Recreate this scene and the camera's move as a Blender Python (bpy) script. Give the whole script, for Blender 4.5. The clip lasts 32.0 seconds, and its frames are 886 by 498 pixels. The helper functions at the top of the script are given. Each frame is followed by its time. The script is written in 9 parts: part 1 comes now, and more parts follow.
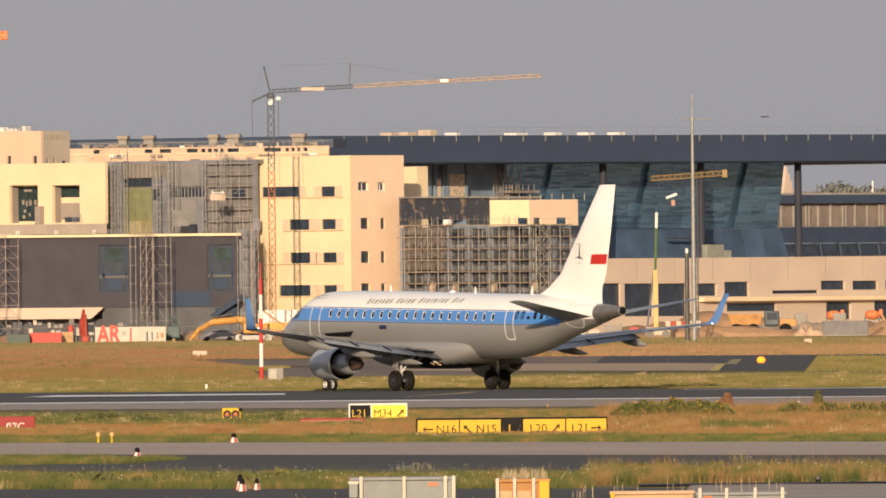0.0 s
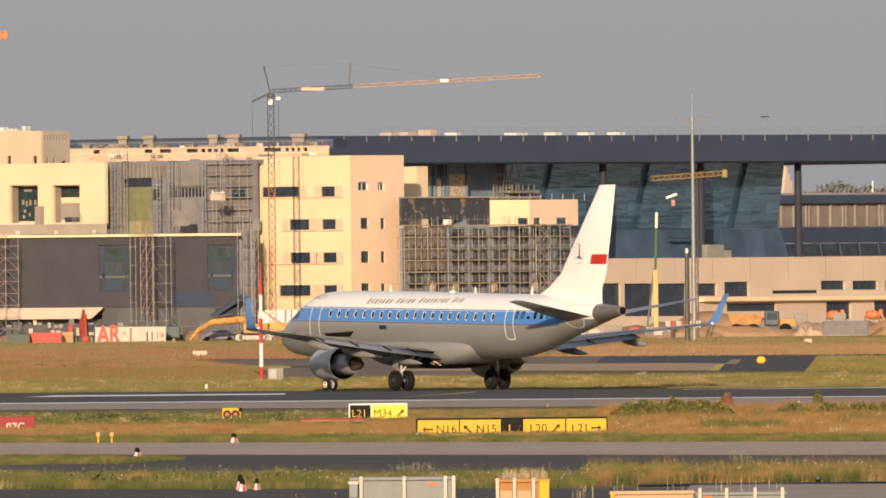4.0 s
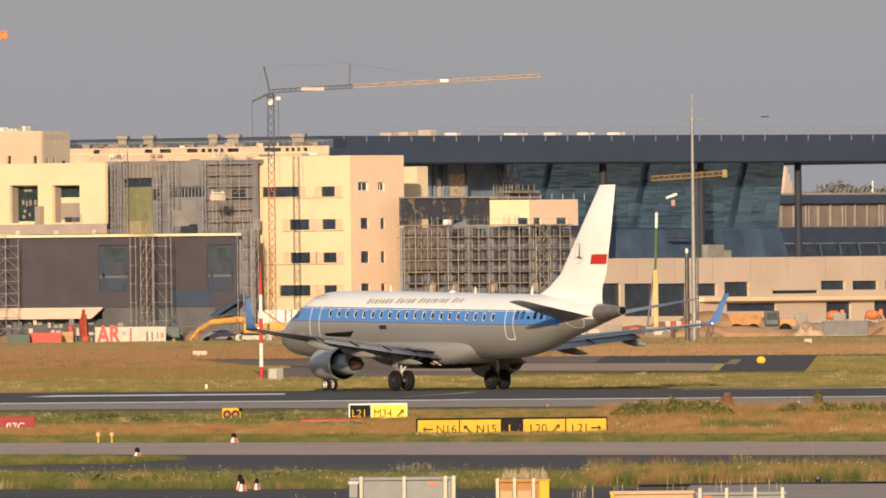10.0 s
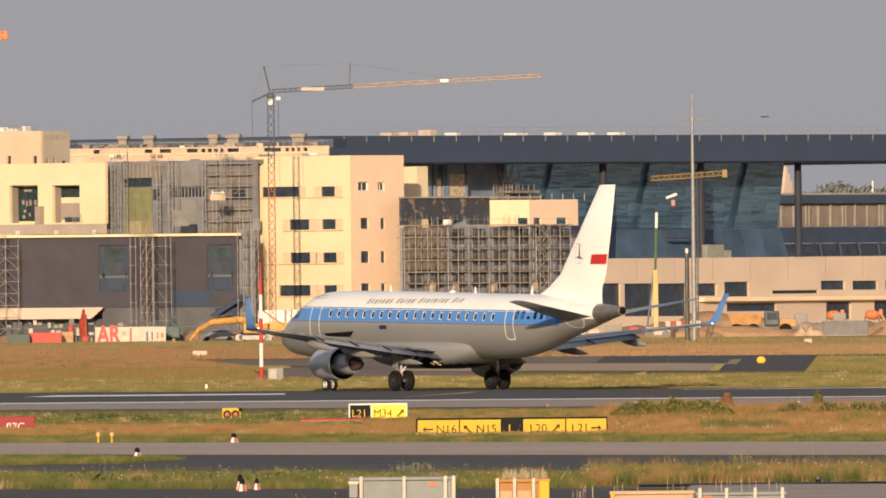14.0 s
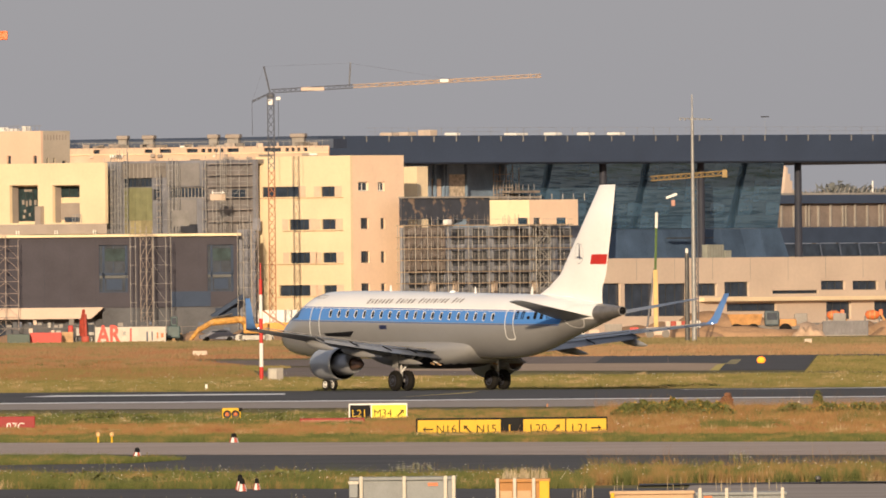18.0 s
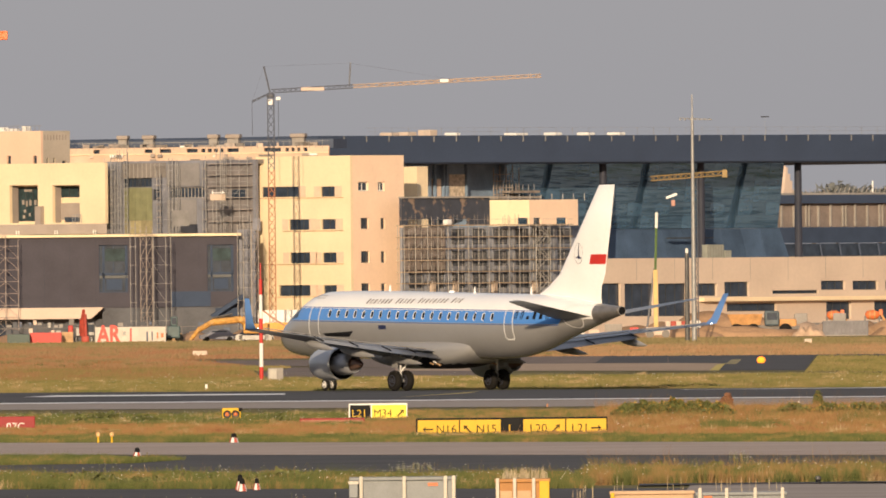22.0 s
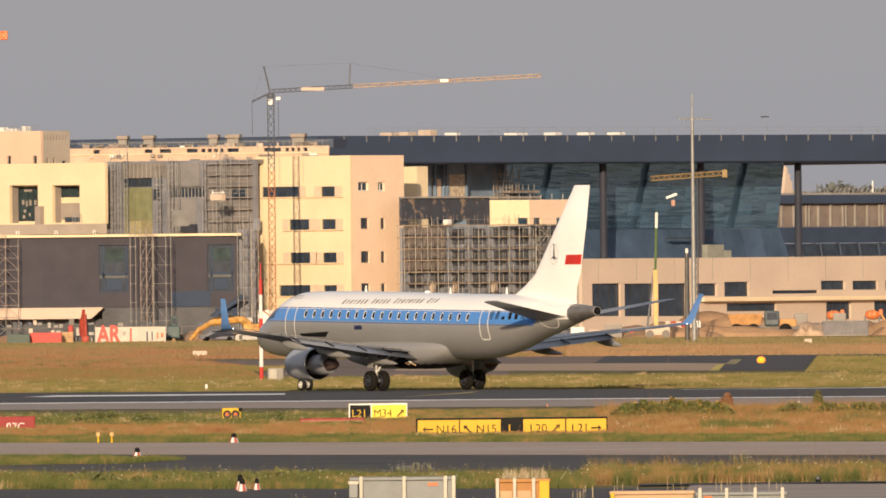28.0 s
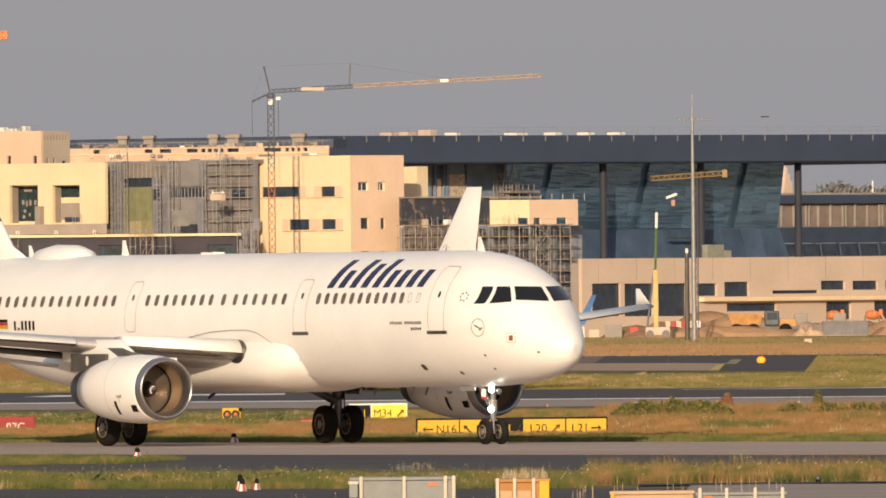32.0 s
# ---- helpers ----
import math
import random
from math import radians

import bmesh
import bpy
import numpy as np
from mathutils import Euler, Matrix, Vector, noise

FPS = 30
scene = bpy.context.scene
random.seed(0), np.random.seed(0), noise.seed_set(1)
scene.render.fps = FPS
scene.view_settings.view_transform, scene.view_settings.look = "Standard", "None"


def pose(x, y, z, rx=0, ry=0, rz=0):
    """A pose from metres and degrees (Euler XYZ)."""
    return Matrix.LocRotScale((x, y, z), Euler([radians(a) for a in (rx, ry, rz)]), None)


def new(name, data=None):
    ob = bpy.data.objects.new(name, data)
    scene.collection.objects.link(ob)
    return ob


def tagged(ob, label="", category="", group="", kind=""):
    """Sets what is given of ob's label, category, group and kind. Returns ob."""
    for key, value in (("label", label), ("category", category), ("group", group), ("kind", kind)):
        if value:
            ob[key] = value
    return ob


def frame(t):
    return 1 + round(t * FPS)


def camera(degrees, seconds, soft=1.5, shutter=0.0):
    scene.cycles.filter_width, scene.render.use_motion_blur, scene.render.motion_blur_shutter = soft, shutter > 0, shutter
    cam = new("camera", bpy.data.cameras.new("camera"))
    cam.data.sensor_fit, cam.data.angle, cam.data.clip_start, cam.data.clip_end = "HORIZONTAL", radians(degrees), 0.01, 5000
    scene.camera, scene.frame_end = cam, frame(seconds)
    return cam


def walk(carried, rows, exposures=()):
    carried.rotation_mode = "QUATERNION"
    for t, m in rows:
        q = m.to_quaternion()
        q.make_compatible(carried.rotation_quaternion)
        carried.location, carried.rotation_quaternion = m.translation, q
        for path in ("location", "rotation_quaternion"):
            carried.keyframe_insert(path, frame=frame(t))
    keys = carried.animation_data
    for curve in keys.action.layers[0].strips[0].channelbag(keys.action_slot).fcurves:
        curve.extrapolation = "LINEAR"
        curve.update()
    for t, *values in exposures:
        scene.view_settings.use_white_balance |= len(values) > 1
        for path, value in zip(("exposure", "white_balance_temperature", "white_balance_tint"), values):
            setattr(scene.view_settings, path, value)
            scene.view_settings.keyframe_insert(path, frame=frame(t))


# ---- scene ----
cam = camera(2.0, 32.0, soft=1.75)
# a long lens on a low stand, leaning 0.6 degrees to its right; it never moves
EYE = (0.0, 0.0, 4.354)
AIM = pose(*EYE, 90 + 0.1199, 0, 0) @ pose(0, 0, 0, 0, 0, -0.6)
walk(cam, [(0.0, AIM), (32.0, AIM)], [(0.0, 0.0), (31.5, 0.0), (32.0, -0.10)])

# ---- light: low evening sun behind the camera, hazy sky ----
SUN_UP = 12.0
SUN_SIDE = 7.0        # degrees to the left of straight behind the camera
world = bpy.data.worlds.new("evening_sky")
scene.world = world
world.use_nodes = True
wn, wl = world.node_tree.nodes, world.node_tree.links
sky = wn.new("ShaderNodeTexSky")
sky.sky_type = "NISHITA"
sky.sun_disc = False
sky.sun_elevation = radians(SUN_UP)
sky.sun_rotation = radians(180 + SUN_SIDE)
sky.air_density, sky.dust_density, sky.ozone_density = 1.0, 2.5, 1.0
haze = wn.new("ShaderNodeMix")
haze.data_type = "RGBA"
haze.inputs[0].default_value = 0.66
haze.inputs[7].default_value = (4.1, 4.02, 4.43, 1)
wl.new(sky.outputs[0], haze.inputs[6])
wl.new(haze.outputs[2], wn["Background"].inputs[0])
wn["Background"].inputs[1].default_value = 0.114
sun = new("sun", bpy.data.lights.new("sun", "SUN"))
sun.data.energy, sun.data.angle, sun.data.color = 4.7, radians(0.6), (1.0, 0.77, 0.52)
a, e = radians(SUN_SIDE), radians(SUN_UP)
to_sun = Vector((-math.sin(a) * math.cos(e), -math.cos(a) * math.cos(e), math.sin(e)))
sun.matrix_world = Matrix.Translation((-60, -300, 90)) @ to_sun.to_track_quat("Z", "Y").to_matrix().to_4x4()
scene.view_settings.exposure = 0.0


# ---- materials ----
def material(name, colour, rough=0.6, metal=0.0, vary=0.12, size=0.5, bump=0.0, fine=0.0, piece=0.0, island=0.0, coat=0.0, spec=0.5):
    """A surface with stains at one scale and grain at another; sizes in metres."""
    m = bpy.data.materials.new(name)
    m.use_nodes = True
    n, l = m.node_tree.nodes, m.node_tree.links
    b = n["Principled BSDF"]
    b.inputs["Roughness"].default_value, b.inputs["Metallic"].default_value = rough, metal
    b.inputs["Coat Weight"].default_value = coat
    b.inputs["Specular IOR Level"].default_value = spec
    co = n.new("ShaderNodeTexCoord")
    big, small = n.new("ShaderNodeTexNoise"), n.new("ShaderNodeTexNoise")
    big.inputs["Scale"].default_value, big.inputs["Detail"].default_value = 1 / size, 4
    small.inputs["Scale"].default_value, small.inputs["Detail"].default_value = 14 / size, 3
    for t in (big, small):
        l.new(co.outputs["Object"], t.inputs["Vector"])
    add = n.new("ShaderNodeMath")
    add.operation = "MULTIPLY_ADD"
    add.inputs[1].default_value = 0.45
    l.new(small.outputs["Fac"], add.inputs[0])
    l.new(big.outputs["Fac"], add.inputs[2])
    fac = add.outputs[0]
    if piece or island:
        src = n.new("ShaderNodeObjectInfo").outputs["Random"] if piece else n.new("ShaderNodeNewGeometry").outputs["Random Per Island"]
        more = n.new("ShaderNodeMath")
        more.operation = "MULTIPLY_ADD"
        more.inputs[1].default_value = piece or island
        l.new(src, more.inputs[0])
        l.new(fac, more.inputs[2])
        fac = more.outputs[0]
    ramp = n.new("ShaderNodeMapRange")
    mid = 0.725 + 0.5 * (piece or island)
    ramp.inputs[1].default_value, ramp.inputs[2].default_value = mid - 0.35, mid + 0.35
    ramp.inputs[3].default_value, ramp.inputs[4].default_value = 1 - 2 * vary, 1 + 2 * vary
    l.new(fac, ramp.inputs[0])
    mul = n.new("ShaderNodeVectorMath")
    mul.operation = "SCALE"
    mul.inputs[0].default_value = colour
    l.new(ramp.outputs[0], mul.inputs[3])
    l.new(mul.outputs[0], b.inputs["Base Color"])
    if bump:
        bp = n.new("ShaderNodeBump")
        bp.inputs["Strength"].default_value = bump
        bp.inputs["Distance"].default_value = 0.02
        l.new(small.outputs["Fac"], bp.inputs["Height"])
        l.new(bp.outputs[0], b.inputs["Normal"])
    return m


def glow(name, colour, power):
    m = bpy.data.materials.new(name)
    m.use_nodes = True
    b = m.node_tree.nodes["Principled BSDF"]
    b.inputs["Base Color"].default_value = (*colour, 1)
    b.inputs["Emission Color"].default_value = (*colour, 1)
    b.inputs["Emission Strength"].default_value = power
    return m


RENDER_S = material("pinkish_cream_render", (0.86, 0.635, 0.465), 0.8, vary=0.05, size=5, bump=0.1)
RENDER_L = material("cream_render", (0.80, 0.645, 0.43), 0.8, vary=0.05, size=5, bump=0.1)
RENDER_G = material("grey_cream_render", (0.635, 0.50, 0.405), 0.85, vary=0.05, size=4, bump=0.1)
BEIGE = material("beige_panel", (0.60, 0.485, 0.39), 0.8, vary=0.06, size=6, bump=0.1)
CONCRETE = material("raw_concrete", (0.31, 0.285, 0.26), 0.85, vary=0.14, size=3, bump=0.2)
CONC_D = material("dark_concrete", (0.20, 0.18, 0.165), 0.85, vary=0.16, size=3, bump=0.2)
CLAD = material("brown_cladding", (0.073, 0.069, 0.084), 0.85, vary=0.1, size=3, spec=0.08)
SLATE = material("slate_fascia", (0.044, 0.064, 0.112), 0.5, vary=0.08, size=6)
NAVY = material("navy_band", (0.050, 0.070, 0.115), 0.7, vary=0.1, size=2, spec=0.1)
PANE = material("dark_window_glass", (0.032, 0.046, 0.072), 0.12, vary=0.25, size=1.2, spec=0.6)
COLUMN_B = material("blue_black_steel", (0.042, 0.046, 0.066), 0.6, vary=0.1, size=2, spec=0.2)
TEAL = material("teal_window_glass", (0.034, 0.056, 0.062), 0.3, vary=0.3, size=0.8, spec=0.1)
JAMB = material("grey_and_shade_render", (0.33, 0.28, 0.245), 0.85, vary=0.08, size=2)
CORE_W = material("blue_grey_concrete", (0.195, 0.20, 0.23), 0.85, vary=0.22, size=2.5, bump=0.2)
TUBE_R = material("rusty_scaffold_tube", (0.31, 0.26, 0.225), 0.7, vary=0.2)
PLANK_G = material("weathered_plank", (0.32, 0.275, 0.245), 0.85, vary=0.2, piece=0.4)
HAZE_W = material("blue_grey_block", (0.105, 0.108, 0.12), 0.9, vary=0.2, size=3)
CURTAIN = material("curtain_glass", (0.072, 0.14, 0.225), 0.05, vary=0.4, size=5, spec=0.7, piece=0.3)
CURTAIN.node_tree.nodes["Principled BSDF"].inputs["IOR"].default_value = 3.1      # blue solar-control coating
CURTAIN.node_tree.nodes["Principled BSDF"].inputs["Specular Tint"].default_value = (0.52, 0.78, 1.0, 1)
cn, cl = CURTAIN.node_tree.nodes, CURTAIN.node_tree.links
sheet_wave, sheet_map, sheet_bump = cn.new("ShaderNodeTexNoise"), cn.new("ShaderNodeMapping"), cn.new("ShaderNodeBump")
sheet_map.inputs["Scale"].default_value = (0.045, 0.045, 0.55)      # long level waves in the reflections
sheet_wave.inputs["Scale"].default_value, sheet_wave.inputs["Detail"].default_value = 1.0, 2.0
sheet_bump.inputs["Strength"].default_value, sheet_bump.inputs["Distance"].default_value = 1.0, 0.05
cl.new(cn.new("ShaderNodeNewGeometry").outputs["Position"], sheet_map.inputs[0])
cl.new(sheet_map.outputs[0], sheet_wave.inputs["Vector"])
cl.new(sheet_wave.outputs["Fac"], sheet_bump.inputs["Height"])
cl.new(sheet_bump.outputs[0], cn["Principled BSDF"].inputs["Normal"])
FRAME_D = material("dark_frame", (0.04, 0.045, 0.05), 0.45, vary=0.1)
WHITE_P = material("white_paint", (0.78, 0.76, 0.72), 0.55, vary=0.05)
OLIVE = material("olive_boards", (0.195, 0.198, 0.105), 0.7, vary=0.15, size=1, piece=0.4)
STEEL = material("galvanised_steel", (0.30, 0.295, 0.29), 0.5, 0.3, vary=0.12)
SCAF = material("scaffold_tube", (0.30, 0.29, 0.28), 0.55, 0.2, vary=0.15)
PLANK = material("scaffold_plank", (0.42, 0.265, 0.14), 0.8, vary=0.2, piece=0.4)
RUSTY = material("rust_red_steel", (0.42, 0.20, 0.11), 0.65, vary=0.2, size=1)
CRANE_Y = material("crane_orange", (0.42, 0.18, 0.09), 0.5, vary=0.1, size=2)
CRANE_G = material("crane_grey", (0.10, 0.107, 0.128), 0.5, vary=0.1, size=2)
ASPHALT = material("dark_asphalt", (0.060, 0.056, 0.056), 0.85, vary=0.2, size=6, bump=0.3, spec=0.3)
ASPH_L = material("worn_taxiway_asphalt", (0.42, 0.335, 0.28), 0.9, vary=0.1, size=7, bump=0.3, spec=0.2)
CONC_P = material("pale_shoulder", (0.34, 0.29, 0.25), 0.9, vary=0.1, size=5, bump=0.2, spec=0.2)
LINE_W = material("white_marking", (0.86, 0.85, 0.82), 0.7, vary=0.14, size=1.5)
LINE_Y = material("yellow_marking", (0.55, 0.42, 0.08), 0.7, vary=0.12, size=1.5)
SOIL = material("grass_ground", (0.17, 0.145, 0.065), 0.95, vary=0.3, size=9, bump=0.4, spec=0.1)
EARTH = material("bare_earth", (0.40, 0.25, 0.145), 0.95, vary=0.2, size=4, bump=0.4, spec=0.1)
RUBBER = material("tyre_rubber", (0.016, 0.015, 0.014), 0.85, vary=0.2, size=0.3, spec=0.12)
COCKPIT = material("aircraft_window_glass", (0.010, 0.012, 0.015), 0.08, vary=0.2, size=0.5, spec=0.5)
RIM = material("wheel_rim", (0.30, 0.255, 0.21), 0.45, 0.5, vary=0.15, size=0.2)
CHROME = material("polished_metal", (0.72, 0.71, 0.70), 0.22, 1.0, vary=0.05)
GUNMETAL = material("gunmetal", (0.14, 0.135, 0.13), 0.4, 0.7, vary=0.15)
BLACK = material("black_paint", (0.008, 0.008, 0.009), 0.6, vary=0.15, spec=0.15)
SIGN_Y = material("sign_yellow", (0.66, 0.40, 0.012), 0.5, vary=0.05, spec=0.3)
SIGN_R = material("sign_red", (0.27, 0.014, 0.016), 0.5, vary=0.08, spec=0.3)
RED = material("red_paint", (0.55, 0.03, 0.02), 0.5, vary=0.1, size=1)
ORANGE = material("orange_paint", (0.66, 0.17, 0.05), 0.5, vary=0.15, size=1)
MACHINE_Y = material("machine_yellow", (0.70, 0.34, 0.04), 0.5, vary=0.18, size=1)
AIR_W = material("white_aircraft_paint", (0.92, 0.91, 0.89), 0.42, vary=0.03, size=2, coat=0.12)
AIR_G = material("grey_aircraft_paint", (0.27, 0.268, 0.268), 0.3, vary=0.03, size=2, coat=0.3)
AIR_WING = material("wing_grey_paint", (0.225, 0.24, 0.27), 0.35, vary=0.05, size=1)
NACELLE = material("nacelle_blue_grey", (0.37, 0.39, 0.425), 0.28, 0.2, vary=0.05, size=1, coat=0.3)
# livery blue made paler, with distance haze put into the colour
WINGLET_B = material("hazed_winglet_blue", (0.12, 0.26, 0.57), 0.4, vary=0.04)
WING_L = material("light_wing_grey", (0.42, 0.415, 0.41), 0.45, vary=0.05, size=2)
LIP = material("brushed_lip", (0.38, 0.375, 0.38), 0.32, 0.9, vary=0.06)
DUCT = material("warm_duct_lining", (0.46, 0.33, 0.22), 0.28, 0.55, vary=0.12, size=0.6)
DEEP_BLUE = material("deep_blue_paint", (0.012, 0.02, 0.075), 0.4, vary=0.05)
SEAM = material("panel_seam", (0.33, 0.31, 0.29), 0.5, vary=0.05)
PALE = material("pale_edge", (0.72, 0.72, 0.70), 0.4, vary=0.05)
LAMP_W = glow("position_lamp", (1.0, 0.97, 0.9), 4)
LAMP = glow("landing_lamp", (1.0, 0.97, 0.9), 25)
AMBER = glow("amber_lamp", (1.0, 0.27, 0.015), 1.6)


# ---- mesh helpers ----
def part(name, bm, mat, parent=None, label="", smooth=False):
    me = bpy.data.meshes.new(name)
    if smooth:
        for f in bm.faces:
            f.smooth = True
    bm.to_mesh(me)
    bm.free()
    for m in (mat if isinstance(mat, (list, tuple)) else [mat]):
        me.materials.append(m)
    ob = new(name, me)
    ob.parent = parent
    if label:
        tagged(ob, label)
    return ob


def anchor(name, m, label, category, group="", kind=""):
    ob = new(name)
    ob.matrix_world = m
    return tagged(ob, label, category, group, kind)


def box(bm, x0, x1, y0, y1, z0, z1, index=0):
    v = [bm.verts.new((x, y, z)) for x in (x0, x1) for y in (y0, y1) for z in (z0, z1)]
    for q in ((0, 1, 3, 2), (4, 6, 7, 5), (0, 4, 5, 1), (2, 3, 7, 6), (0, 2, 6, 4), (1, 5, 7, 3)):
        bm.faces.new([v[i] for i in q]).material_index = index
    return v


def boxes(*rows):
    bm = bmesh.new()
    for r in rows:
        box(bm, *r)
    return bm


def bevelled(x0, x1, y0, y1, z0, z1, r=0.05):
    bm = bmesh.new()
    box(bm, x0, x1, y0, y1, z0, z1)
    bmesh.ops.recalc_face_normals(bm, faces=bm.faces[:])
    bmesh.ops.bevel(bm, geom=bm.edges[:], offset=r, segments=2, affect="EDGES", profile=0.6)
    return bm


def tube(bm, p, q, r, n=6, r2=None, index=0):
    p, q = Vector(p), Vector(q)
    turn = (q - p).to_track_quat("Z", "Y").to_matrix()
    rings = []
    for c, rad in ((p, r), (q, r if r2 is None else r2)):
        rings.append([bm.verts.new(c + turn @ Vector((rad * math.cos(6.28319 * i / n), rad * math.sin(6.28319 * i / n), 0))) for i in range(n)])
    for i in range(n):
        bm.faces.new((rings[0][i], rings[0][(i + 1) % n], rings[1][(i + 1) % n], rings[1][i])).material_index = index
    bm.faces.new(rings[0][::-1]).material_index = index
    bm.faces.new(rings[1]).material_index = index


def tubes(rows, r, n=5):
    bm = bmesh.new()
    for p, q in rows:
        tube(bm, p, q, r, n)
    return bm


def turned(profile, axis_point=(0, 0, 0), n=32, along="x", close=False):
    """A body of revolution; profile rows (position along the axis, radius)."""
    bm = bmesh.new()
    rings = []
    for a, r in profile:
        ring = []
        for i in range(n):
            c, s = r * math.cos(2 * math.pi * i / n), r * math.sin(2 * math.pi * i / n)
            v = {"x": (a, c, s), "y": (c, a, s), "z": (c, s, a)}[along]
            ring.append(bm.verts.new(Vector(axis_point) + Vector(v)))
        rings.append(ring)
    for r0, r1 in zip(rings, rings[1:]):
        for i in range(n):
            bm.faces.new((r0[i], r0[(i + 1) % n], r1[(i + 1) % n], r1[i]))
    if close:
        bm.faces.new(rings[0][::-1])
        bm.faces.new(rings[-1])
    bmesh.ops.recalc_face_normals(bm, faces=bm.faces[:])
    return bm


def letters(text, size, m, mat, parent, name="lettering", depth=0.01, bold=0.0, label=""):
    """Writing in the built-in font as a mesh in the parent's space."""
    cu = bpy.data.curves.new("writing", "FONT")
    cu.body, cu.size, cu.extrude, cu.offset = text, size, depth, bold
    tmp = bpy.data.objects.new("writing", cu)
    me = bpy.data.meshes.new_from_object(tmp)
    bpy.data.objects.remove(tmp)
    me.transform(m)
    me.materials.clear()
    me.materials.append(mat)
    ob = new(name, me)
    ob.parent = parent
    if label:
        tagged(ob, label)
    return ob


def curve_through(rows, xs):
    """Smooth values between rows (x, a, b, ...), with slopes that never overshoot."""
    rows = np.array(rows, float)
    x, y = rows[:, 0], rows[:, 1:]
    d = np.diff(y, axis=0) / np.diff(x)[:, None]
    m = np.zeros_like(y)
    m[1:-1] = np.where(d[1:] * d[:-1] > 0, 2 * d[1:] * d[:-1] / np.where(abs(d[1:] + d[:-1]) < 1e-9, 1e-9, d[1:] + d[:-1]), 0)
    m[0], m[-1] = d[0], d[-1]
    i = np.clip(np.searchsorted(x, xs) - 1, 0, len(x) - 2)
    h = (x[i + 1] - x[i])[:, None]
    t = ((xs - x[i])[:, None]) / h
    return ((2 * t**3 - 3 * t**2 + 1) * y[i] + (t**3 - 2 * t**2 + t) * h * m[i] + (-2 * t**3 + 3 * t**2) * y[i + 1] + (t**3 - t**2) * h * m[i + 1])


def wall_panel(bm, w, z0, z1, thick, holes=(), index=0):
    """An upright wall along x with its outer face at y 0; holes are (x0, x1, z0, z1), cut right through."""
    xs = sorted({0.0, w, *[c for h in holes for c in h[:2]]})
    zs = sorted({z0, z1, *[c for h in holes for c in h[2:4]]})
    solid = {}
    for i in range(len(xs) - 1):
        for j in range(len(zs) - 1):
            cx, cz = (xs[i] + xs[i + 1]) / 2, (zs[j] + zs[j + 1]) / 2
            solid[i, j] = not any(h[0] < cx < h[1] and h[2] < cz < h[3] for h in holes)
    verts = {}

    def v(i, k, j):
        if (i, k, j) not in verts:
            verts[i, k, j] = bm.verts.new((xs[i], k * thick, zs[j]))
        return verts[i, k, j]

    for (i, j), on in solid.items():
        if not on:
            continue
        for k in (0, 1):
            bm.faces.new((v(i, k, j), v(i + 1, k, j), v(i + 1, k, j + 1), v(i, k, j + 1))).material_index = index
        for (a, b), (p, q) in (((i - 1, j), ((i, j), (i, j + 1))), ((i + 1, j), ((i + 1, j), (i + 1, j + 1))),
                               ((i, j - 1), ((i, j), (i + 1, j))), ((i, j + 1), ((i, j + 1), (i + 1, j + 1)))):
            if not solid.get((a, b), False):
                bm.faces.new((v(p[0], 0, p[1]), v(q[0], 0, q[1]), v(q[0], 1, q[1]), v(p[0], 1, p[1]))).material_index = index
    bmesh.ops.recalc_face_normals(bm, faces=bm.faces[:])
    return bm


def window(parent, x0, x1, z0, z1, y=0.25, bars=1, side=None, pane_mat=None, frame_mat=None):
    """A window set back in its opening: frame with mullions, and a pane. side: x of a wall that runs along y instead."""
    f, w = 0.09, x1 - x0
    step = (w - f) / (bars + 1)
    lights = [(f + k * step, f + (k + 1) * step - f, z0 + f, z1 - f) for k in range(bars + 1)]
    bm = wall_panel(bmesh.new(), w, z0, z1, 0.12, lights)
    glass = boxes((0.02, w - 0.02, 0.05, 0.07, z0 + 0.02, z1 - 0.02))
    for b in (bm, glass):
        if side is None:
            b.transform(Matrix.Translation((x0, y, 0)))
        else:
            b.transform(Matrix.Translation((side - y, x0, 0)) @ Matrix.Rotation(math.pi / 2, 4, "Z"))
    fr = part("window", bm, frame_mat or FRAME_D, parent)
    part("pane", glass, pane_mat or PANE, fr)
    return fr


# ---- ground: one sheet, and the paved strips on it ----
def sheet(name, corners, z, mat, label, category="ground", kind="structure", thick=0.0):
    bm = bmesh.new()
    n = 1
    bm.faces.new([bm.verts.new((x, y, z)) for x, y in corners])
    bmesh.ops.recalc_face_normals(bm, faces=bm.faces[:])
    bm.faces.ensure_lookup_table()
    if bm.faces[0].normal.z < 0:
        bmesh.ops.reverse_faces(bm, faces=bm.faces[:])
    ob = part(name, bm, mat)
    return tagged(ob, label, category, "", kind)


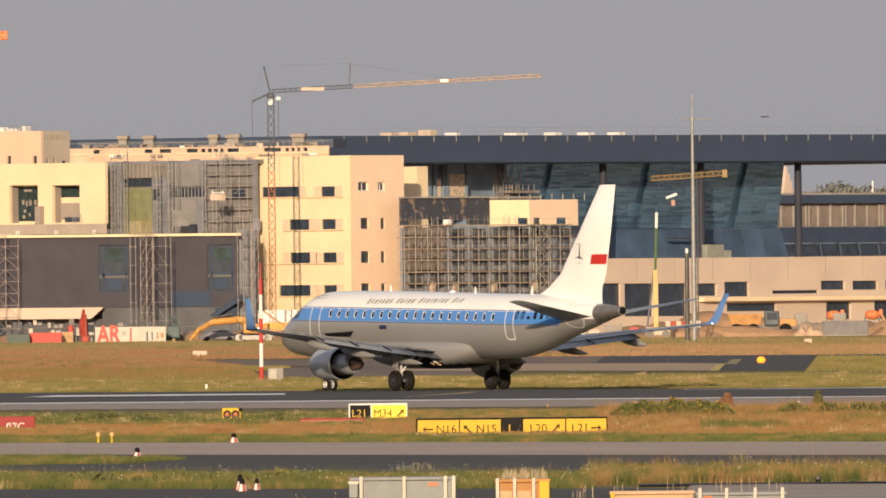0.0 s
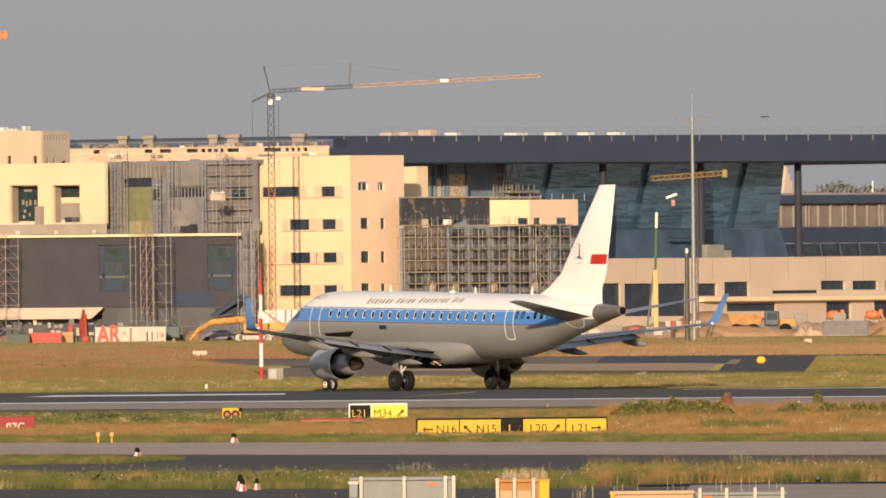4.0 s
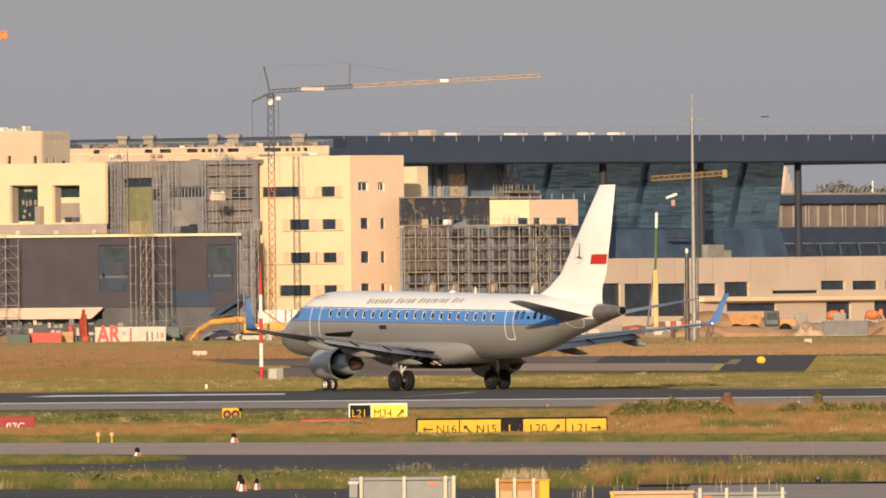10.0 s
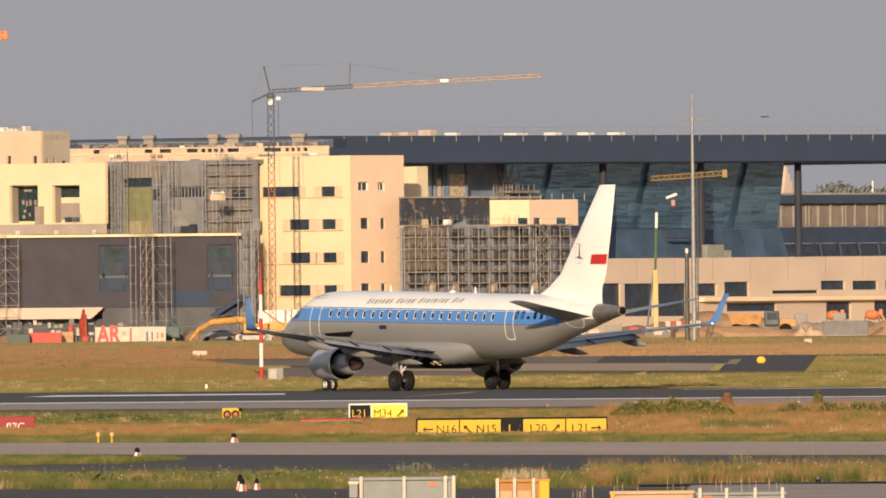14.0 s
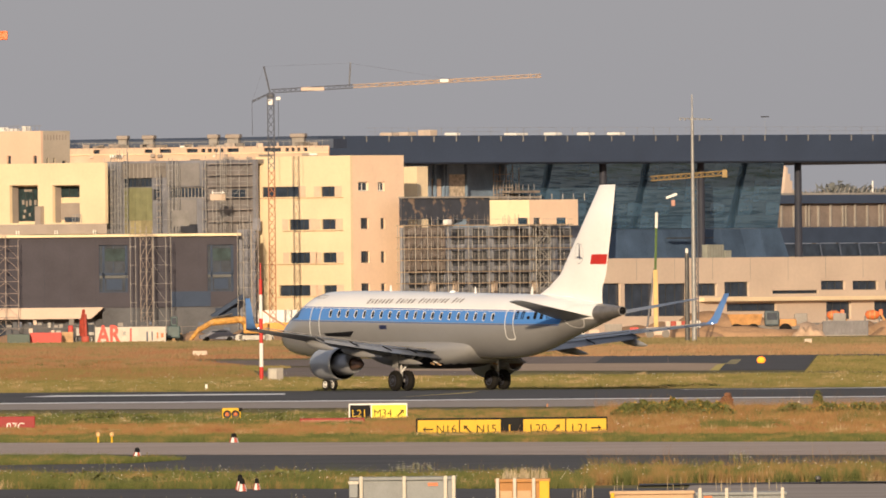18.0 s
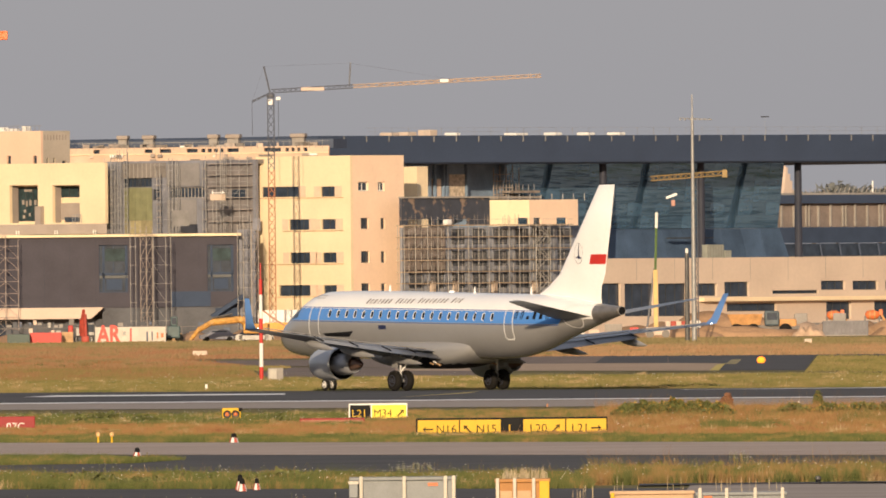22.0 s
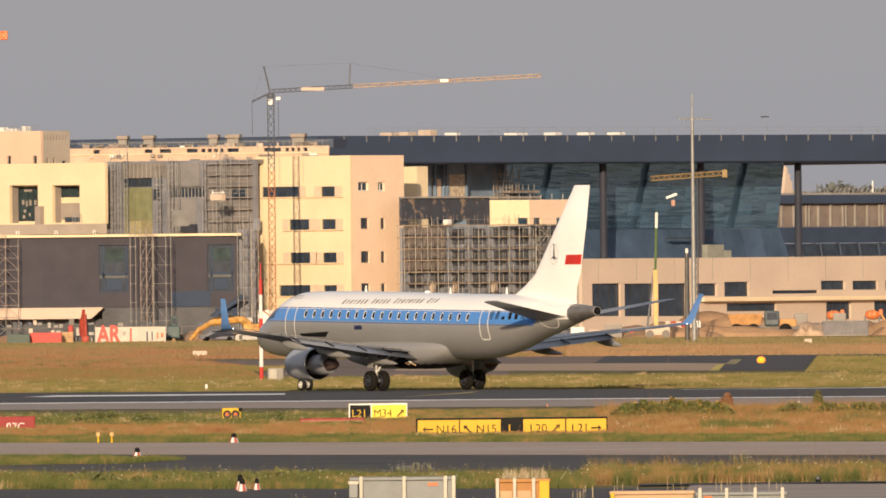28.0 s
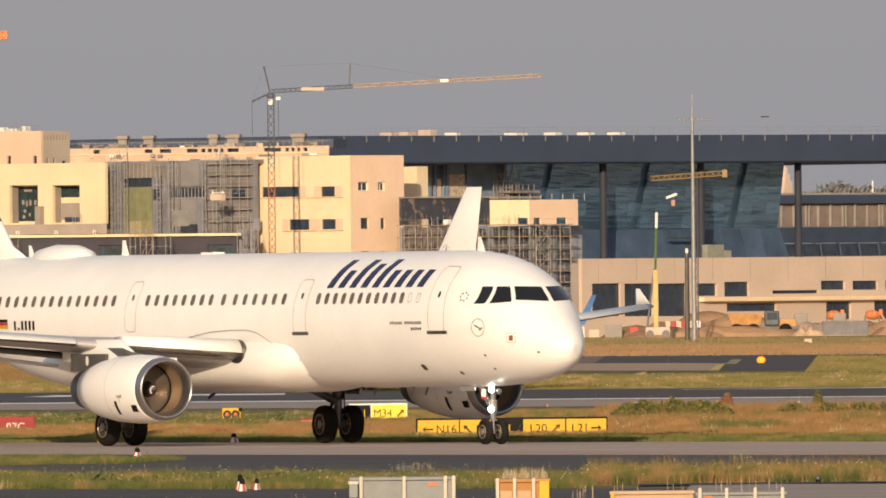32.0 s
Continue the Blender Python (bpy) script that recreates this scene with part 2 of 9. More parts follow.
WORN = material("worn_tan_strip", (0.413, 0.307, 0.218), 0.95, vary=0.12, size=8, spec=0.1)
sheet("ground", [(-4500, -400), (4500, -400), (4500, 4900), (-4500, 4900)], 0, SOIL, "wide flat airfield ground with dry grass and soil")
sheet("taxiway", [(-46.09, 800), (37.92, 652.1), (41.6, 715.3), (-49.86, 865.5)], 0.03, ASPH_L, "worn pale asphalt taxiway", "taxiway")
sheet("taxiway_shoulder", [(-39.13, 679.1), (33.21, 571.1), (37.92, 652.1), (-46.09, 800)], 0.02, ASPHALT, "dark asphalt shoulder beside the taxiway", "road")
sheet("service_road", [(-31.94, 554.1), (4.4, 509.1), (5.7, 583.0), (-36.71, 637.1)], 0.02, ASPHALT, "dark asphalt service road", "road")
sheet("pavement", [(4.4, 509.1), (27.9, 480), (33.21, 571.1), (5.75, 594.6)], 0.024, CONC_P, "pale concrete apron pavement", "pavement")
sheet("pavement_edge", [(4.50, 591.5), (10.72, 593.5), (10.81, 598.0), (4.57, 600.6)], 0.034, ASPHALT, "dark tarred edge of the pale pavement", "pavement")
sheet("runway", [(-67.87, 1178.5), (61.7, 1060.5), (67.57, 1161.3), (-77.17, 1340)], 0.03, ASPHALT, "dark asphalt runway", "runway")
sheet("runway_shoulder", [(-64.02, 1111.5), (57.34, 985.7), (61.7, 1060.5), (-67.87, 1178.5)], 0.022, CONC_P, "pale worn runway shoulder", "road")
sheet("runway_line", [(-29.94, 1133), (53.18, 1079.2), (53.62, 1088.2), (-30.24, 1144.3)], 0.04, LINE_W, "white runway edge line", "marking")
sheet("runway_stripe", [(-20.1, 1209.3), (-7.57, 1206.5), (-7.66, 1221.6), (-18.76, 1227.3)], 0.04, LINE_W, "white painted runway stripe", "marking")
sheet("runway_bar", [(11.3, 1216.5), (29.98, 1209.5), (30.28, 1221.5), (11.3, 1218.0)], 0.04, LINE_W, "white painted runway stripe", "marking")
sheet("turnoff_line", [(-2.23, 1156.3), (1.16, 1203.5), (1.73, 1224.6), (0.36, 1198.5)], 0.036, LINE_Y, "faded yellow turn-off line", "marking")
# asphalt lightened and browned: the heat haze is put into its colour
HAZED_A = material("hazed_asphalt", (0.19, 0.145, 0.118), 0.9, vary=0.2, size=7, bump=0.2, spec=0.2)
sheet("far_taxiway", [(-22.56, 1963.1), (-19.98, 1846.1), (-10.42, 1758), (9.54, 1565.8), (13.8, 1553.7), (17.4, 1972.5), (9.48, 1990.2), (-11.56, 1951)], 0.02, HAZED_A, "asphalt taxiway beyond the runway, lightened for haze", "taxiway")
sheet("far_taxiway", [(13.8, 1553.7), (21.77, 1531.2), (28.53, 1947.6), (17.4, 1972.5)], 0.02, ASPHALT, "dark asphalt stretch of the far taxiway", "taxiway")
sheet("far_taxiway", [(10.4, 1757), (15.3, 1738), (17.36, 1970), (12.6, 1980)], 0.026, ASPHALT, "dark patched stretch of the far taxiway", "taxiway")
sheet("taxiway_branch", [(-12.21, 1513.2), (3.71, 1468), (4.16, 1640.4), (-10.23, 1727)], 0.018, HAZED_A, "asphalt spur beyond the runway, lightened for haze", "taxiway")
sheet("worn_patch", [(-3.09, 1607.9), (16.44, 1539.2), (18.76, 1712.8), (15.22, 1736), (-3.41, 1775.8)], 0.03, WORN, "pale worn strip along the far taxiway", "pavement")
sheet("painted_patch", [(18.75, 1690), (19.45, 1688), (21.3, 1818), (20.6, 1821)], 0.036, material("worn_yellow_marking", (0.30, 0.24, 0.10), 0.8, vary=0.25, size=2), "worn pale yellow painted patch", "marking")
sheet("painted_patch", [(16.08, 1540.6), (16.64, 1538.5), (18.97, 1711.9), (17.92, 1670.4)], 0.036, LINE_Y, "faded yellow painted patch", "marking")
sheet("far_road", [(28.11, 1918.9), (56.05, 1780.6), (58.17, 1847.9), (29.11, 1987.1)], 0.02, ASPHALT, "dark strip of road beyond the meadow", "road")
sheet("grass_path", [(-35.6, 947.6), (-3.27, 877.8), (-3.31, 887.7), (-35.95, 956.9)], 0.02, CONC_P, "narrow pale path in the grass", "path")
# unseen strips, laid out only for the bands they reflect in the hall's glass
for a, b, m in ((60, 74, ASPHALT), (74, 80, CONC_P), (80, 86, ASPHALT), (86, 97, ASPH_L), (97, 102, ASPHALT), (102, 114, ASPH_L), (114, 119, SOIL), (119, 131, ASPH_L), (131, 136, ASPHALT), (136, 152, CONC_P), (152, 158, ASPHALT), (158, 210, ASPH_L)):
    sheet("apron", [(a, 3120), (b, 3120), (b + 60, 3420), (a + 60, 3420)], 0.04, m, "unseen paved strip added for reflections in the terminal hall's glass", "apron")
sheet("site_ground", [(-900, 2900), (900, 2900), (900, 4000), (-900, 4000)], 0.02, EARTH, "bare earth of the building site", "ground")


# ---- the terminal under construction ----
L_YAW, R_YAW = -40.5, 49.5     # the two directions of its walls


def block(name, x, y, yaw, label, category="building"):
    return anchor(name, pose(x, y, 0, 0, 0, yaw), label, category)


# five-storey cream block at the corner
W1, D1 = 14.76, 9.35
H1 = 21.83
office = block("office_block", -22.11, 3012.6, L_YAW, "cream five-storey concrete block with small dark windows")
holes_l = [(0.87873, 6.68, 17.01, 18.24), (10.11, 12.3, 16.99, 18.19),
           (5.1, 8.26, 13.08, 14.35), (10.19, 12.39, 13.11, 14.31),
           (5.18, 8.35, 9.14, 10.41), (10.28, 12.48, 9.17, 10.37),
           (3.43, 8.35, 5.27, 6.54), (10.37, 12.48, 5.3, 6.5)]
part("wall", wall_panel(bmesh.new(), W1, 0, H1, 0.4, holes_l), RENDER_L, office)
for h in holes_l:
    window(office, *h, bars=2 if h[1] - h[0] > 2.4 else 1)
holes_r = [(1.03, 2.88, 17.61, 18.68), (4.62, 5.86, 17.59, 18.66),
           (1.44, 2.88, 13.14, 14.41), (5.04, 5.86, 13.11, 14.38),
           (1.44, 2.98, 9.13, 10.47), (5.04, 5.86, 9.11, 10.44),
           (1.44, 2.98, 5.46, 6.66), (5.04, 5.86, 5.43, 6.63)]
bm = wall_panel(bmesh.new(), D1, 0, H1, 0.4, holes_r)
bm.transform(Matrix.Translation((W1, 0, 0)) @ Matrix.Rotation(math.pi / 2, 4, "Z"))
bm.transform(Matrix.Translation((0.0, 0.4, 0)))
part("side_wall", bm, RENDER_S, office)
for i, h in enumerate(holes_r):
    window(office, h[0] + 0.4, h[1] + 0.4, h[2], h[3], bars=1, side=W1, frame_mat=WHITE_P if i < 2 else FRAME_D)
SHUTTER = material("sun_bleached_board", (0.70, 0.52, 0.385), 0.8, vary=0.06, size=0.8)
for h in holes_l:      # boards leaning beside the openings, and a rough sill under each pair
    part("shutter", boxes((h[1] + 0.08, h[1] + 1.15, -0.05, -0.004, h[2] - 0.05, h[3] + 0.05)), SHUTTER, office)
    if h[0] > 4.5:
        part("shutter", boxes((h[0] - 1.0, h[0] - 0.08, -0.05, -0.004, h[2] - 0.02, h[3] + 0.02)), SHUTTER, office)
for z, a in ((16.9, 0.5), (12.98, 4.2), (9.04, 0.4), (5.18, 3.0)):
    part("sill", boxes((a, 13.7, -0.10, -0.053, z - 0.07, z)), PLANK, office)
for h in holes_r:
    for z0, z1 in ((h[2] - 0.06, h[2] - 0.003), (h[3] + 0.003, h[3] + 0.05)):
        part("lining", boxes((W1 - 0.05, W1 + 0.025, h[0] + 0.36, h[1] + 0.44, z0, z1)), RENDER_G, office)
part("roof", boxes((0.4, W1 - 0.4, 0.4, D1 + 0.4, H1 - 0.8, H1 - 0.3)), CONC_D, office)
part("rear_wall", boxes((0, W1 - 0.4, D1 + 0.4, D1 + 0.8, 0, H1)), RENDER_L, office)
part("end_wall", boxes((0, 0.4, 0.4, D1 + 0.4, 0, H1)), RENDER_L, office)
for z in (16.85, 12.91, 8.97, 5.1):
    part("floor_slab", boxes((0.42, W1 - 0.42, 0.42, D1 + 0.38, z - 0.4, z - 0.1)), CONCRETE, office)

# tall beige tower behind, far left
tower = block("stair_tower", -58.33, 3100, L_YAW, "beige rendered stair tower with slit windows")
WT, DT, HT = 12.48, 4.93, 25.73
slits = [(6.94, 7.56, 21.67, 22.76), (11.16, 11.78, 21.63, 22.72)]
part("wall", wall_panel(bmesh.new(), WT, 0, HT, 0.4, slits), material("peach_render", (0.73, 0.51, 0.375), 0.8, vary=0.05, size=5, bump=0.1), tower)
for h in slits:
    window(tower, *h, bars=0)
slits = [(0.61665, 1.03, 21.62, 22.43), (1.85, 2.26, 21.61, 22.43), (3.49, 4.32, 21.6, 22.07)]
bm = wall_panel(bmesh.new(), DT, 0, HT, 0.4, slits)
bm.transform(Matrix.Translation((WT, 0.4, 0)) @ Matrix.Rotation(math.pi / 2, 4, "Z"))
part("side_wall", bm, material("grey_plaster", (0.46, 0.40, 0.33), 0.85, vary=0.08, size=3, bump=0.1), tower, "greyish unpainted flank")
for i in range(8):
    part("fascia_tooth", boxes((WT + 0.002, WT + 0.03, 0.6 + 0.55 * i, 0.8 + 0.55 * i, HT - 1.1, HT - 0.5)), JAMB, tower)
for h in slits:
    window(tower, h[0] + 0.4, h[1] + 0.4, h[2], h[3], bars=0, side=WT)
part("roof", boxes((0.4, WT - 0.4, 0.4, DT + 0.4, HT - 0.8, HT - 0.3)), CONC_D, tower)
part("rear_wall", boxes((0, WT - 0.4, DT + 0.4, DT + 0.8, 0, HT)), RENDER_G, tower)

# white portal block
portal = block("portal_block", -61.14, 3040, L_YAW, "cream portal block with deep recessed openings")
WP = 27.6
HP, HPB = 21.4, 14.12
o = 10.54
hole = [(12.4, 16.9, HPB + 0.2, 18.82), (19.23, 23.54, HPB + 0.2, 18.76)]
part("wall", wall_panel(bmesh.new(), WP, HPB, HP, 0.5, hole), RENDER_L, portal)
part("inner_wall", wall_panel(bmesh.new(), 25.2, HPB, HP - 0.3, 0.3, [(12.3, 17.0, HPB + 0.4, 18.63), (19.0, 23.2, 17.31, 18.64)]), RENDER_L, portal).location.y = 1.6
window(portal, 12.3, 17.0, HPB + 0.4, 18.63, y=1.7, bars=3, pane_mat=TEAL)
window(portal, 19.0, 23.2, 17.31, 18.64, y=1.7, bars=2, pane_mat=TEAL)
# grey render on the jambs puts their shade into the colour
part("jamb", boxes((16.9 + 0.02, 19.23 - 0.004, 0.5, 1.6, HPB, 18.62)), JAMB, portal)
part("jamb", boxes((11.3, 12.4 - 0.004, 0.5, 1.6, HPB, 18.62)), JAMB, portal)
part("lintel", boxes((11.3, 23.6, 0.52, 1.58, 18.85, 19.0)), RENDER_L, portal)
part("lower_panel", boxes((19.23 + 0.01, 23.2, 1.50, 1.59, 14.64, 16.64)), JAMB, portal, "grey lower panel")
part("vent_strip", boxes((19.9, 23.4, 1.42, 1.49, 14.37, 14.95)), PANE, portal)
# pale rectangles set on the glass of the first opening
for a, b, c, d in ((6, 20, 337, 333), (2, 6, 360, 352), (9, 12, 364, 353), (15, 19, 362, 352), (24, 28, 361, 352), (5, 9, 374, 369), (3, 7, 385, 379), (14, 17, 381, 375)):
    part("pale_sheet", boxes((12.75 + a / 11.38, 12.75 + b / 11.38, 1.64, 1.69, HP - (c - 287) / 15.0, HP - (d - 287) / 15.0)), JAMB, portal)
part("low_box", boxes((17.0, 17.9, -0.7, -0.05, HPB, 16.3)), JAMB, portal)
part("low_rail", tubes([((22.9 + 0.45 * i, -0.6, HPB), (22.9 + 0.45 * i, -0.6, HPB + 1.1)) for i in range(4)] + [((22.9, -0.6, HPB + 1.1), (24.25, -0.6, HPB + 1.1))], 0.04, 4), STEEL, portal)
part("roof", boxes((0, 25.2, 0.5, 16, HP - 0.6, HP - 0.2)), CONC_D, portal)
part("floor_slab", boxes((0, 25.2, 0.5, 16, HPB - 0.4, HPB + 0.1)), CONCRETE, portal)
part("rear_wall", boxes((0, 20, 16, 16.4, 0, HP)), RENDER_G, portal)

# recessed scaffolded front between portal and office
core = block("core_block", -40.19, 3026, L_YAW, "unfinished concrete core behind scaffolding")
WC = 23.73
HC = 21.51
part("wall", wall_panel(bmesh.new(), WC, 0, HC, 0.5, [(2.81, 7.38, 18.43, 19.49), (10.11, 15.64, 17.03, 18.36), (7.47, 8.61, 16.86, 18.13)]), CORE_W, core)
window(core, 2.81, 7.38, 18.43, 19.49, bars=6)
window(core, 10.11, 15.64, 17.03, 18.36, bars=9, frame_mat=CONCRETE)
window(core, 7.47, 8.61, 16.86, 18.13, bars=0)
for k in range(9):
    part("stud", boxes((3.16 + k * 0.68, 3.16 + k * 0.68 + 0.12, -0.1, 0.0, 19.49, 21.22)), CONCRETE, core)
part("smooth_panel", boxes((9.84, 14.94, -0.08, -0.01, 18.5, 21.17)), material("pale_grey_sheet", (0.235, 0.225, 0.225), 0.8, vary=0.12, size=3), core, "pale grey sheet lining")
part("smooth_panel", boxes((9.84, 14.41, -0.08, -0.01, 12.89, 16.89)), bpy.data.materials["pale_grey_sheet"], core, "pale grey sheet lining")
part("wall_sheet", boxes((15.82, 23.29, -0.06, -0.01, 12.83, 21.11)), material("brown_grey_sheet", (0.205, 0.19, 0.19), 0.85, vary=0.22, size=2), core, "brown-grey boarding")
part("wall_window", boxes((20.04, 22.14, -0.09, -0.062, 16.96, 17.97)), PANE, core)
part("side_box", boxes((WC, WC + 0.7, -0.6, 0.0, 13.06, 14.53)), CORE_W, core)
YELLOW_B = material("yellow_boards", (0.31, 0.27, 0.15), 0.75, vary=0.15, piece=0.4)
for i in range(5):
    part("board", boxes((3.08 + i * 0.88, 3.08 + i * 0.88 + 0.85, -0.12, -0.02, 14.48, 18.36)), OLIVE, core)
    part("lower_board", boxes((3.08 + i * 0.88, 3.08 + i * 0.88 + 0.85, -0.10, -0.02, 12.88, 14.45)), YELLOW_B, core)
part("roof", boxes((0, WC, 0.5, 20, HC - 0.5, HC)), CONC_D, core)
part("dark_strip", boxes((2.81, 9.67, -0.06, 0.0, 19.53, 21.27)), CONC_D, core)

# brown clad hall with a pale slab edge, in front
hall = block("clad_hall", -62.43, 3001, 2.5, "brown-clad hall with dark tall windows under a pale slab")
s = 1 / 14.95
WH = 570 * s
HH = 12.38
B0 = 4.09
tall = [(325 * s, 376 * s, 5.9, 11.51), (517 * s, 563 * s, 5.9, 11.44)]
part("wall", wall_panel(bmesh.new(), WH, B0, 12.46, 0.4, tall), CLAD, hall)
for h in tall:
    window(hall, *h, bars=1, frame_mat=NAVY)
    wx, wz2 = h[1] - h[0], h[3] - h[2]
    part("inner_pane", boxes((h[0] + 0.22 * wx, h[1] - 0.1 * wx, 0.22, 0.28, h[3] - 0.34 * wz2, h[3] - 0.08 * wz2)), TEAL, hall, "pale greenish upper pane")
    part("inner_pane", boxes((h[0] + 0.25 * wx, h[1] - 0.2 * wx, 0.22, 0.28, h[2] + 0.05 * wz2, h[2] + 0.28 * wz2)), NAVY, hall)
    part("inner_frame", boxes((h[0] + 0.12 * wx, h[0] + 0.2 * wx, 0.2, 0.3, h[2], h[3]), (h[1] - 0.09 * wx, h[1] - 0.02 * wx, 0.2, 0.3, h[2], h[3]), (h[0], h[1], 0.2, 0.3, h[2] + 0.36 * wz2, h[2] + 0.41 * wz2)), NAVY, hall)
    part("sill", boxes((h[0], h[1], 0.2, 0.36, h[2] + 1.7, h[2] + 2.0)), FRAME_D, hall)
for i in range(1, 12):
    x = i * 3.05
    if not any(h[0] - 0.1 < x < h[1] + 0.1 for h in tall):
        part("cladding_joint", boxes((x, x + 0.03, -0.012, -0.002, B0, 12.44)), COLUMN_B, hall)
part("roof_slab", boxes((-2, WH + 0.5, -0.5, 7.4, 12.48, 12.78)), RENDER_L, hall)
part("parapet", boxes((-2, 340 * s, 1.2, 1.5, 12.84 + 0.02, 14.05)), JAMB, hall, "grey-brown parapet")
for k in range(6):
    part("vent_pipe", tubes([(((180 + k * 4 + (k // 2) * 60) * s, 0.4, 12.84), ((180 + k * 4 + (k // 2) * 60) * s, 0.4, 13.31))], 0.07, 5), WHITE_P, hall)
part("navy_band", boxes((452 * s, 522 * s, -0.06, -0.01, B0 + 0.05, 5.94)), NAVY, hall, "navy cladding band")
part("infill_wall", boxes((WH + 0.05, WH + 2.2, 1.6, 1.9, 0, 13.2)), CORE_W, hall, "raw grey infill wall")
part("plinth", boxes((330 * s, WH, 0.02, 0.3, 0.2, B0 - 0.03)), HAZE_W, hall)
stair = boxes((0, 4.6, 0, 1.2, -0.35, 0.15))
stair.transform(pose(522 * s, -1.6, 2.97, 0, -33, 0))
part("outer_stair", stair, NAVY, hall, "dark sloping outside stair")
part("stair_wall", boxes((530 * s, WH, -0.4, 0.0, 2.95, 3.95)), NAVY, hall)
ramp = boxes((-2, 332 * s, -1.5, 3.0, 2.83, 4.16))
for v in ramp.verts:      # the end leans back under the deck
    if v.co.x > 0 and v.co.z < 3.5:
        v.co.x -= 1.5
part("ramp", ramp, RENDER_G, hall)
part("low_wall", boxes((-2, 560 * s, 1.0, 1.3, 0, 2.76)), HAZE_W, hall)
part("dark_opening", boxes((140 * s, 172 * s, 0.9, 0.98, 0.2, 3.36)), PANE, hall)
part("back_wall", boxes((-2, WH, 7.0, 7.4, 0, HH)), CLAD, hall)
part("base", boxes((-2, WH, 3.2, 3.6, 0, B0)), CONC_D, hall)

# long roof storey behind
attic = block("roof_storey", -45.23, 3085, L_YAW + 25, "long beige roof storey with a ribbon of small openings")
s = 1 / 14.06
WA = 460 * s
slots = [((a - 125) * s, (b - 125) * s, 22.83, 23.28) for a, b in ((167, 178), (258, 272), (285, 305), (333, 352), (359, 366), (370, 377), (381, 388), (392, 398), (405, 425), (470, 500), (508, 514), (519, 524), (529, 534), (540, 547))]
part("wall", wall_panel(bmesh.new(), WA, 0, 23.48, 0.4, slots), material("dusty_peach_wall", (0.60, 0.44, 0.325), 0.85, vary=0.12, size=2.5, bump=0.1), attic)
pick = random.Random(5)
for k in range(46):      # boards, sacks and panels left along the parapet
    x, w, h = pick.uniform(1.0, WA - 2.0), pick.uniform(0.25, 1.7), pick.uniform(0.12, 0.5)
    z = pick.choice((21.9, 22.3, 23.48, 23.48, 23.48))
    part("loose_board", boxes((x, x + w, -0.5 if z < 23 else 0.05, -0.42 if z < 23 else 0.3, z, z + h)), pick.choice((PLANK_G, JAMB, CONC_D, RENDER_G, WHITE_P)), attic)
part("recess", boxes((0.2, WA - 0.2, 0.8, 1.0, 20, 23.42)), PANE, attic)
part("ribbon", boxes((0.5, WA, 2.0, 8.0, 23.21, 24.31)), SLATE, attic)
for a, b in ((205, 225), (250, 272), (366, 386), (398, 424), (513, 540)):
    x0, x1 = (a - 125) * s, (b - 125) * s
    st = part("vent_shaft", boxes((x0 + 0.2, x1 - 0.2, 0.9, 1.9, 23.42, 24.51)), CONCRETE, attic)
    part("cap", bevelled(x0, x1, 0.6, 1.95, 24.51, 25, 0.15), JAMB, st)
for k in range(40):      # thin rail along the edge
    part("rail_post", boxes((k * WA / 40, k * WA / 40 + 0.04, -0.1, -0.04, 23.42 - 0.2, 23.75 + 0.4 * ((k * 11) % 5 > 1))), STEEL, attic)
part("rail", boxes((0, WA, -0.1, -0.06, 24.05, 24.09)), STEEL, attic)
for k in range(9):
    part("rail_post", boxes((WT - 6 + k * 0.7, WT - 5.95 + k * 0.7, 0.1, 0.15, HT - 0.02, HT + 0.65)), STEEL, tower)
part("ledge", boxes((0, WA, -0.14, -0.02, 22.63, 22.73)), RENDER_L, attic)
for a, w, h in ((1.2, 0.8, 0.5), (2.6, 1.4, 0.35), (5.0, 0.7, 0.6)):
    part("roof_unit", bevelled(WT - 9 + a, WT - 9 + a + w, 1.0, 2.0, HT - 0.3, HT + h, 0.05), WHITE_P, tower)
part("rail", boxes((WT - 6, WT, 0.1, 0.15, HT + 0.6, HT + 0.65)), STEEL, tower)

# great roof and glass hall
big = block("terminal_hall", -15.61, 3180, R_YAW, "terminal hall with a dark overhanging roof and leaning glass front")
RL = 150.0
RT, RB = 25.35, 21.95
part("roof", boxes((0, RL, 0, 60, RB, RT)), SLATE, big, "dark slate-grey roof edge")
part("soffit", boxes((0.3, RL, 0.3, 59, RB - 0.15, RB - 0.02)), SLATE, big)
SPOUT = material("dull_spout_metal", (0.21, 0.215, 0.23), 0.6, 0.2, vary=0.15)
for i in range(26):      # gutter spouts along the edge
    x = 5.0 + i * 4.342
    part("spout", boxes((x, x + 0.045, -0.22, -0.02, RT - 0.72, RT - 0.05), (x - 0.15, x + 0.045, -0.22, -0.12, RT - 0.79, RT - 0.72)), SPOUT, big)
for i in range(int(11.08 / 3.2) + 1, 46):      # rail on the roof
    part("rail_post", boxes((i * 3.2, i * 3.2 + 0.035, 1.4, 1.44, RT, RT + 1.0)), STEEL, big)
part("rail", boxes((11.08, RL, 1.4, 1.42, RT + 0.99, RT + 1.012)), STEEL, big)
part("rail", boxes((11.08, RL, 1.4, 1.42, RT + 0.5, RT + 0.52)), STEEL, big)
mx, mz = 91.35, 27.66
roof_mast = part("roof_mast", tubes([((mx, 3, RT), (mx, 3, mz))], 0.012, 4), STEEL, big)
part("mast_head", bevelled(mx - 0.6, mx + 0.6, 2.8, 3.2, mz - 0.06, mz + 0.08, 0.04), GUNMETAL, roof_mast)
